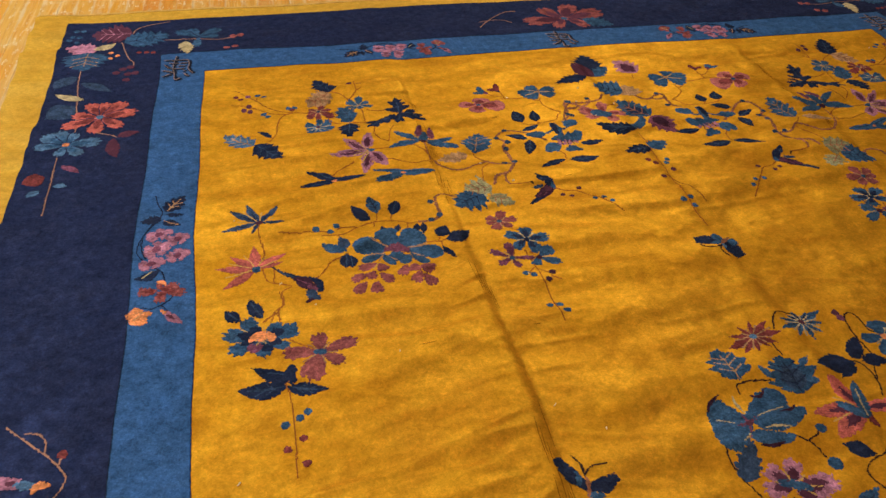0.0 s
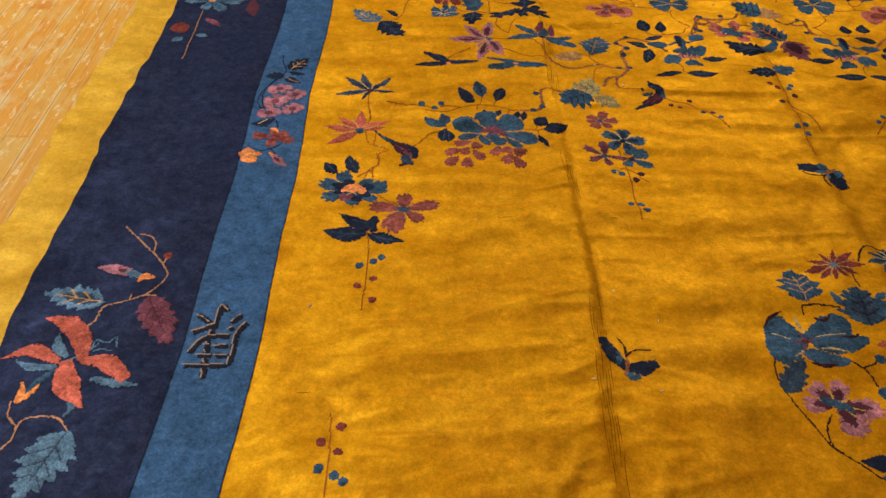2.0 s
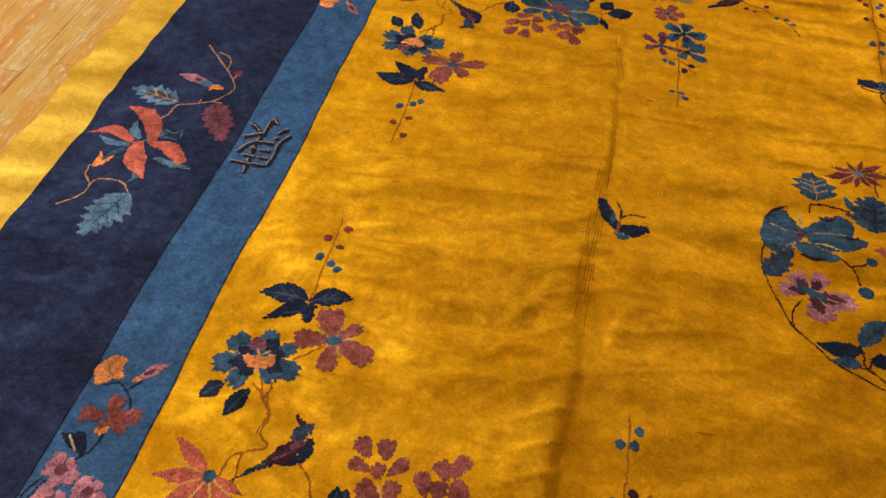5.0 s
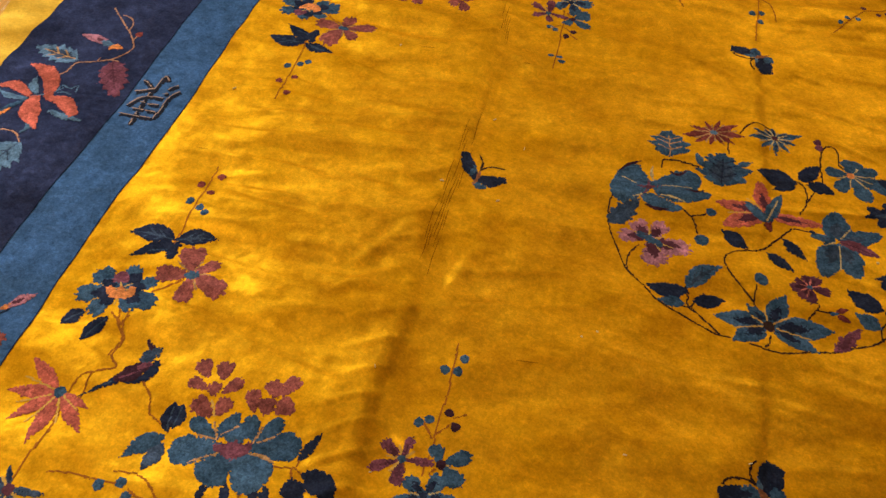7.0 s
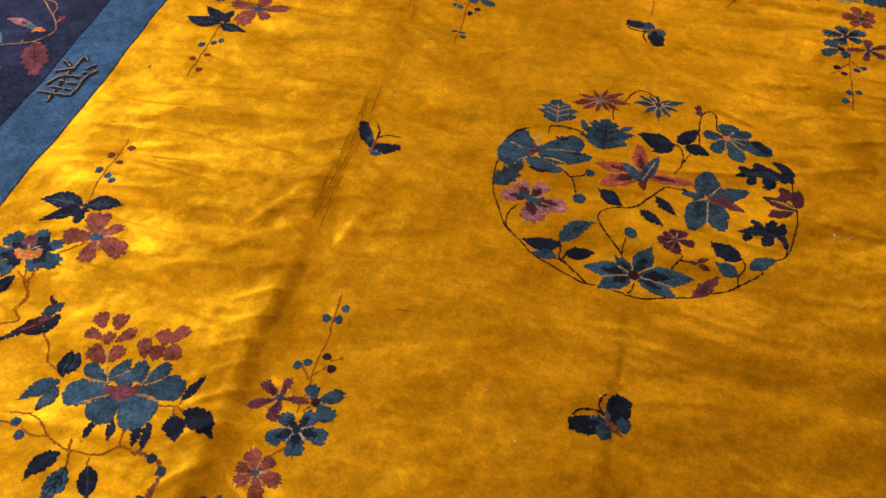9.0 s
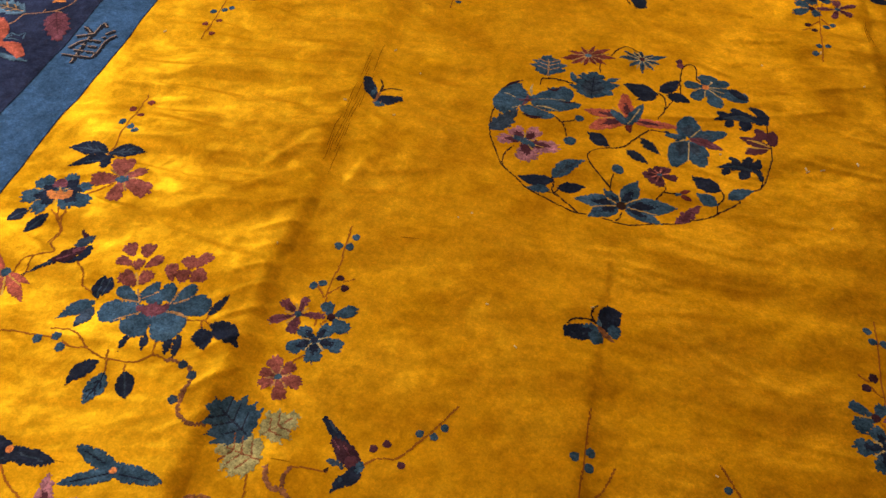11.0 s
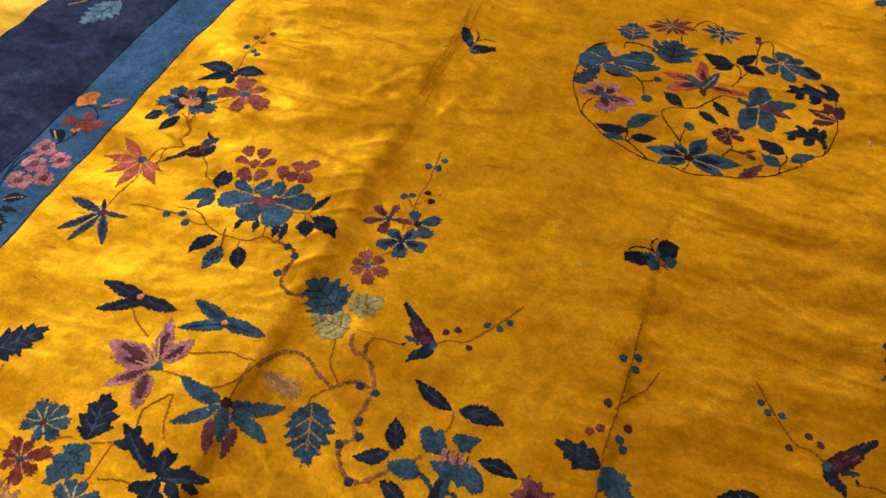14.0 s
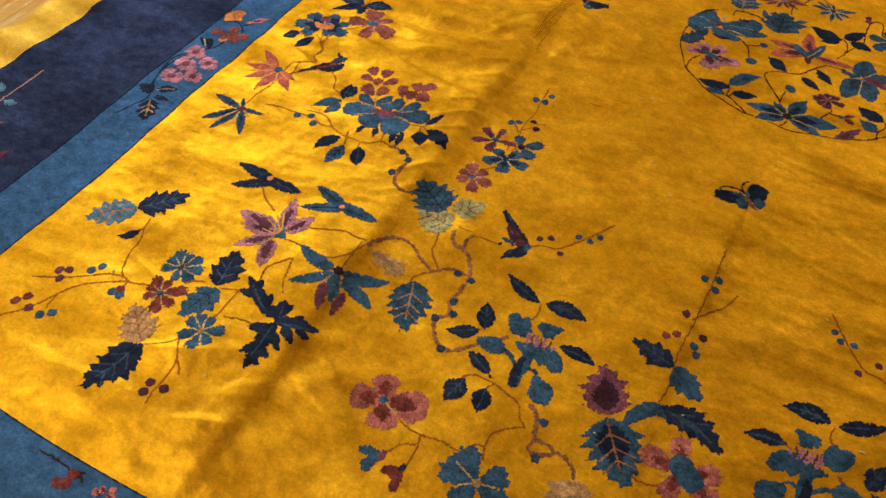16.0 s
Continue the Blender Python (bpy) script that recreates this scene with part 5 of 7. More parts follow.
    branch(T, TWIG, 0.003, [(-0.437, -0.644), (-0.434, -0.633), (-0.424, -0.624)])
    berry(T, -0.411, -0.380, 0.0072, BLUE)
    berry(T, -0.434, -0.404, 0.0072, BLUE)
    berry(T, -0.416, -0.402, 0.0072, BLUE)
    berry(T, -0.449, -0.494, 0.0072, BLUE)
    berry(T, -0.436, -0.486, 0.0072, BLUE)
    berry(T, -0.412, -0.469, 0.0072, AUBERGINE)
    berry(T, -0.399, -0.488, 0.0072, AUBERGINE)
    flower(T, -0.458, -0.548, [(-147, 0.045, 0.38), (150, 0.035, 0.6), (77, 0.031, 0.55), (5, 0.043, 0.32), (-87, 0.039, 0.6)], 0.5, ROSE, PLUM, BLUE, style="p")
    flower(T, -0.416, -0.590, [(-143, 0.044, 0.7), (148, 0.034, 0.8), (61, 0.036, 0.8), (-6, 0.046, 0.7), (-77, 0.042, 0.8)], 0.7, BLUE, NAVY, NAVY, seam=CREAM)
    flower(T, -0.405, -0.543, [(122, 0.028, 0.9), (30, 0.042, 0.6), (-34, 0.039, 0.8)], 0.8, BLUE, None, AUBERGINE, core=0.13)
    flower(T, -0.448, -0.665, [(120, 0.036, 0.8), (56, 0.031, 0.75), (-8, 0.038, 0.7), (-67, 0.037, 0.75), (-138, 0.030, 0.75), (172, 0.029, 0.7)], 0.75, PINKRED, None, BLUE, seam=TAN)
    branch(T, TWIG, 0.005, [(-0.914, -0.435), (-0.912, -0.460), (-0.904, -0.476), (-0.906, -0.495), (-0.908, -0.510)])
    branch(T, TWIG, 0.004, [(-0.942, -0.440), (-0.913, -0.458)])
    branch(T, TWIG, 0.003, [(-0.902, -0.390), (-0.885, -0.375), (-0.864, -0.358)])
    flower(T, -0.948, -0.399, [(-157, 0.065, 0.6), (154, 0.058, 0.72), (86, 0.047, 0.7), (34, 0.053, 0.55), (-13, 0.065, 0.6), (-115, 0.057, 0.6), (-41, 0.048, 0.7)], 0.6, BLUE, None, None, seam=GOLD_PALE)
    woven("petal_base", [lobe(T, [(-0.958, -0.396), (-0.970, -0.394), (-0.983, -0.391)], [0.003, 0.0130, 0.003])], NAVY, rug, "", 1.2, 0.0)
    woven("petal_base", [lobe(T, [(-0.957, -0.405), (-0.972, -0.412), (-0.987, -0.419)], [0.003, 0.0130, 0.003])], NAVY, rug, "", 1.2, 0.0)
    woven("petal_base", [lobe(T, [(-0.949, -0.411), (-0.956, -0.422), (-0.964, -0.433)], [0.003, 0.0130, 0.003])], NAVY, rug, "", 1.2, 0.0)
    woven("petal_base", [lobe(T, [(-0.948, -0.384), (-0.940, -0.374), (-0.931, -0.363)], [0.003, 0.0130, 0.003])], NAVY, rug, "", 1.2, 0.0)
    woven("petal_base", [lobe(T, [(-0.937, -0.396), (-0.926, -0.389), (-0.914, -0.383)], [0.003, 0.0130, 0.003])], NAVY, rug, "", 1.2, 0.0)
    woven("petal_base", [lobe(T, [(-0.935, -0.407), (-0.921, -0.411), (-0.908, -0.415)], [0.003, 0.0130, 0.003])], NAVY, rug, "", 1.2, 0.0)
    woven("petal", [lobe(T, [(-0.966, -0.389), (-0.961, -0.377), (-0.947, -0.384)], [0.005, 0.013, 0.005])], ROSE, rug, "", 1.4, 0.0)
    woven("petal", [lobe(T, [(-0.938, -0.415), (-0.955, -0.410), (-0.969, -0.398)], [0.004, 0.0085, 0.004])], ORANGE, rug, "", 1.6, 0.0)
    woven("petal", [lobe(T, [(-0.938, -0.415), (-0.946, -0.402), (-0.952, -0.395)], [0.004, 0.0085, 0.004])], ORANGE, rug, "", 1.6, 0.0)
    woven("petal", [lobe(T, [(-0.938, -0.415), (-0.931, -0.404), (-0.932, -0.389)], [0.004, 0.0085, 0.004])], ORANGE, rug, "", 1.6, 0.0)
    leaf(T, -0.980, -0.449, -1.006, -0.477, 0.0125, NAVY, "s", vein=SLATE, bow=-0.06)
    leaf(T, -0.941, -0.449, -0.962, -0.497, 0.0132, NAVY, "s", vein=SLATE, bow=-0.06)
    woven("leaf", [lobe(T, [(-0.902, -0.303), (-0.932, -0.308), (-0.969, -0.334)], [0.008, 0.014, 0.001])], NAVY, rug, "", 1.2, 0.0)
    woven("leaf", [lobe(T, [(-0.910, -0.305), (-0.905, -0.317), (-0.908, -0.327)], [0.008, 0.011, 0.005])], NAVY, rug, "", 1.2, 0.0)
    woven("leaf", [lobe(T, [(-0.911, -0.303), (-0.922, -0.298), (-0.934, -0.296)], [0.006, 0.009, 0.004])], NAVY, rug, "", 1.2, 0.0)
    woven("leaf", [lobe(T, [(-0.906, -0.304), (-0.905, -0.296), (-0.910, -0.289)], [0.005, 0.007, 0.003])], NAVY, rug, "", 1.2, 0.0)
    stitch([T(*q) for q in [(-0.916, -0.309), (-0.943, -0.318)]], rug, SLATE, "vein_line", 1.5)
    flower(T, -0.854, -0.347, [(-172, 0.059, 0.6), (114, 0.059, 0.85), (44, 0.046, 0.6), (-19, 0.065, 0.62), (-88, 0.050, 0.7)], 0.7, PINKRED, None, None, seam=TAN)
    woven("flower_heart", [lobe(T, [(-0.866, -0.350), (-0.854, -0.348), (-0.843, -0.344)], [0.005, 0.008, 0.005])], BLUE, rug, "", 1.6, 0.0)


def centre_head(T):
    leaf(T, -0.062, -1.008, -0.095, -0.930, 0.0386, ROSE, "j", inner=AUBERGINE, fray=0.4)
    leaf(T, -0.062, -1.009, -0.005, -1.095, 0.0456, BLUE, "j", vein=BROWN, inner=NAVY)
    leaf(T, -0.037, -1.009, 0.042, -0.960, 0.0122, BLUE, "u", bow=0.23)
    leaf(T, 0.004, -0.954, 0.099, -0.986, 0.0259, NAVY, "j", vein=SLATE, bow=0.13)
    flower(T, 0.058, -1.036, [(175, 0.059), (109, 0.053), (20, 0.054), (-103, 0.052), (-27, 0.063)], .68, PINK, RED, BLUE)
    berry(T, 0.056, -1.030, 0.018, BLUE)
    berry(T, 0.072, -1.042, 0.018, BLUE)
    branch(T, TWIG, 0.0040, [(-0.036, -1.054), (-0.015, -1.066), (0.006, -1.078), (0.036, -1.071), (0.046, -1.065)])
    leaf(T, -0.066, -1.117, -0.057, -1.178, 0.037, TAN, "j")


def centre_twig(T):
    leaf(T, -0.001, -0.883, -0.071, -0.864, 0.0218, NAVY, "j", vein=SLATE)
    leaf(T, -0.003, -0.884, 0.051, -0.916, 0.0265, BLUE, "j")
    branch(T, TWIG, 0.0050, [(0.009, -0.616), (0.008, -0.689), (0.005, -0.755), (0.002, -0.801), (-0.002, -0.839), (-0.002, -0.879), (0.001, -0.921), (-0.003, -0.950)])
    branch(T, TWIG, 0.0040, [(-0.002, -0.787), (0.023, -0.752), (0.037, -0.734), (0.051, -0.698)])
    berry(T, -0.006, -0.695, 0.007, BLUE)
    berry(T, 0.016, -0.684, 0.007, BLUE)
    berry(T, 0.015, -0.706, 0.007, BLUE)
    berry(T, 0.015, -0.829, 0.007, BLUE)
    berry(T, 0.023, -0.842, 0.007, BLUE)
    berry(T, -0.013, -0.780, 0.007, PLUM)
    berry(T, 0.023, -0.807, 0.007, PLUM)
    berry(T, -0.029, -0.833, 0.007, RED)
    berry(T, -0.015, -0.822, 0.007, RED)


def medallion(T):
    branch(T, DARK, 0.006, [(-0.240, -0.042), (-0.233, -0.076), (-0.217, -0.113), (-0.198, -0.148), (-0.168, -0.174), (-0.144, -0.199), (-0.113, -0.215), (-0.083, -0.229), (-0.054, -0.240), (-0.034, -0.240)])
    branch(T, DARK, 0.006, [(-0.094, -0.196), (-0.076, -0.215), (-0.060, -0.229), (-0.048, -0.241)])
    branch(T, DARK, 0.006, [(-0.004, -0.245), (0.024, -0.247), (0.052, -0.245), (0.090, -0.231), (0.121, -0.223), (0.143, -0.209), (0.179, -0.193), (0.200, -0.176), (0.225, -0.154), (0.235, -0.142)])
    branch(T, DARK, 0.006, [(0.259, -0.109), (0.271, -0.102), (0.282, -0.082), (0.287, -0.058), (0.294, -0.030), (0.297, -0.000), (0.293, 0.037), (0.291, 0.086)])
    branch(T, DARK, 0.005, [(-0.198, -0.148), (-0.198, -0.121), (-0.185, -0.098)])
    branch(T, DARK, 0.005, [(-0.237, -0.049), (-0.241, -0.023), (-0.239, 0.007)])
    leaf(T, -0.177, 0.048, -0.234, 0.073, 0.0370, BLUE, "r")
    leaf(T, -0.178, 0.039, -0.244, 0.013, 0.0306, BLUE, "r")
    leaf(T, -0.173, 0.049, -0.090, 0.090, 0.0269, BLUE, "r")
    leaf(T, -0.171, 0.037, -0.070, 0.051, 0.0238, BLUE, "u", bow=-0.05)
    leaf(T, -0.191, 0.020, -0.118, 0.001, 0.0146, BLUE, "u", bow=-0.08)
    leaf(T, -0.183, 0.040, -0.139, 0.071, 0.0120, BLUE, "s")
    woven("petal_tip", [lobe(T, [(-0.232, 0.074), (-0.218, 0.092), (-0.196, 0.106)], [0.0008, 0.0036, 0.0008])], AUBERGINE, rug, "", 1.2, 0.0)
    woven("petal_tip", [lobe(T, [(-0.147, 0.095), (-0.129, 0.089), (-0.113, 0.103)], [0.0008, 0.0036, 0.0008])], AUBERGINE, rug, "", 1.2, 0.0)
    woven("petal_tip", [lobe(T, [(-0.116, 0.052), (-0.095, 0.053), (-0.080, 0.062)], [0.0008, 0.0036, 0.0008])], AUBERGINE, rug, "", 1.2, 0.0)
    woven("petal_tip", [lobe(T, [(-0.184, -0.002), (-0.161, -0.008), (-0.140, -0.005)], [0.0008, 0.0036, 0.0008])], AUBERGINE, rug, "", 1.2, 0.0)
    stitch([T(*q) for q in [(-0.225, 0.057), (-0.212, 0.051), (-0.202, 0.044)]], rug, CREAM, "vein_line", 1.5)
    stitch([T(*q) for q in [(-0.170, 0.062), (-0.177, 0.079), (-0.175, 0.097)]], rug, CREAM, "vein_line", 1.5)
    stitch([T(*q) for q in [(-0.156, 0.051), (-0.132, 0.057), (-0.104, 0.061)]], rug, CREAM, "vein_line", 1.5)
    stitch([T(*q) for q in [(-0.157, 0.026), (-0.134, 0.026), (-0.116, 0.019)]], rug, CREAM, "vein_line", 1.5)
    stitch([T(*q) for q in [(-0.203, 0.009), (-0.188, 0.019)]], rug, CREAM, "vein_line", 1.5)
    woven("flower_heart", [lobe(T, [(-0.207, 0.037), (-0.180, 0.040), (-0.154, 0.051)], [0.002, 0.006, 0.002])], ROSE, rug, "", 1.2, 1.0)
    woven("flower_heart", [lobe(T, [(-0.180, 0.066), (-0.179, 0.038), (-0.190, 0.014)], [0.002, 0.005, 0.002])], ROSE, rug, "", 1.2, 1.0)
    berry(T, -0.179, 0.038, 0.006, PLUM)
    leaf(T, -0.147, 0.124, -0.154, 0.198, 0.0393, BLUE, "j", vein=TAN)
    leaf(T, -0.053, 0.080, -0.055, 0.161, 0.0429, BLUE, "j", vein=NAVY, inner=SLATE)
    leaf(T, -0.030, 0.132, -0.001, 0.153, 0.0070, BLUE, "s")
    leaf(T, -0.029, 0.119, 0.001, 0.127, 0.0070, BLUE, "s")
    leaf(T, -0.034, 0.105, -0.007, 0.099, 0.0070, BLUE, "s")
    leaf(T, -0.091, 0.120, -0.102, 0.148, 0.0070, BLUE, "s")
    leaf(T, -0.073, 0.133, -0.078, 0.155, 0.0070, BLUE, "s")
    branch(T, DARK, 0.007, [(-0.160, 0.100), (-0.158, 0.116), (-0.143, 0.119)])
    branch(T, DARK, 0.006, [(-0.145, 0.118), (-0.124, 0.119), (-0.095, 0.114)])
    branch(T, DARK, 0.007, [(-0.043, 0.164), (-0.045, 0.197)])
    leaf(T, -0.236, -0.057, -0.192, 0.006, 0.0220, SLATE, "j")
    flower(T, -0.073, 0.212, [(-162, 0.063), (167, 0.046), (121, 0.033), (73, 0.040), (36, 0.056), (4, 0.061), (-26, 0.045), (-51, 0.034), (-97, 0.036), (-134, 0.048)], 0.26, RED, None, SKY, style="s", seam=TAN)
    flower(T, 0.041, 0.234, [(-165, 0.054), (164, 0.045), (132, 0.032), (97, 0.031), (45, 0.033), (24, 0.057), (-11, 0.042), (-47, 0.041), (-86, 0.045), (-128, 0.044)], 0.27, BLUE, NAVY, PLUM, style="s", seam=CREAM)
    branch(T, DARK, 0.005, [(-0.025, 0.223), (-0.014, 0.245), (0.002, 0.262), (0.019, 0.265), (0.034, 0.257)])
    flower(T, -0.167, -0.077, [(-178, 0.052, 0.8), (127, 0.047, 0.9), (64, 0.049, 0.8), (-6, 0.068, 0.7), (-75, 0.058, 0.9), (-26, 0.051, 0.7)], 0.8, LILAC, PLUM, None, fray=0.9)
    woven("flower_heart", [lobe(T, [(-0.189, -0.067), (-0.169, -0.075), (-0.145, -0.088)], [0.006, 0.012, 0.006])], BLUE, rug, "", 1.7, 0.5)
    flower(T, 0.025, 0.033, [(178, 0.089, 0.42), (-147, 0.091, 0.4), (100, 0.077, 0.46), (2, 0.096, 0.3)], 0.36, CORAL, PLUM, None, fray=0.4, style="u")
    leaf(T, 0.021, 0.032, 0.029, -0.011, 0.0085, RED, "u", up=0.001)
    leaf(T, 0.022, 0.012, -0.013, 0.053, 0.0125, BLUE, "u", up=0.002)
    leaf(T, 0.022, 0.012, 0.051, 0.093, 0.0125, BLUE, "u", up=0.002, vein=CREAM)
    flower(T, 0.141, 0.005, [(89, 0.070, 0.75), (25, 0.082, 0.45), (-68, 0.079, 0.6), (-109, 0.085, 0.6), (177, 0.047, 0.45)], 0.5, BLUE, SLATE, None, style="u", seam=CREAM)
    woven("petal", [lobe(T, [(0.140, 0.005), (0.161, 0.003), (0.187, -0.006), (0.206, -0.013)], [0.003, 0.012, 0.011, 0.002])], ROSE, rug, "", 1.4, 0.0)
    stitch([T(*q) for q in [(0.147, 0.004), (0.173, -0.002), (0.197, -0.011)]], rug, PLUM, "vein_line", 1.6)
    leaf(T, 0.095, 0.018, 0.109, 0.013, 0.0040, NAVY, "s")
    flower(T, 0.174, 0.174, [(80, 0.041, 1.1), (174, 0.044, 0.6), (25, 0.052, 0.5), (-24, 0.048, 0.5), (-17, 0.089, 0.4), (-64, 0.066, 0.5), (-118, 0.050, 0.6)], 0.5, BLUE, None, ORANGE, style="r", seam=CREAM)
    leaf(T, 0.221, 0.175, 0.259, 0.146, 0.0100, NAVY, "u")
    leaf(T, 0.077, 0.129, 0.004, 0.135, 0.0230, NAVY, "s")
    leaf(T, 0.085, 0.136, 0.119, 0.184, 0.0158, NAVY, "u")
    leaf(T, 0.079, 0.128, 0.036, 0.100, 0.0116, NAVY, "s")
    leaf(T, 0.095, 0.129, 0.146, 0.118, 0.0152, NAVY, "s", bow=0.08)
    branch(T, DARK, 0.006, [(0.068, 0.136), (0.092, 0.121), (0.093, 0.081), (0.082, 0.055)])
    branch(T, DARK, 0.005, [(0.093, 0.081), (0.109, 0.115)])
    branch(T, DARK, 0.006, [(0.124, 0.142), (0.123, 0.206), (0.131, 0.235), (0.147, 0.239), (0.155, 0.225), (0.156, 0.195), (0.172, 0.183)])
    berry(T, 0.119, 0.245, 0.0075, PLUM)
    berry(T, 0.121, 0.231, 0.0075, ROSE)
    woven("leaf", [lobe(T, [(0.284, 0.080), (0.244, 0.098), (0.189, 0.074)], [0.0058, 0.0145, 0.0116, 0.00145])], NAVY, rug, "", 1.2, 0.0)
    woven("leaf", [lobe(T, [(0.292, 0.079), (0.281, 0.113), (0.260, 0.129)], [0.00435, 0.01305, 0.01015, 0.0029])], NAVY, rug, "", 1.2, 0.0)
    woven("leaf", [lobe(T, [(0.249, 0.094), (0.238, 0.108), (0.225, 0.117)], [0.0087, 0.0116, 0.0058])], NAVY, rug, "", 1.2, 0.0)
    woven("leaf", [lobe(T, [(0.246, 0.090), (0.251, 0.071), (0.244, 0.052)], [0.0087, 0.0145, 0.0058])], NAVY, rug, "", 1.2, 0.0)
    woven("leaf", [lobe(T, [(0.216, 0.085), (0.206, 0.097), (0.196, 0.100)], [0.0087, 0.01015, 0.00435])], NAVY, rug, "", 1.2, 0.0)
    woven("leaf", [lobe(T, [(0.222, 0.080), (0.219, 0.068), (0.211, 0.060)], [0.00725, 0.01015, 0.00435])], NAVY, rug, "", 1.2, 0.0)
    woven("leaf", [lobe(T, [(0.276, -0.081), (0.267, -0.058), (0.234, -0.051), (0.193, -0.061)], [0.00435, 0.00725, 0.0116, 0.00145])], NAVY, rug, "", 1.2, 0.0)
    woven("leaf", [lobe(T, [(0.235, -0.051), (0.226, -0.038), (0.216, -0.031)], [0.00725, 0.0087, 0.0029])], NAVY, rug, "", 1.2, 0.0)
    woven("leaf", [lobe(T, [(0.252, -0.052), (0.251, -0.037), (0.257, -0.023)], [0.00725, 0.0116, 0.00435])], NAVY, rug, "", 1.2, 0.0)
    woven("leaf", [lobe(T, [(0.262, -0.057), (0.267, -0.043), (0.272, -0.026)], [0.0058, 0.01015, 0.0029])], NAVY, rug, "", 1.2, 0.0)
    woven("leaf", [lobe(T, [(0.246, -0.059), (0.243, -0.072), (0.237, -0.084)], [0.0087, 0.0116, 0.00435])], NAVY, rug, "", 1.2, 0.0)
    woven("leaf", [lobe(T, [(0.215, -0.059), (0.209, -0.071), (0.204, -0.080)], [0.00725, 0.0087, 0.0029])], NAVY, rug, "", 1.2, 0.0)
    stitch([T(*q) for q in [(0.274, 0.083), (0.244, 0.098), (0.208, 0.081)]], rug, SLATE, "vein_line", 1.5)
    stitch([T(*q) for q in [(0.262, -0.059), (0.234, -0.051), (0.208, -0.057)]], rug, SLATE, "vein_line", 1.5)
    branch(T, DARK, 0.006, [(0.267, -0.058), (0.275, -0.067), (0.277, -0.086), (0.271, -0.102)])
    leaf(T, 0.294, 0.010, 0.237, 0.033, 0.0125, PLUM, "u")
    leaf(T, 0.291, 0.033, 0.268, 0.064, 0.0125, PLUM, "u")
    leaf(T, 0.298, 0.017, 0.301, 0.064, 0.0125, PLUM, "u")
    leaf(T, 0.289, 0.011, 0.245, -0.014, 0.0125, PLUM, "u")
    leaf(T, 0.281, 0.031, 0.262, 0.035, 0.0125, PLUM, "u")
    stitch([T(*q) for q in [(0.292, 0.014), (0.273, 0.025), (0.253, 0.026)]], rug, GOLD_PALE, "vein_line", 1.5)
    stitch([T(*q) for q in [(0.289, 0.007), (0.268, 0.008), (0.248, 0.003)]], rug, GOLD_PALE, "vein_line", 1.5)
    flower(T, 0.090, -0.106, [(-163, 0.033), (148, 0.025), (100, 0.026), (58, 0.031), (-6, 0.034), (-90, 0.033), (-117, 0.031)], 0.75, PLUM, AUBERGINE, BLUE, seam=PINK)
    flower(T, 0.026, -0.198, [(-177, 0.087, 0.42), (-140, 0.075, 0.5), (137, 0.048, 0.5), (68, 0.070, 0.5), (9, 0.102, 0.42), (-25, 0.083, 0.42)], 0.45, BLUE, NAVY, DARK, style="s", seam=GOLD_PALE)
    berry(T, 0.027, -0.199, 0.01, PLUM)
    branch(T, DARK, 0.005, [(0.028, -0.217), (0.025, -0.233), (0.019, -0.243)])
    leaf(T, -0.099, -0.167, -0.167, -0.169, 0.0154, NAVY, "s", bow=0.08)
    leaf(T, -0.102, -0.163, -0.047, -0.106, 0.0162, BLUE, "s", vein=SLATE, bow=0.1)
    leaf(T, -0.092, -0.185, -0.039, -0.170, 0.0141, NAVY, "s")
    leaf(T, -0.103, -0.193, -0.146, -0.196, 0.0113, BLUE, "s")
    branch(T, DARK, 0.006, [(-0.105, -0.159), (-0.099, -0.172), (-0.098, -0.197), (-0.086, -0.206)])
    branch(T, DARK, 0.005, [(-0.106, -0.199), (-0.096, -0.199), (-0.088, -0.187)])
    leaf(T, 0.202, -0.123, 0.149, -0.091, 0.0209, NAVY, "s", bow=0.08)
    leaf(T, 0.195, -0.160, 0.156, -0.140, 0.0144, BLUE, "s")
    leaf(T, 0.213, -0.142, 0.261, -0.108, 0.0130, BLUE, "s", bow=0.06)
    leaf(T, 0.123, -0.222, 0.165, -0.167, 0.0129, ROSE, "j", inner=PLUM)
    branch(T, DARK, 0.005, [(0.201, -0.123), (0.206, -0.141), (0.195, -0.162), (0.196, -0.182)])
    branch(T, DARK, 0.005, [(0.231, -0.132), (0.235, -0.146)])
    leaf(T, -0.007, -0.050, -0.054, -0.024, 0.0134, NAVY, "s")
    leaf(T, 0.024, -0.046, 0.070, -0.079, 0.0111, NAVY, "s")
    leaf(T, 0.049, -0.016, 0.090, -0.050, 0.0102, NAVY, "s")
    branch(T, DARK, 0.006, [(0.065, 0.011), (0.041, -0.019), (0.014, -0.047), (-0.023, -0.060), (-0.042, -0.076), (-0.043, -0.100), (-0.027, -0.128), (-0.001, -0.157), (0.013, -0.180)])
    branch(T, DARK, 0.005, [(0.068, 0.013), (0.093, 0.015), (0.107, 0.015)])
    branch(T, DARK, 0.005, [(-0.007, -0.050), (-0.017, -0.035)])
    berry(T, 0.013, -0.114, 0.012, BLUE)
    branch(T, DARK, 0.005, [(0.006, -0.130), (0.003, -0.146), (0.003, -0.161)])
    berry(T, -0.082, -0.053, 0.012, BLUE)
    berry(T, -0.071, 0.007, 0.009, BLUE)
    branch(T, DARK, 0.005, [(-0.118, 0.001), (-0.100, -0.015), (-0.090, -0.040)])
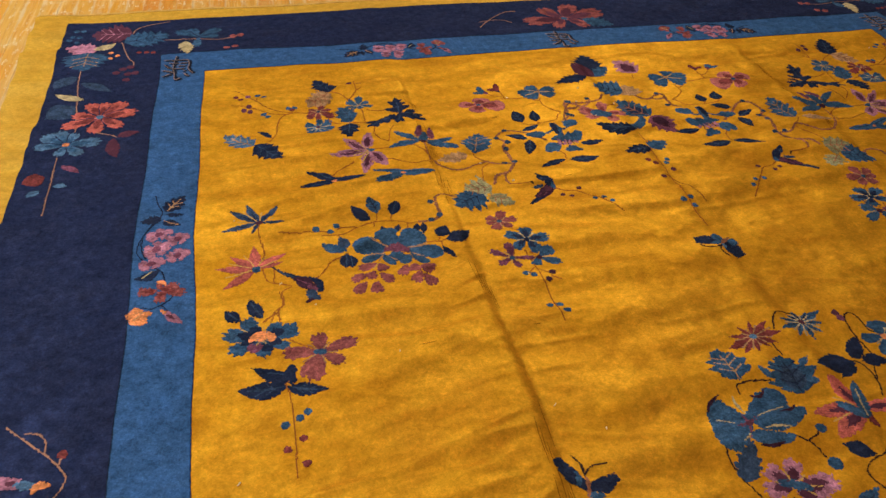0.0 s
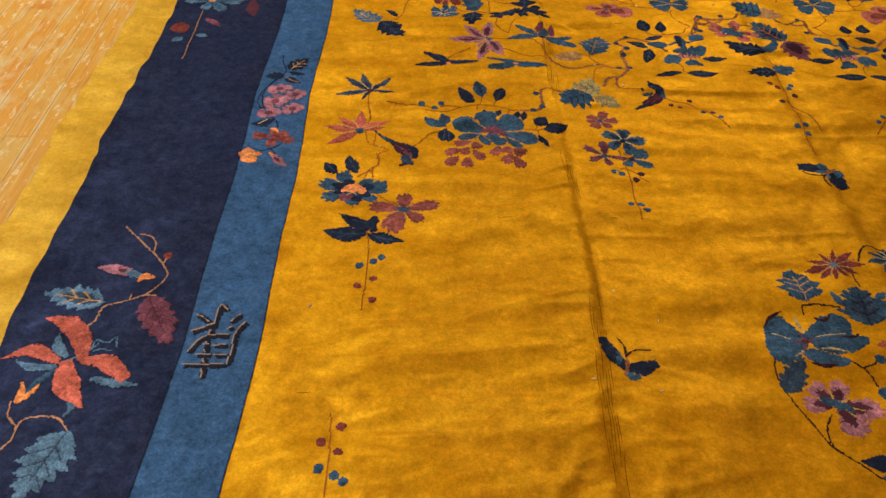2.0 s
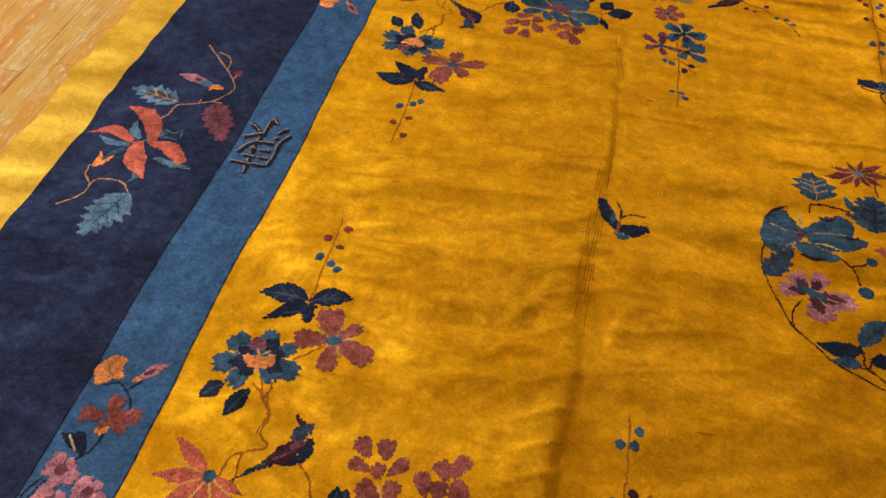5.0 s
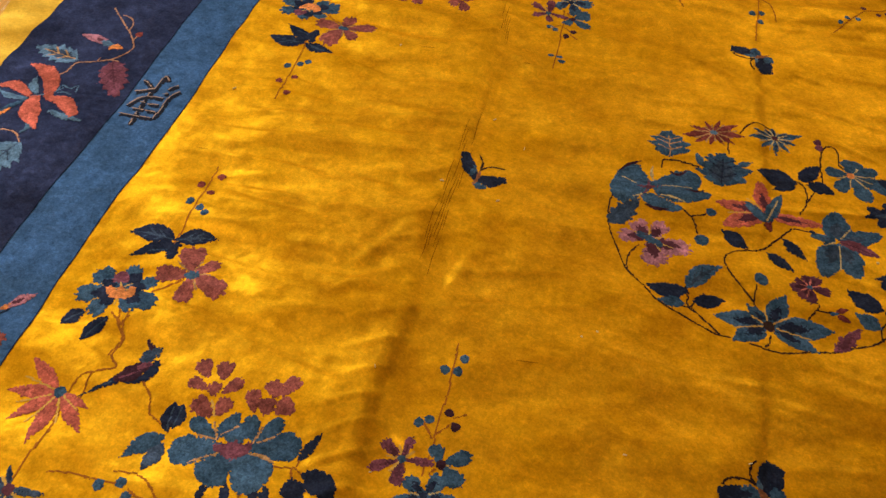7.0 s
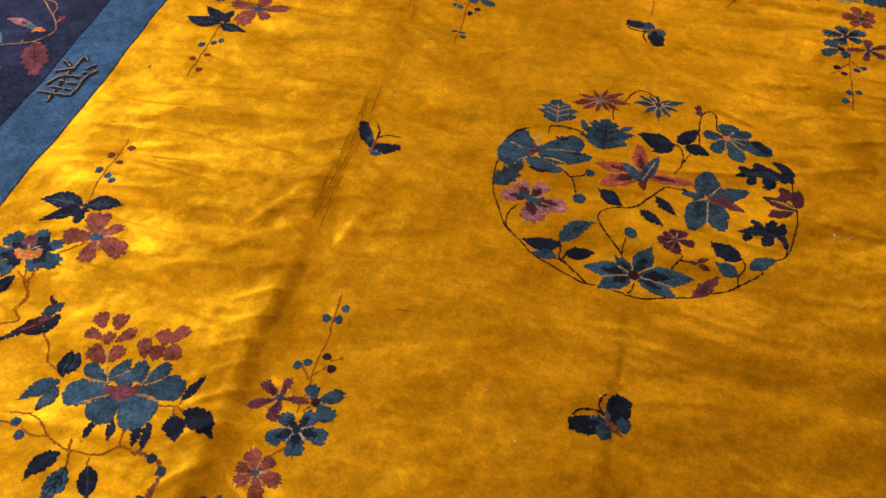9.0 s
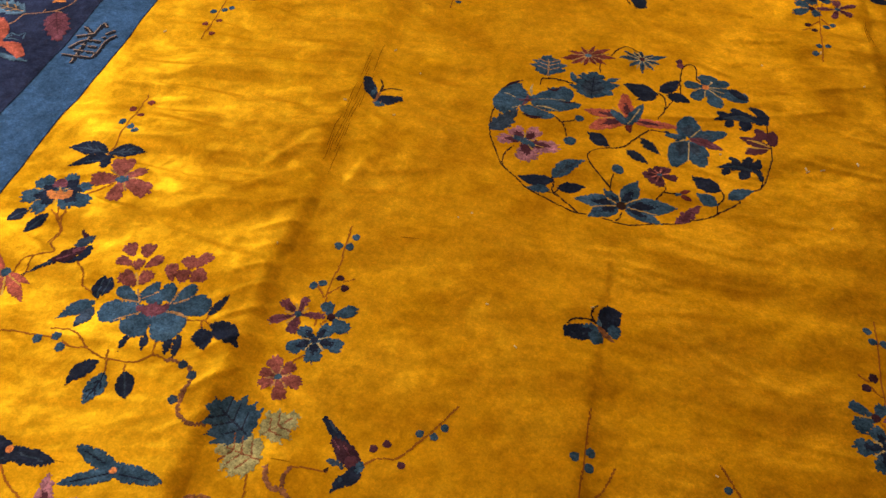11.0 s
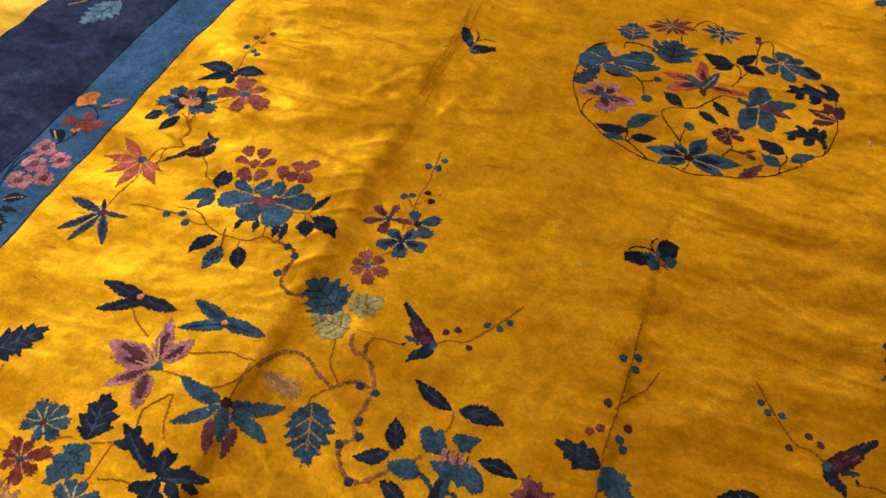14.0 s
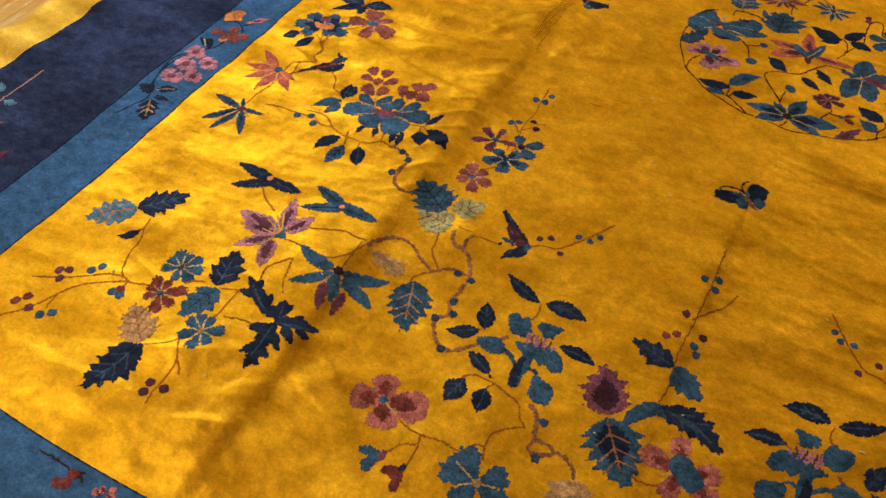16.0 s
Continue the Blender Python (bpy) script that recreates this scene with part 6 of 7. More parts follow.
    branch(T, DARK, 0.005, [(-0.103, -0.010), (-0.084, -0.003), (-0.077, 0.006)])
    branch(T, DARK, 0.005, [(0.098, -0.135), (0.102, -0.144), (0.086, -0.168)])
    branch(T, DARK, 0.005, [(0.101, -0.151), (0.129, -0.149)])
    leaf(T, 0.127, -0.147, 0.147, -0.137, 0.0050, RED, "s")
    leaf(T, 0.129, -0.152, 0.151, -0.159, 0.0050, RED, "s")
    leaf(T, 0.119, -0.152, 0.132, -0.148, 0.0030, BLUE, "s")


def left_navy_spray(T):
    branch(T, TWIGL, 0.004, [(-1.288, 0.237), (-1.268, 0.232), (-1.256, 0.216), (-1.256, 0.197)])
    branch(T, TWIGL, 0.005, [(-1.317, 0.253), (-1.283, 0.221), (-1.253, 0.193), (-1.229, 0.165), (-1.218, 0.144), (-1.224, 0.123), (-1.242, 0.099), (-1.274, 0.082), (-1.300, 0.070), (-1.303, 0.044), (-1.314, 0.028)])
    branch(T, TWIGL, 0.004, [(-1.263, 0.086), (-1.264, 0.099)])
    branch(T, TWIGL, 0.004, [(-1.233, 0.170), (-1.228, 0.187)])
    branch(T, TWIGL, 0.004, [(-1.242, 0.099), (-1.224, 0.098)])
    berry(T, -1.229, 0.190, 0.008, RED)
    leaf(T, -1.301, 0.080, -1.402, 0.097, 0.0260, SKY, "j", inner=SLATE, vein=TAN)
    leaf(T, -1.237, 0.096, -1.179, 0.002, 0.0300, ROSE, "j", vein=PLUM)
    woven("petal", [lobe(T, [(-1.336, 0.155), (-1.309, 0.153), (-1.281, 0.147)], [0.002, 0.012, 0.009])], LILAC, rug, "", 1.2, 0.0)
    woven("petal", [lobe(T, [(-1.300, 0.150), (-1.288, 0.149)], [0.004, 0.004])], PLUM, rug, "", 1.4, 0.0)
    woven("petal", [lobe(T, [(-1.288, 0.149), (-1.272, 0.142), (-1.258, 0.141)], [0.004, 0.009, 0.003])], SKY, rug, "", 1.2, 0.0)
    woven("petal", [lobe(T, [(-1.263, 0.127), (-1.253, 0.139), (-1.237, 0.136)], [0.004, 0.008, 0.003])], ORANGE, rug, "", 1.2, 0.0)
    woven("petal", [lobe(T, [(-1.351, 0.014), (-1.344, -0.009), (-1.324, -0.030)], [0.002, 0.01, 0.004])], SKY, rug, "", 1.0, 0.0)
    woven("petal", [lobe(T, [(-1.400, -0.036), (-1.369, -0.050), (-1.332, -0.049)], [0.001, 0.008, 0.004])], SKY, rug, "", 1.0, 0.0)
    woven("petal", [lobe(T, [(-1.277, -0.067), (-1.239, -0.075), (-1.202, -0.077)], [0.004, 0.009, 0.001])], SKY, rug, "", 1.0, 0.0)
    woven("petal", [lobe(T, [(-1.306, -0.090), (-1.286, -0.110), (-1.292, -0.135)], [0.004, 0.009, 0.001])], SKY, rug, "", 1.0, 0.0)
    woven("petal", [lobe(T, [(-1.298, -0.036), (-1.313, 0.007), (-1.345, 0.034), (-1.381, 0.043)], [0.007, 0.018, 0.015, 0.001], [0.006, 0.014, 0.018, 0.001])], CORAL, rug, "", 1.2, 0.0)
    woven("petal", [lobe(T, [(-1.333, -0.038), (-1.379, -0.017), (-1.420, -0.035)], [0.006, 0.015, 0.001], [0.006, 0.012, 0.001])], CORAL, rug, "", 1.2, 0.0)
    woven("petal", [lobe(T, [(-1.300, -0.034), (-1.260, -0.037), (-1.223, -0.067)], [0.006, 0.015, 0.008], [0.006, 0.018, 0.01])], CORAL, rug, "", 1.2, 0.0)
    woven("petal", [lobe(T, [(-1.323, -0.036), (-1.306, -0.078), (-1.272, -0.119)], [0.009, 0.019, 0.002], [0.01, 0.022, 0.002])], CORAL, rug, "", 1.2, 0.0)
    woven("stalk", [lobe(T, [(-1.331, -0.051), (-1.347, -0.075), (-1.364, -0.101)], [0.003, 0.007, 0.003])], BLUE, rug, "", 1.1, 0.0)
    branch(T, SKY, 0.007, [(-1.332, -0.040), (-1.313, -0.030), (-1.294, -0.015), (-1.286, -0.002)])
    branch(T, SKY, 0.005, [(-1.292, -0.011), (-1.290, 0.005), (-1.272, -0.000), (-1.262, 0.012), (-1.256, -0.008)])
    branch(T, SKY, 0.004, [(-1.288, -0.016), (-1.275, -0.012), (-1.262, -0.015)])
    woven("leaf", [lobe(T, [(-1.369, -0.115), (-1.365, -0.098), (-1.371, -0.077)], [0.003, 0.006, 0.001])], ORANGE, rug, "", 1.4, 0.0)
    woven("leaf", [lobe(T, [(-1.368, -0.114), (-1.354, -0.100), (-1.344, -0.079)], [0.003, 0.005, 0.001])], ORANGE, rug, "", 1.4, 0.0)
    branch(T, TWIGL, 0.005, [(-1.374, -0.112), (-1.369, -0.135), (-1.351, -0.154), (-1.354, -0.181), (-1.380, -0.208)])
    branch(T, TWIGL, 0.005, [(-1.351, -0.154), (-1.342, -0.137), (-1.303, -0.135), (-1.280, -0.154)])
    leaf(T, -1.278, -0.155, -1.310, -0.257, 0.0380, SKY, "j", vein=SLATE)


def corner_navy_spray(T):
    leaf(T, -1.247, 1.701, -1.359, 1.701, 0.067, PLUM, "j", vein=LILAC)
    branch(T, TWIGL, 0.0060, [(-1.246, 1.701), (-1.240, 1.725), (-1.206, 1.753), (-1.145, 1.774)])
    leaf(T, -1.264, 1.637, -1.146, 1.679, 0.057, BLUE, "j", vein=NAVY)
    leaf(T, -1.336, 1.591, -1.419, 1.621, 0.041, LILAC, "j")
    leaf(T, -1.344, 1.600, -1.287, 1.637, 0.017, CREAM, "s", bow=-0.09)
    leaf(T, -1.357, 1.583, -1.359, 1.475, 0.064, BLUE, "j", vein=TAN)
    berry(T, -1.406, 1.735, 0.008, BLUE)
    berry(T, -1.387, 1.733, 0.008, BLUE)
    berry(T, -1.412, 1.693, 0.008, BLUE)
    berry(T, -1.393, 1.690, 0.008, BLUE)
    berry(T, -1.418, 1.670, 0.008, BLUE)
    berry(T, -1.396, 1.656, 0.008, BLUE)
    berry(T, -1.296, 1.575, 0.007, ORANGE)
    berry(T, -1.293, 1.538, 0.007, ORANGE)
    berry(T, -1.276, 1.554, 0.007, ORANGE)
    berry(T, -1.220, 1.567, 0.007, RED)
    berry(T, -1.200, 1.565, 0.007, RED)
    berry(T, -1.182, 1.562, 0.007, RED)
    flower(T, -1.057, 1.647, [(140, 0.083), (43, 0.078), (5, 0.054), (-100, 0.058), (111, 0.068)], .55, BLUE, None, None, seam=BORDER_NAVY)
    leaf(T, -1.098, 1.626, -1.087, 1.541, 0.022, CREAM, "j")
    branch(T, TWIGL, 0.0050, [(-1.272, 1.638), (-1.248, 1.542), (-1.230, 1.504), (-1.228, 1.476)])
    branch(T, TWIGL, 0.0050, [(-1.248, 1.635), (-1.139, 1.639), (-1.068, 1.637), (-0.995, 1.627), (-0.938, 1.643)])
    berry(T, -0.980, 1.567, 0.010, PINKRED)
    berry(T, -0.956, 1.575, 0.010, PINKRED)
    berry(T, -0.938, 1.643, 0.010, PINKRED)
    berry(T, -0.960, 1.638, 0.010, PINKRED)
    berry(T, -1.270, 1.448, 0.010, PLUM)
    berry(T, -1.254, 1.466, 0.010, PLUM)
    berry(T, -1.236, 1.477, 0.010, PLUM)
    berry(T, -1.240, 1.437, 0.010, PLUM)
    berry(T, -1.221, 1.441, 0.010, PLUM)
    berry(T, -1.241, 1.404, 0.010, PLUM)
    branch(T, TWIGL, 0.0050, [(-1.365, 1.489), (-1.359, 1.390), (-1.348, 1.282), (-1.334, 1.141)])
    leaf(T, -1.366, 1.439, -1.414, 1.367, 0.025, SLATE, "s", bow=-0.10)
    leaf(T, -1.353, 1.395, -1.270, 1.336, 0.016, SLATE, "s", bow=0.03)
    leaf(T, -1.334, 1.306, -1.411, 1.348, 0.014, CREAM, "s", bow=0.06)
    leaf(T, -1.350, 1.267, -1.416, 1.224, 0.039, SLATE, "s")
    flower(T, -1.286, 1.209, [(-153, 0.089), (166, 0.066), (113, 0.076), (83, 0.071), (53, 0.088), (10, 0.084), (-44, 0.074), (-94, 0.078)], .55, CORAL, RED, SKY, seam=BORDER_NAVY)
    flower(T, -1.348, 1.087, [(-178, 0.066), (139, 0.072), (109, 0.065), (69, 0.051), (4, 0.074), (-52, 0.061), (-104, 0.049)], .6, SKY, BLUE, ORANGE, seam=BORDER_NAVY)
    leaf(T, -1.243, 1.098, -1.228, 1.011, 0.016, PLUM, "s", bow=-0.07)
    leaf(T, -1.234, 1.101, -1.185, 1.120, 0.015, PLUM, "s", bow=0.10)
    branch(T, TWIGL, 0.0050, [(-1.291, 1.134), (-1.251, 1.114), (-1.238, 1.104)])
    branch(T, TWIGL, 0.0050, [(-1.359, 1.032), (-1.358, 0.985), (-1.357, 0.897), (-1.357, 0.811)])
    leaf(T, -1.373, 0.956, -1.418, 0.937, 0.025, RED, "s")
    leaf(T, -1.347, 0.995, -1.300, 0.962, 0.009, ROSE, "s", bow=0.04)
    leaf(T, -1.373, 0.900, -1.400, 0.879, 0.011, SKY, "s", bow=-0.11)
    leaf(T, -1.351, 0.917, -1.320, 0.910, 0.009, SKY, "s", bow=0.11)


def top_navy_spray(T):
    flower(T, 0.073, 1.629, [(-174, 0.134), (122, 0.101), (64, 0.121), (17, 0.143), (-42, 0.085), (-127, 0.075)], .6, CORAL, RED, BLUE, seam=BORDER_NAVY)
    leaf(T, 0.129, 1.612, 0.218, 1.569, 0.035, BLUE, "j")
    branch(T, TWIGL, 0.0060, [(-0.214, 1.593), (-0.158, 1.664), (-0.109, 1.703), (-0.066, 1.707)])
    branch(T, TWIGL, 0.0060, [(-0.206, 1.635), (-0.144, 1.645), (-0.107, 1.613)])


def blue_spray(T):
    branch(T, NAVY, 0.006, [(-1.118, -0.484), (-1.104, -0.493), (-1.091, -0.505), (-1.081, -0.528)])
    branch(T, NAVY, 0.005, [(-1.104, -0.493), (-1.091, -0.474)])
    branch(T, NAVY, 0.006, [(-1.102, -0.558), (-1.103, -0.571), (-1.110, -0.590), (-1.125, -0.602)])
    branch(T, NAVY, 0.006, [(-1.141, -0.634), (-1.150, -0.667), (-1.148, -0.708), (-1.135, -0.740), (-1.120, -0.766)])
    flower(T, -1.132, -0.480, [(-168, 0.025), (150, 0.033), (110, 0.037), (45, 0.017)], 0.95, ORANGE, None, None, seam=TAN, style="r")
    stitch([T(*q) for q in [(-1.138, -0.492), (-1.119, -0.483)]], rug, NAVY, "vein_line", 1.7)
    woven("petal", [lobe(T, [(-1.097, -0.474), (-1.083, -0.455), (-1.064, -0.439)], [0.003, 0.01, 0.001])], LILAC, rug, "", 1.2, 0.0)
    woven("petal", [lobe(T, [(-1.093, -0.464), (-1.087, -0.459), (-1.079, -0.451)], [0.002, 0.004, 0.001])], PLUM, rug, "", 1.4, 0.0)
    woven("petal", [lobe(T, [(-1.103, -0.479), (-1.099, -0.473), (-1.095, -0.465)], [0.002, 0.005, 0.002])], ORANGE, rug, "", 1.2, 0.0)
    flower(T, -1.110, -0.536, [(-177, 0.038, 0.8), (-85, 0.025, 0.7), (84, 0.034, 0.8), (15, 0.048, 0.6), (-19, 0.036, 0.7)], 0.75, PINKRED, RED, None, fray=0.5, seam=RED)
    woven("petal", [lobe(T, [(-1.115, -0.558), (-1.105, -0.557), (-1.098, -0.548)], [0.003, 0.005, 0.002])], ORANGE, rug, "", 1.7, 0.0)
    woven("leaf", [lobe(T, [(-1.112, -0.592), (-1.132, -0.576), (-1.157, -0.573)], [0.003, 0.014, 0.001])], NAVY, rug, "", 1.2, 0.0)
    stitch([T(*q) for q in [(-1.126, -0.589), (-1.143, -0.572)]], rug, CREAM, "vein_line", 1.6)
    flower(T, -1.129, -0.617, [(49, 0.022), (132, 0.027), (-170, 0.025), (-86, 0.023), (-20, 0.028)], 0.95, LILAC, None, ROSE, seam=PINK, style="r", fray=0.5, core=0.24)
    flower(T, -1.121, -0.659, [(49, 0.022), (133, 0.028), (-170, 0.026), (-86, 0.023), (-20, 0.028)], 0.95, LILAC, None, ROSE, seam=PINK, style="r", fray=0.5, core=0.24)
    flower(T, -1.081, -0.636, [(49, 0.020), (132, 0.025), (-170, 0.023), (-87, 0.021), (-20, 0.026)], 0.95, LILAC, None, ROSE, seam=PINK, style="r", fray=0.5, core=0.24)
    flower(T, -1.119, -0.705, [(49, 0.023), (134, 0.028), (-170, 0.026), (-86, 0.023), (-19, 0.029)], 0.95, LILAC, None, ROSE, seam=PINK, style="r", fray=0.5, core=0.24)
    flower(T, -1.082, -0.684, [(49, 0.020), (133, 0.024), (-170, 0.023), (-87, 0.020), (-19, 0.025)], 0.95, LILAC, None, ROSE, seam=PINK, style="r", fray=0.5, core=0.24)
    branch(T, NAVY, 0.0050, [(-1.146, -0.632), (-1.156, -0.649), (-1.158, -0.672), (-1.138, -0.738), (-1.117, -0.777), (-1.127, -0.812), (-1.134, -0.847)])
    leaf(T, -1.117, -0.761, -1.157, -0.756, 0.015, NAVY, "j")
    leaf(T, -1.115, -0.757, -1.076, -0.734, 0.011, NAVY, "s", vein=TAN, bow=0.07)
    leaf(T, -1.109, -0.774, -1.072, -0.769, 0.007, NAVY, "s", bow=0.06)
    leaf(T, -1.108, -0.781, -1.075, -0.837, 0.022, NAVY, "j", vein=TAN)


def near_border_twig(T):
    branch(T, DARK, 0.0050, [(-0.724, -1.432), (-0.701, -1.430), (-0.665, -1.432), (-0.647, -1.426)])
    berry(T, -0.669, -1.454, 0.008, RED)
    berry(T, -0.658, -1.450, 0.008, RED)
    berry(T, -0.659, -1.436, 0.008, RED)
    flower(T, -0.604, -1.434, [(-155, 0.017), (153, 0.011), (51, 0.014), (-7, 0.016)], .8, PINK, PLUM, None)
    leaf(T, -0.665, -1.432, -0.640, -1.438, 0.004, DARK, "s", bow=0.06)


def side_bird(T):
    one_mesh("bird_motif", [
        (lobe(T, [(-0.917, -0.578), (-0.895, -0.560), (-0.865, -0.539)], [0.0012, 0.004, 0.007]), NAVY),
        (lobe(T, [(-0.904, -0.568), (-0.892, -0.557), (-0.878, -0.548)], [0.0008, 0.0016, 0.0008]), SLATE),
        (lobe(T, [(-0.862, -0.544), (-0.839, -0.532), (-0.833, -0.513), (-0.836, -0.499)], [0.003, 0.006, 0.008, 0.005]), NAVY),
        (lobe(T, [(-0.878, -0.545), (-0.862, -0.531), (-0.847, -0.509)], [0.004, 0.015, 0.01]), AUBERGINE),
        (lobe(T, [(-0.853, -0.508), (-0.850, -0.489), (-0.849, -0.481)], [0.009, 0.011, 0.008]), SLATE),
        (lobe(T, [(-0.845, -0.491), (-0.842, -0.484), (-0.838, -0.477)], [0.009, 0.007, 0.002]), SLATE),
        (lobe(T, [(-0.865, -0.471), (-0.857, -0.478), (-0.850, -0.482)], [0.002, 0.004, 0.004]), AUBERGINE),
        (lobe(T, [(-0.856, -0.519), (-0.847, -0.512), (-0.840, -0.505)], [0.003, 0.007, 0.003]), ROSE),
        (lobe(T, [(-0.872, -0.540), (-0.860, -0.531), (-0.849, -0.522)], [0.0007, 0.0012, 0.0007]), ROSE),
    ], "plain dark plum and blue perching shape woven in the pile")


def centre_bird(T):
    one_mesh("bird_motif", [
        (lobe(T, [(-0.363, -0.710), (-0.336, -0.734), (-0.319, -0.751)], [0.004, 0.008, 0.009]), NAVY),
        (lobe(T, [(-0.352, -0.716), (-0.338, -0.729)], [0.001, 0.001]), SLATE),
        (lobe(T, [(-0.341, -0.740), (-0.315, -0.758), (-0.296, -0.777)], [0.006, 0.015, 0.011]), AUBERGINE),
        (lobe(T, [(-0.338, -0.773), (-0.324, -0.776), (-0.312, -0.780)], [0.003, 0.006, 0.003]), SLATE),
        (lobe(T, [(-0.295, -0.771), (-0.298, -0.790), (-0.312, -0.802), (-0.321, -0.817)], [0.009, 0.011, 0.009, 0.001]), NAVY),
        (lobe(T, [(-0.293, -0.784), (-0.291, -0.775), (-0.291, -0.765)], [0.003, 0.007, 0.002]), BLUE),
        (lobe(T, [(-0.315, -0.800), (-0.310, -0.796)], [0.003, 0.003]), SLATE),
        (lobe(T, [(-0.307, -0.778), (-0.306, -0.767), (-0.297, -0.772)], [0.004, 0.009, 0.004]), PLUM),
        (lobe(T, [(-0.337, -0.743), (-0.326, -0.754)], [0.001, 0.001]), ROSE),
        (lobe(T, [(-0.322, -0.747), (-0.312, -0.757)], [0.001, 0.001]), ROSE),
        (lobe(T, [(-0.337, -0.791), (-0.332, -0.784)], [0.002, 0.002]), DARK),
    ], "plain dark blue and plum winged shape woven in the pile")


def spread_wings(T):
    one_mesh("butterfly_motif", [
        (lobe(T, [(0.009, -0.483), (-0.021, -0.489), (-0.045, -0.491)], [0.006, 0.016, 0.01]), NAVY),
        (lobe(T, [(0.014, -0.476), (0.023, -0.451), (0.031, -0.430)], [0.008, 0.02, 0.013]), NAVY),
        (lobe(T, [(0.010, -0.481), (0.004, -0.496), (0.000, -0.503)], [0.008, 0.014, 0.006]), BLUE),
        (lobe(T, [(0.022, -0.476), (0.034, -0.473), (0.043, -0.468)], [0.006, 0.014, 0.004]), BLUE),
        (lobe(T, [(0.007, -0.455), (0.008, -0.466), (0.011, -0.474)], [0.002, 0.005, 0.002]), SKY),
        (lobe(T, [(-0.018, -0.477), (-0.002, -0.475), (0.009, -0.478)], [0.003, 0.006, 0.003]), BLUE),
        (lobe(T, [(0.006, -0.471), (0.018, -0.481), (0.034, -0.493)], [0.004, 0.005, 0.001]), BROWN),
        (lobe(T, [(0.003, -0.467), (-0.011, -0.463), (-0.031, -0.467), (-0.040, -0.476)], [0.0014, 0.0016, 0.0014]), DARK),
        (lobe(T, [(0.003, -0.465), (-0.005, -0.456), (-0.003, -0.441), (0.003, -0.433)], [0.0014, 0.0016, 0.0014]), DARK),
        (lobe(T, [(-0.032, -0.492), (-0.030, -0.491)], [0.002, 0.002]), SLATE),
        (lobe(T, [(-0.015, -0.490), (-0.012, -0.489)], [0.002, 0.002]), SLATE),
        (lobe(T, [(0.022, -0.460), (0.024, -0.460)], [0.002, 0.002]), SLATE),
    ], "plain dark navy and blue winged shape woven in the pile")


def far_crest(T):
    leaf(T, 0.018, 1.245, 0.036, 1.366, 0.045, NAVY, "j")
    leaf(T, 0.010, 1.232, 0.076, 1.279, 0.024, BLUE, "j")
    leaf(T, -0.006, 1.227, -0.103, 1.198, 0.027, NAVY, "j")
    leaf(T, 0.007, 1.225, -0.020, 1.307, 0.0300, PLUM, "u", bow=-0.03)
    leaf(T, 0.156, 1.238, 0.108, 1.307, 0.040, LILAC, "j", inner=PLUM)
    leaf(T, 0.068, 1.136, -0.004, 1.170, 0.045, BLUE, "j", vein=NAVY)
    branch(T, BROWN, 0.0080, [(-0.003, 1.115), (-0.025, 1.084), (-0.073, 1.076), (-0.112, 1.076), (-0.137, 1.038), (-0.145, 1.004)])
    branch(T, TWIG, 0.0040, [(0.131, 1.221), (0.122, 1.195)])
    berry(T, -0.115, 1.088, 0.007, SLATE)
    berry(T, -0.055, 1.094, 0.007, SLATE)
    berry(T, -0.128, 1.036, 0.007, SLATE)


# ---- the rug: its drawing, laid out in the four quarters ----
def near_left(x, y):
    return (x, y)


def near_right(x, y):
    return (-0.965 * x + 0.017 * y + 0.032, -0.056 * x + 0.960 * y - 0.042)


def far_left(x, y):
    return (1.025 * x + 0.029 * y + 0.053, -0.028 * x - 1.025 * y - 0.062)


def far_right(x, y):
    return (-1.085 * x - 0.070 * y - 0.066, -0.060 * x - 1.059 * y - 0.085)


def far_head(x, y):
    return (-x + 0.022, -y - 0.016)


def far_twig(x, y):
    return (0.93 * x - 0.07 * y - 0.044, -0.20 * x - 1.15 * y - 0.170)


for place in (near_left, near_right, far_left, far_right):
    side_spray(place)
    corner_spray(place)
centre_head(near_left)
centre_twig(near_left)
centre_head(far_head)
centre_twig(far_twig)
far_crest(near_left)
medallion(near_left)

for place in (near_left, near_right, far_left, far_right):
    side_bird(place)
    centre_bird(place)
spread_wings(near_left)

spread_wings(lambda x, y: (x, -y))
folded_wings(near_left)


# the borders
def turned(k):
    """Lays a spray drawn for the left border into the far or near one."""
    return lambda x, y: (y * 0.78, k * (1.4805 - (x + 1.111) * 0.98))


def border_far_right(x, y):
    return (-x, -y)


near_border_twig(near_left)
left_navy_spray(near_left)
left_navy_spray(lambda x, y: (-x, y))
for place in (lambda x, y: (x, y), lambda x, y: (x, -y - 0.01), lambda x, y: (-x, y), lambda x, y: (-x, -y - 0.01)):
    corner_navy_spray(place)
SWAP.update({CORAL: PINKRED, RED: PLUM})
top_navy_spray(near_left)
top_navy_spray(lambda x, y: (x, -y))
SWAP.clear()
for place in (near_left, lambda x, y: (x, -y), lambda x, y: (-x, y), border_far_right, lambda x, y: (-y * 0.78, -1.4705 + (x + 1.111))):
    blue_spray(place)
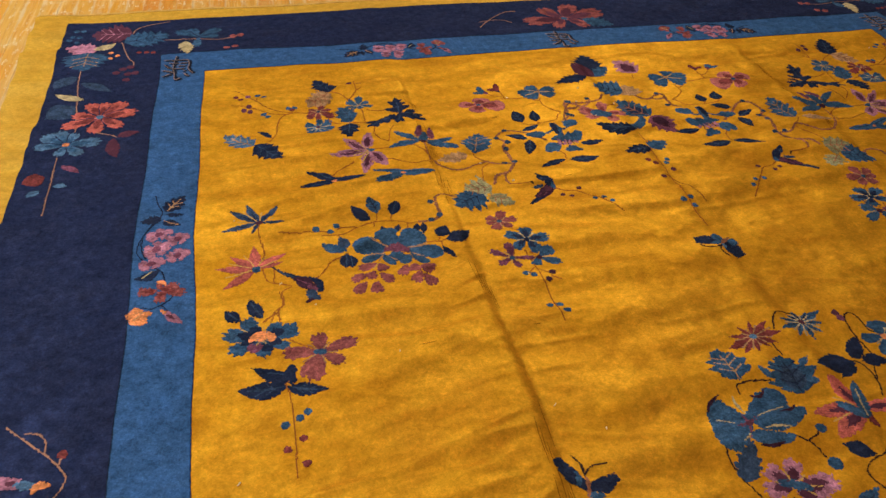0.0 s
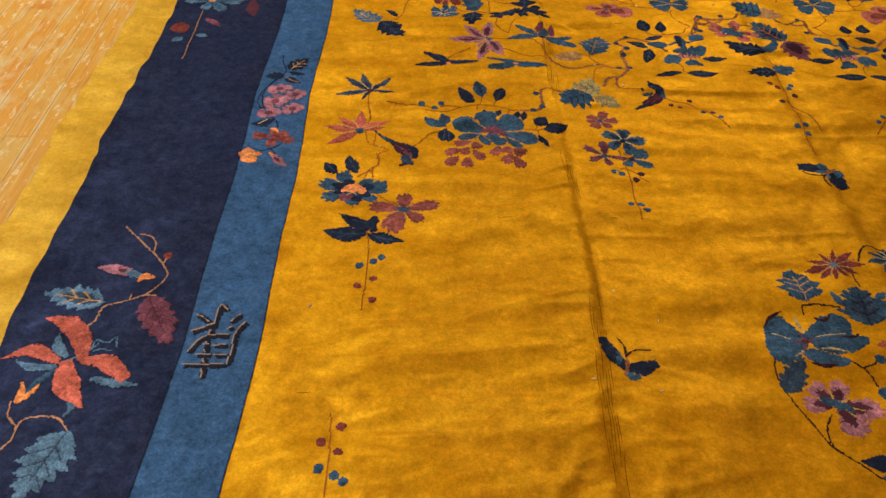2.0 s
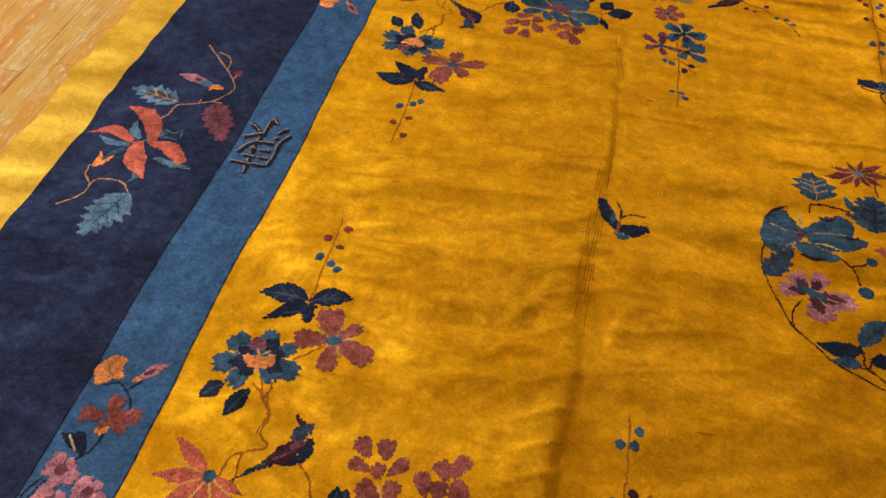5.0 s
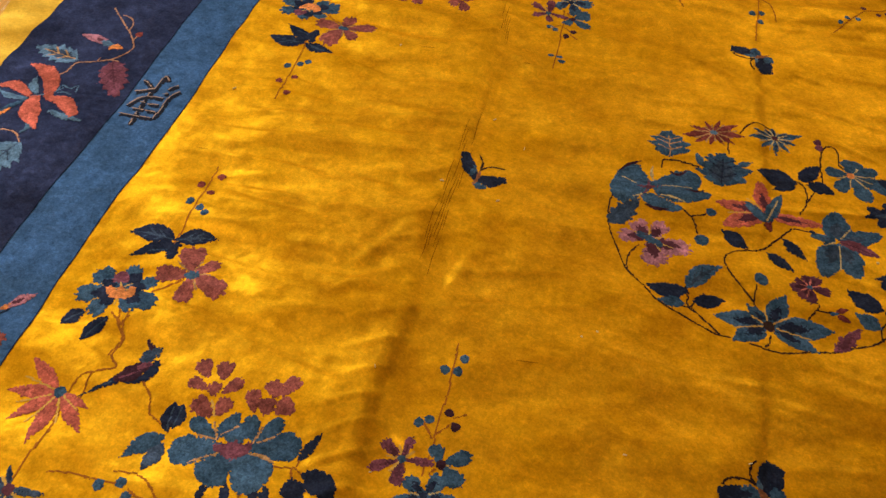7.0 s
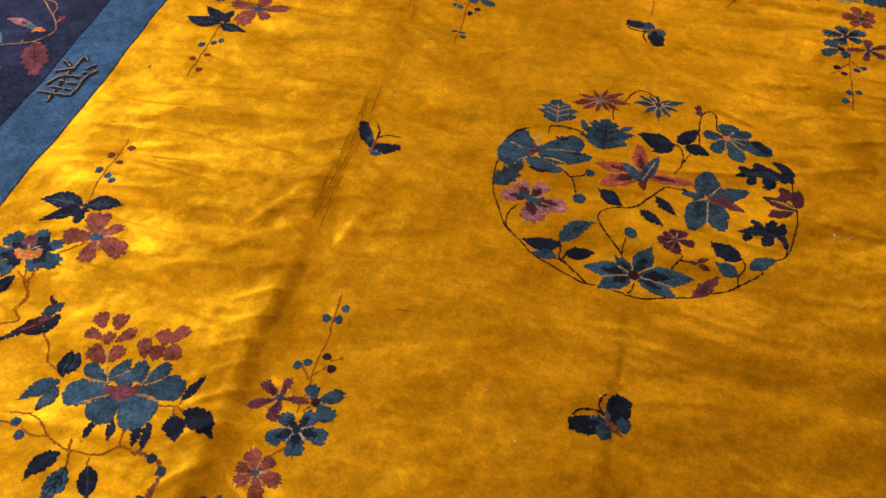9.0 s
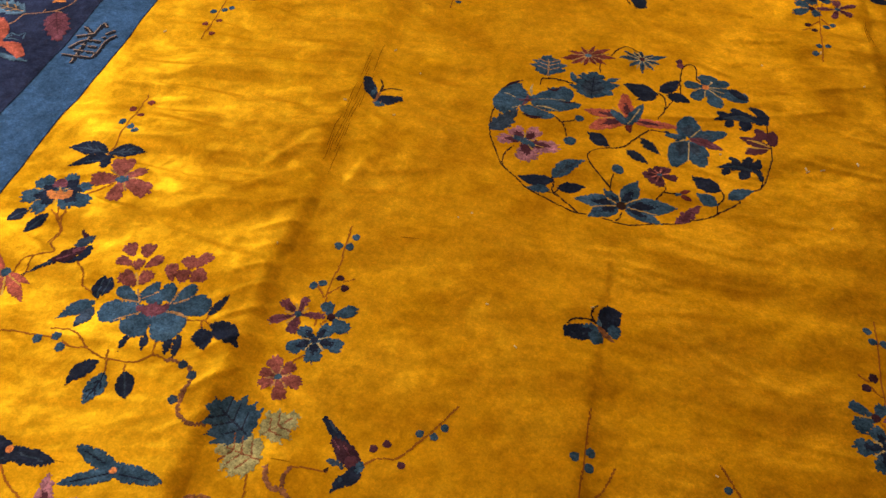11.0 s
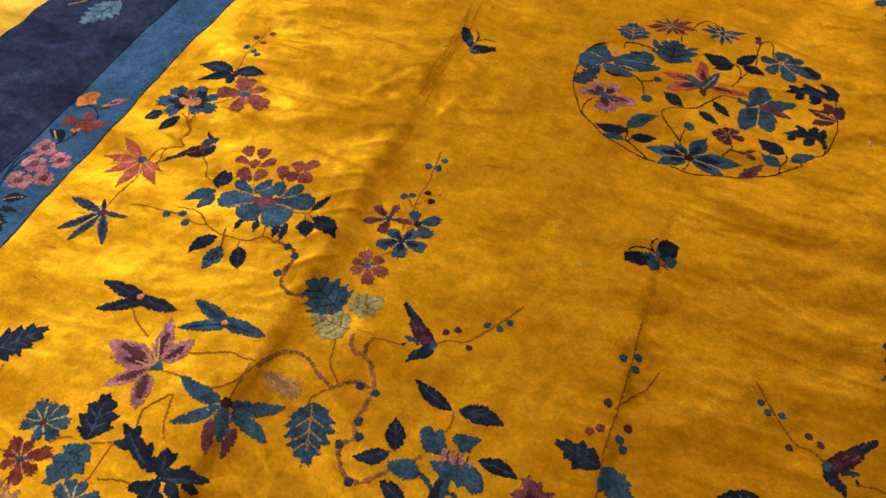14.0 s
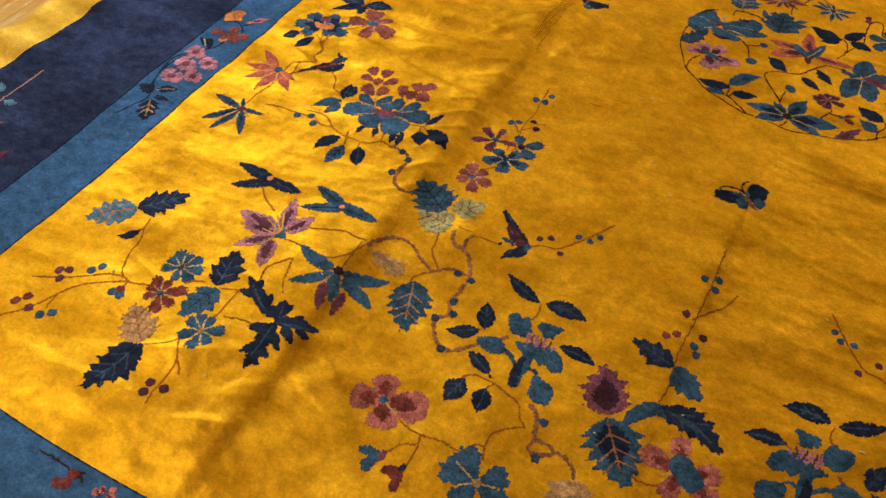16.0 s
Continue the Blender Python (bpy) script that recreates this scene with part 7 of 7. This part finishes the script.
# the sprays of the far border are worked in deeper colours
SWAP.update({PINK: PLUM, CORAL: RED, ORANGE: PINKRED, SKY: BLUE})
blue_spray(turned(1))
blue_spray(lambda x, y: (-y * 0.78, 1.4805 - (x + 1.111)))
SWAP.clear()
for sx in (-1, 1):
    character(sx * 1.110, 0.0)
    for y in (1.462, -1.462):
        character(sx * 1.110, y, sy=-1.0)
character(0.014, 1.490, sy=-0.8)
character(0.014, -1.475, sy=0.8)

tie_knots()

# fine dark lines between the bands, and dark strips for the folds where the pile has opened
for x, y0, y1, name in ((FIELD_X, FIELD_Y0, FIELD_Y1, "field_outline"), (BLUE_X, BLUE_Y0, BLUE_Y1, "border_outline")):
    pieces = []
    for line in ([(-x, y0), (-x, y1)], [(x, y0), (x, y1)], [(-x, y0), (x, y0)], [(-x, y1), (x, y1)]):
        t = np.linspace(0, 1, 460)[:, None]
        p = np.asarray(line[0]) * (1 - t) + np.asarray(line[1]) * t
        p = np.stack(warp(p[:, 0], p[:, 1]), -1)
        w = 0.0008 + 0.0003 * np.sin(np.arange(460) * 1.7)
        pieces.append(strip(p, w, w, 0.0008, 3))
    laid(name, pieces, NAVY, rug, "thin dark outline")

# Strips laid over the pile; pile base and the gaps' dark share their colour.
GAPS = random.Random(5)
for c, count in ((CREASE, 6), (CREASE3, 3)):
    pieces = []
    spots = [GAPS.uniform(0.0, 1.2) for _ in range(4)] + [-0.20, -0.13, -0.06, 0.05, 0.42]
    for spot in spots:
        for k in range(count):
            y0 = spot + GAPS.uniform(-0.05, 0.03)
            y = np.linspace(y0, y0 + GAPS.uniform(0.03, 0.09), 24)
            x = c + 0.004 * np.sin(3.1 * y + 1) + 0.003 * np.sin(9 * y) + (k - 1) * 0.0045 + 0.0008 * np.sin(60 * y + k)
            w = 0.00045 * np.sin(np.linspace(0.05, 3.09, 24)) ** 0.5
            pieces.append(strip(np.stack([x, y], -1), w, w, 0.0004, 3))
    tagged(laid("fold_line", pieces, GOLD_DEEP, rug, "dark rows where the pile parts along a fold"), kind="stuff")
pieces = []
for _ in range(14):
    x0, y0 = GAPS.uniform(-1.0, -0.2) if GAPS.random() < 0.75 else GAPS.uniform(-0.2, 1.0), GAPS.uniform(-1.2, 1.2)
    n = GAPS.uniform(0.012, 0.035)
    t = np.linspace(0, 1, 14)
    x, y = x0 + n * t, y0 + 0.006 * (t - 0.5) * GAPS.uniform(-1, 1)
    w = 0.00035 * np.sin(np.pi * (0.04 + 0.92 * t)) ** 0.7
    pieces.append(strip(np.stack([x, y], -1), w, w, 0.0005, 3))
tagged(laid("pile_split", pieces, GOLD_DEEP, rug, "short dark splits in the pile"), kind="stuff")

# a pale binding along the cut edge, and lint on the pile
for name, line in (("binding", [(-RUG_X, RUG_Y1), (RUG_X, RUG_Y1)]), ("binding", [(-RUG_X, RUG_Y0), (RUG_X, RUG_Y0)])):
    t = np.linspace(0, 1, 420)[:, None]
    p = np.asarray(line[0]) * (1 - t) + np.asarray(line[1]) * t
    p = np.stack(warp(p[:, 0], p[:, 1]), -1)
    laid(name, [strip(p, np.full(420, 0.006), np.full(420, 0.004), 0.001, 4, 0.008)], GOLD_PALE, rug, "pale whipped edge")
pieces = []
# The fifth speck stands in for a shiny white staple.
SPECKS = [(0.357, -0.032), (0.387, -0.028), (0.451, -0.002), (0.360, -0.038), (-0.040, -0.971), (0.273, -0.890)]
for k in range(60):
    c, a, n = (GAPS.uniform(-1.0, 1.0), GAPS.uniform(-1.3, 1.3)), GAPS.uniform(0, 3.1), GAPS.uniform(0.0012, 0.0035)
    if k < len(SPECKS):
        c, n = SPECKS[k], 0.004
    t = np.linspace(-1, 1, 4)
    pieces.append(strip(np.stack([c[0] + n * t * math.cos(a), c[1] + n * t * math.sin(a)], -1), np.full(4, 0.0006), np.full(4, 0.0006), 0.0022, 3, 0.001))
tagged(laid("lint", pieces, LINT, None, "tiny pale specks of lint on the rug"), category="lint", kind="stuff")

# ---- the timber floor, strip boards side by side ----
floor = tagged(new("floor"), "worn amber varnished strip floor with pale scuffs", "floor", kind="structure")
BOARD_W = 0.0513


def board_mesh(length):
    bm = bmesh.new()
    box_mesh(bm, -BOARD_W / 2 + 0.0002, BOARD_W / 2 - 0.0002, 0, length - 0.0003, -0.02, 0)
    top = [e for e in bm.edges if all(v.co.z > -0.001 for v in e.verts)]
    bmesh.ops.bevel(bm, geom=top, offset=0.0006, segments=1, affect="EDGES")
    me = bpy.data.meshes.new("floor_board")
    bm.to_mesh(me)
    bm.free()
    me.materials.append(BOARD)
    return me


LENGTHS = [0.42, 0.56, 0.71, 0.88, 1.05]
MESHES = [board_mesh(n) for n in LENGTHS]
FLOOR_RND = random.Random(11)
rest_co, rest_faces = [], []
columns = int((X1 - X0) / BOARD_W) + 8
for i in range(columns + 1):
    x = -1.547 - BOARD_W * (0.5 + 55) + i * BOARD_W
    if x < X0 or x > X1:
        continue
    y = Y0 - FLOOR_RND.uniform(0, 0.5)
    while y < Y1:
        k = FLOOR_RND.randrange(5)
        near = (x < -1.45 and x > -2.75 and -0.9 < y < 3.0) or (-1.45 <= x < 0.4 and 1.2 < y < 2.1)
        if near:
            b = new("floor_board", MESHES[k])
            b.location = (x, y, FLOOR_RND.uniform(-0.0006, 0.0))
            b.parent = floor
        else:
            n = len(rest_co)
            x0, x1, y0, y1 = x - BOARD_W / 2 + 0.0006, x + BOARD_W / 2 - 0.0006, y, y + LENGTHS[k] - 0.0012
            rest_co += [(x0, y0, 0), (x1, y0, 0), (x1, y1, 0), (x0, y1, 0), (x0, y0, -0.02), (x1, y0, -0.02), (x1, y1, -0.02), (x0, y1, -0.02)]
            rest_faces += [[n + a for a in q] for q in ((0, 1, 2, 3), (0, 4, 5, 1), (1, 5, 6, 2), (2, 6, 7, 3), (3, 7, 4, 0))]
        y += LENGTHS[k]
tagged(mesh_from("far_floor_boards", rest_co, rest_faces, BOARD, floor, "", False), kind="stuff")

# ---- fill lamps added under the ceiling, out of view ----
def ceiling_lamp(x, y):
    lamp = tagged(new("ceiling_lamp"), "flat white square lamp fixed to the ceiling", "ceiling lamp", "ceiling lamps")
    lamp.location = (x, y, ZC)
    bm = bmesh.new()
    for b in ((-0.3, 0.3, -0.3, -0.26, -0.06, -0.002), (-0.3, 0.3, 0.26, 0.3, -0.06, -0.002), (-0.3, -0.26, -0.26, 0.26, -0.06, -0.002), (0.26, 0.3, -0.26, 0.26, -0.06, -0.002),
              (-0.26, 0.26, -0.26, 0.26, -0.03, -0.002)):
        box_mesh(bm, *b)
    part("housing", bm, WHITE_METAL, lamp)


for x, y, watts in FILL_LAMPS:
    ceiling_lamp(x, y)
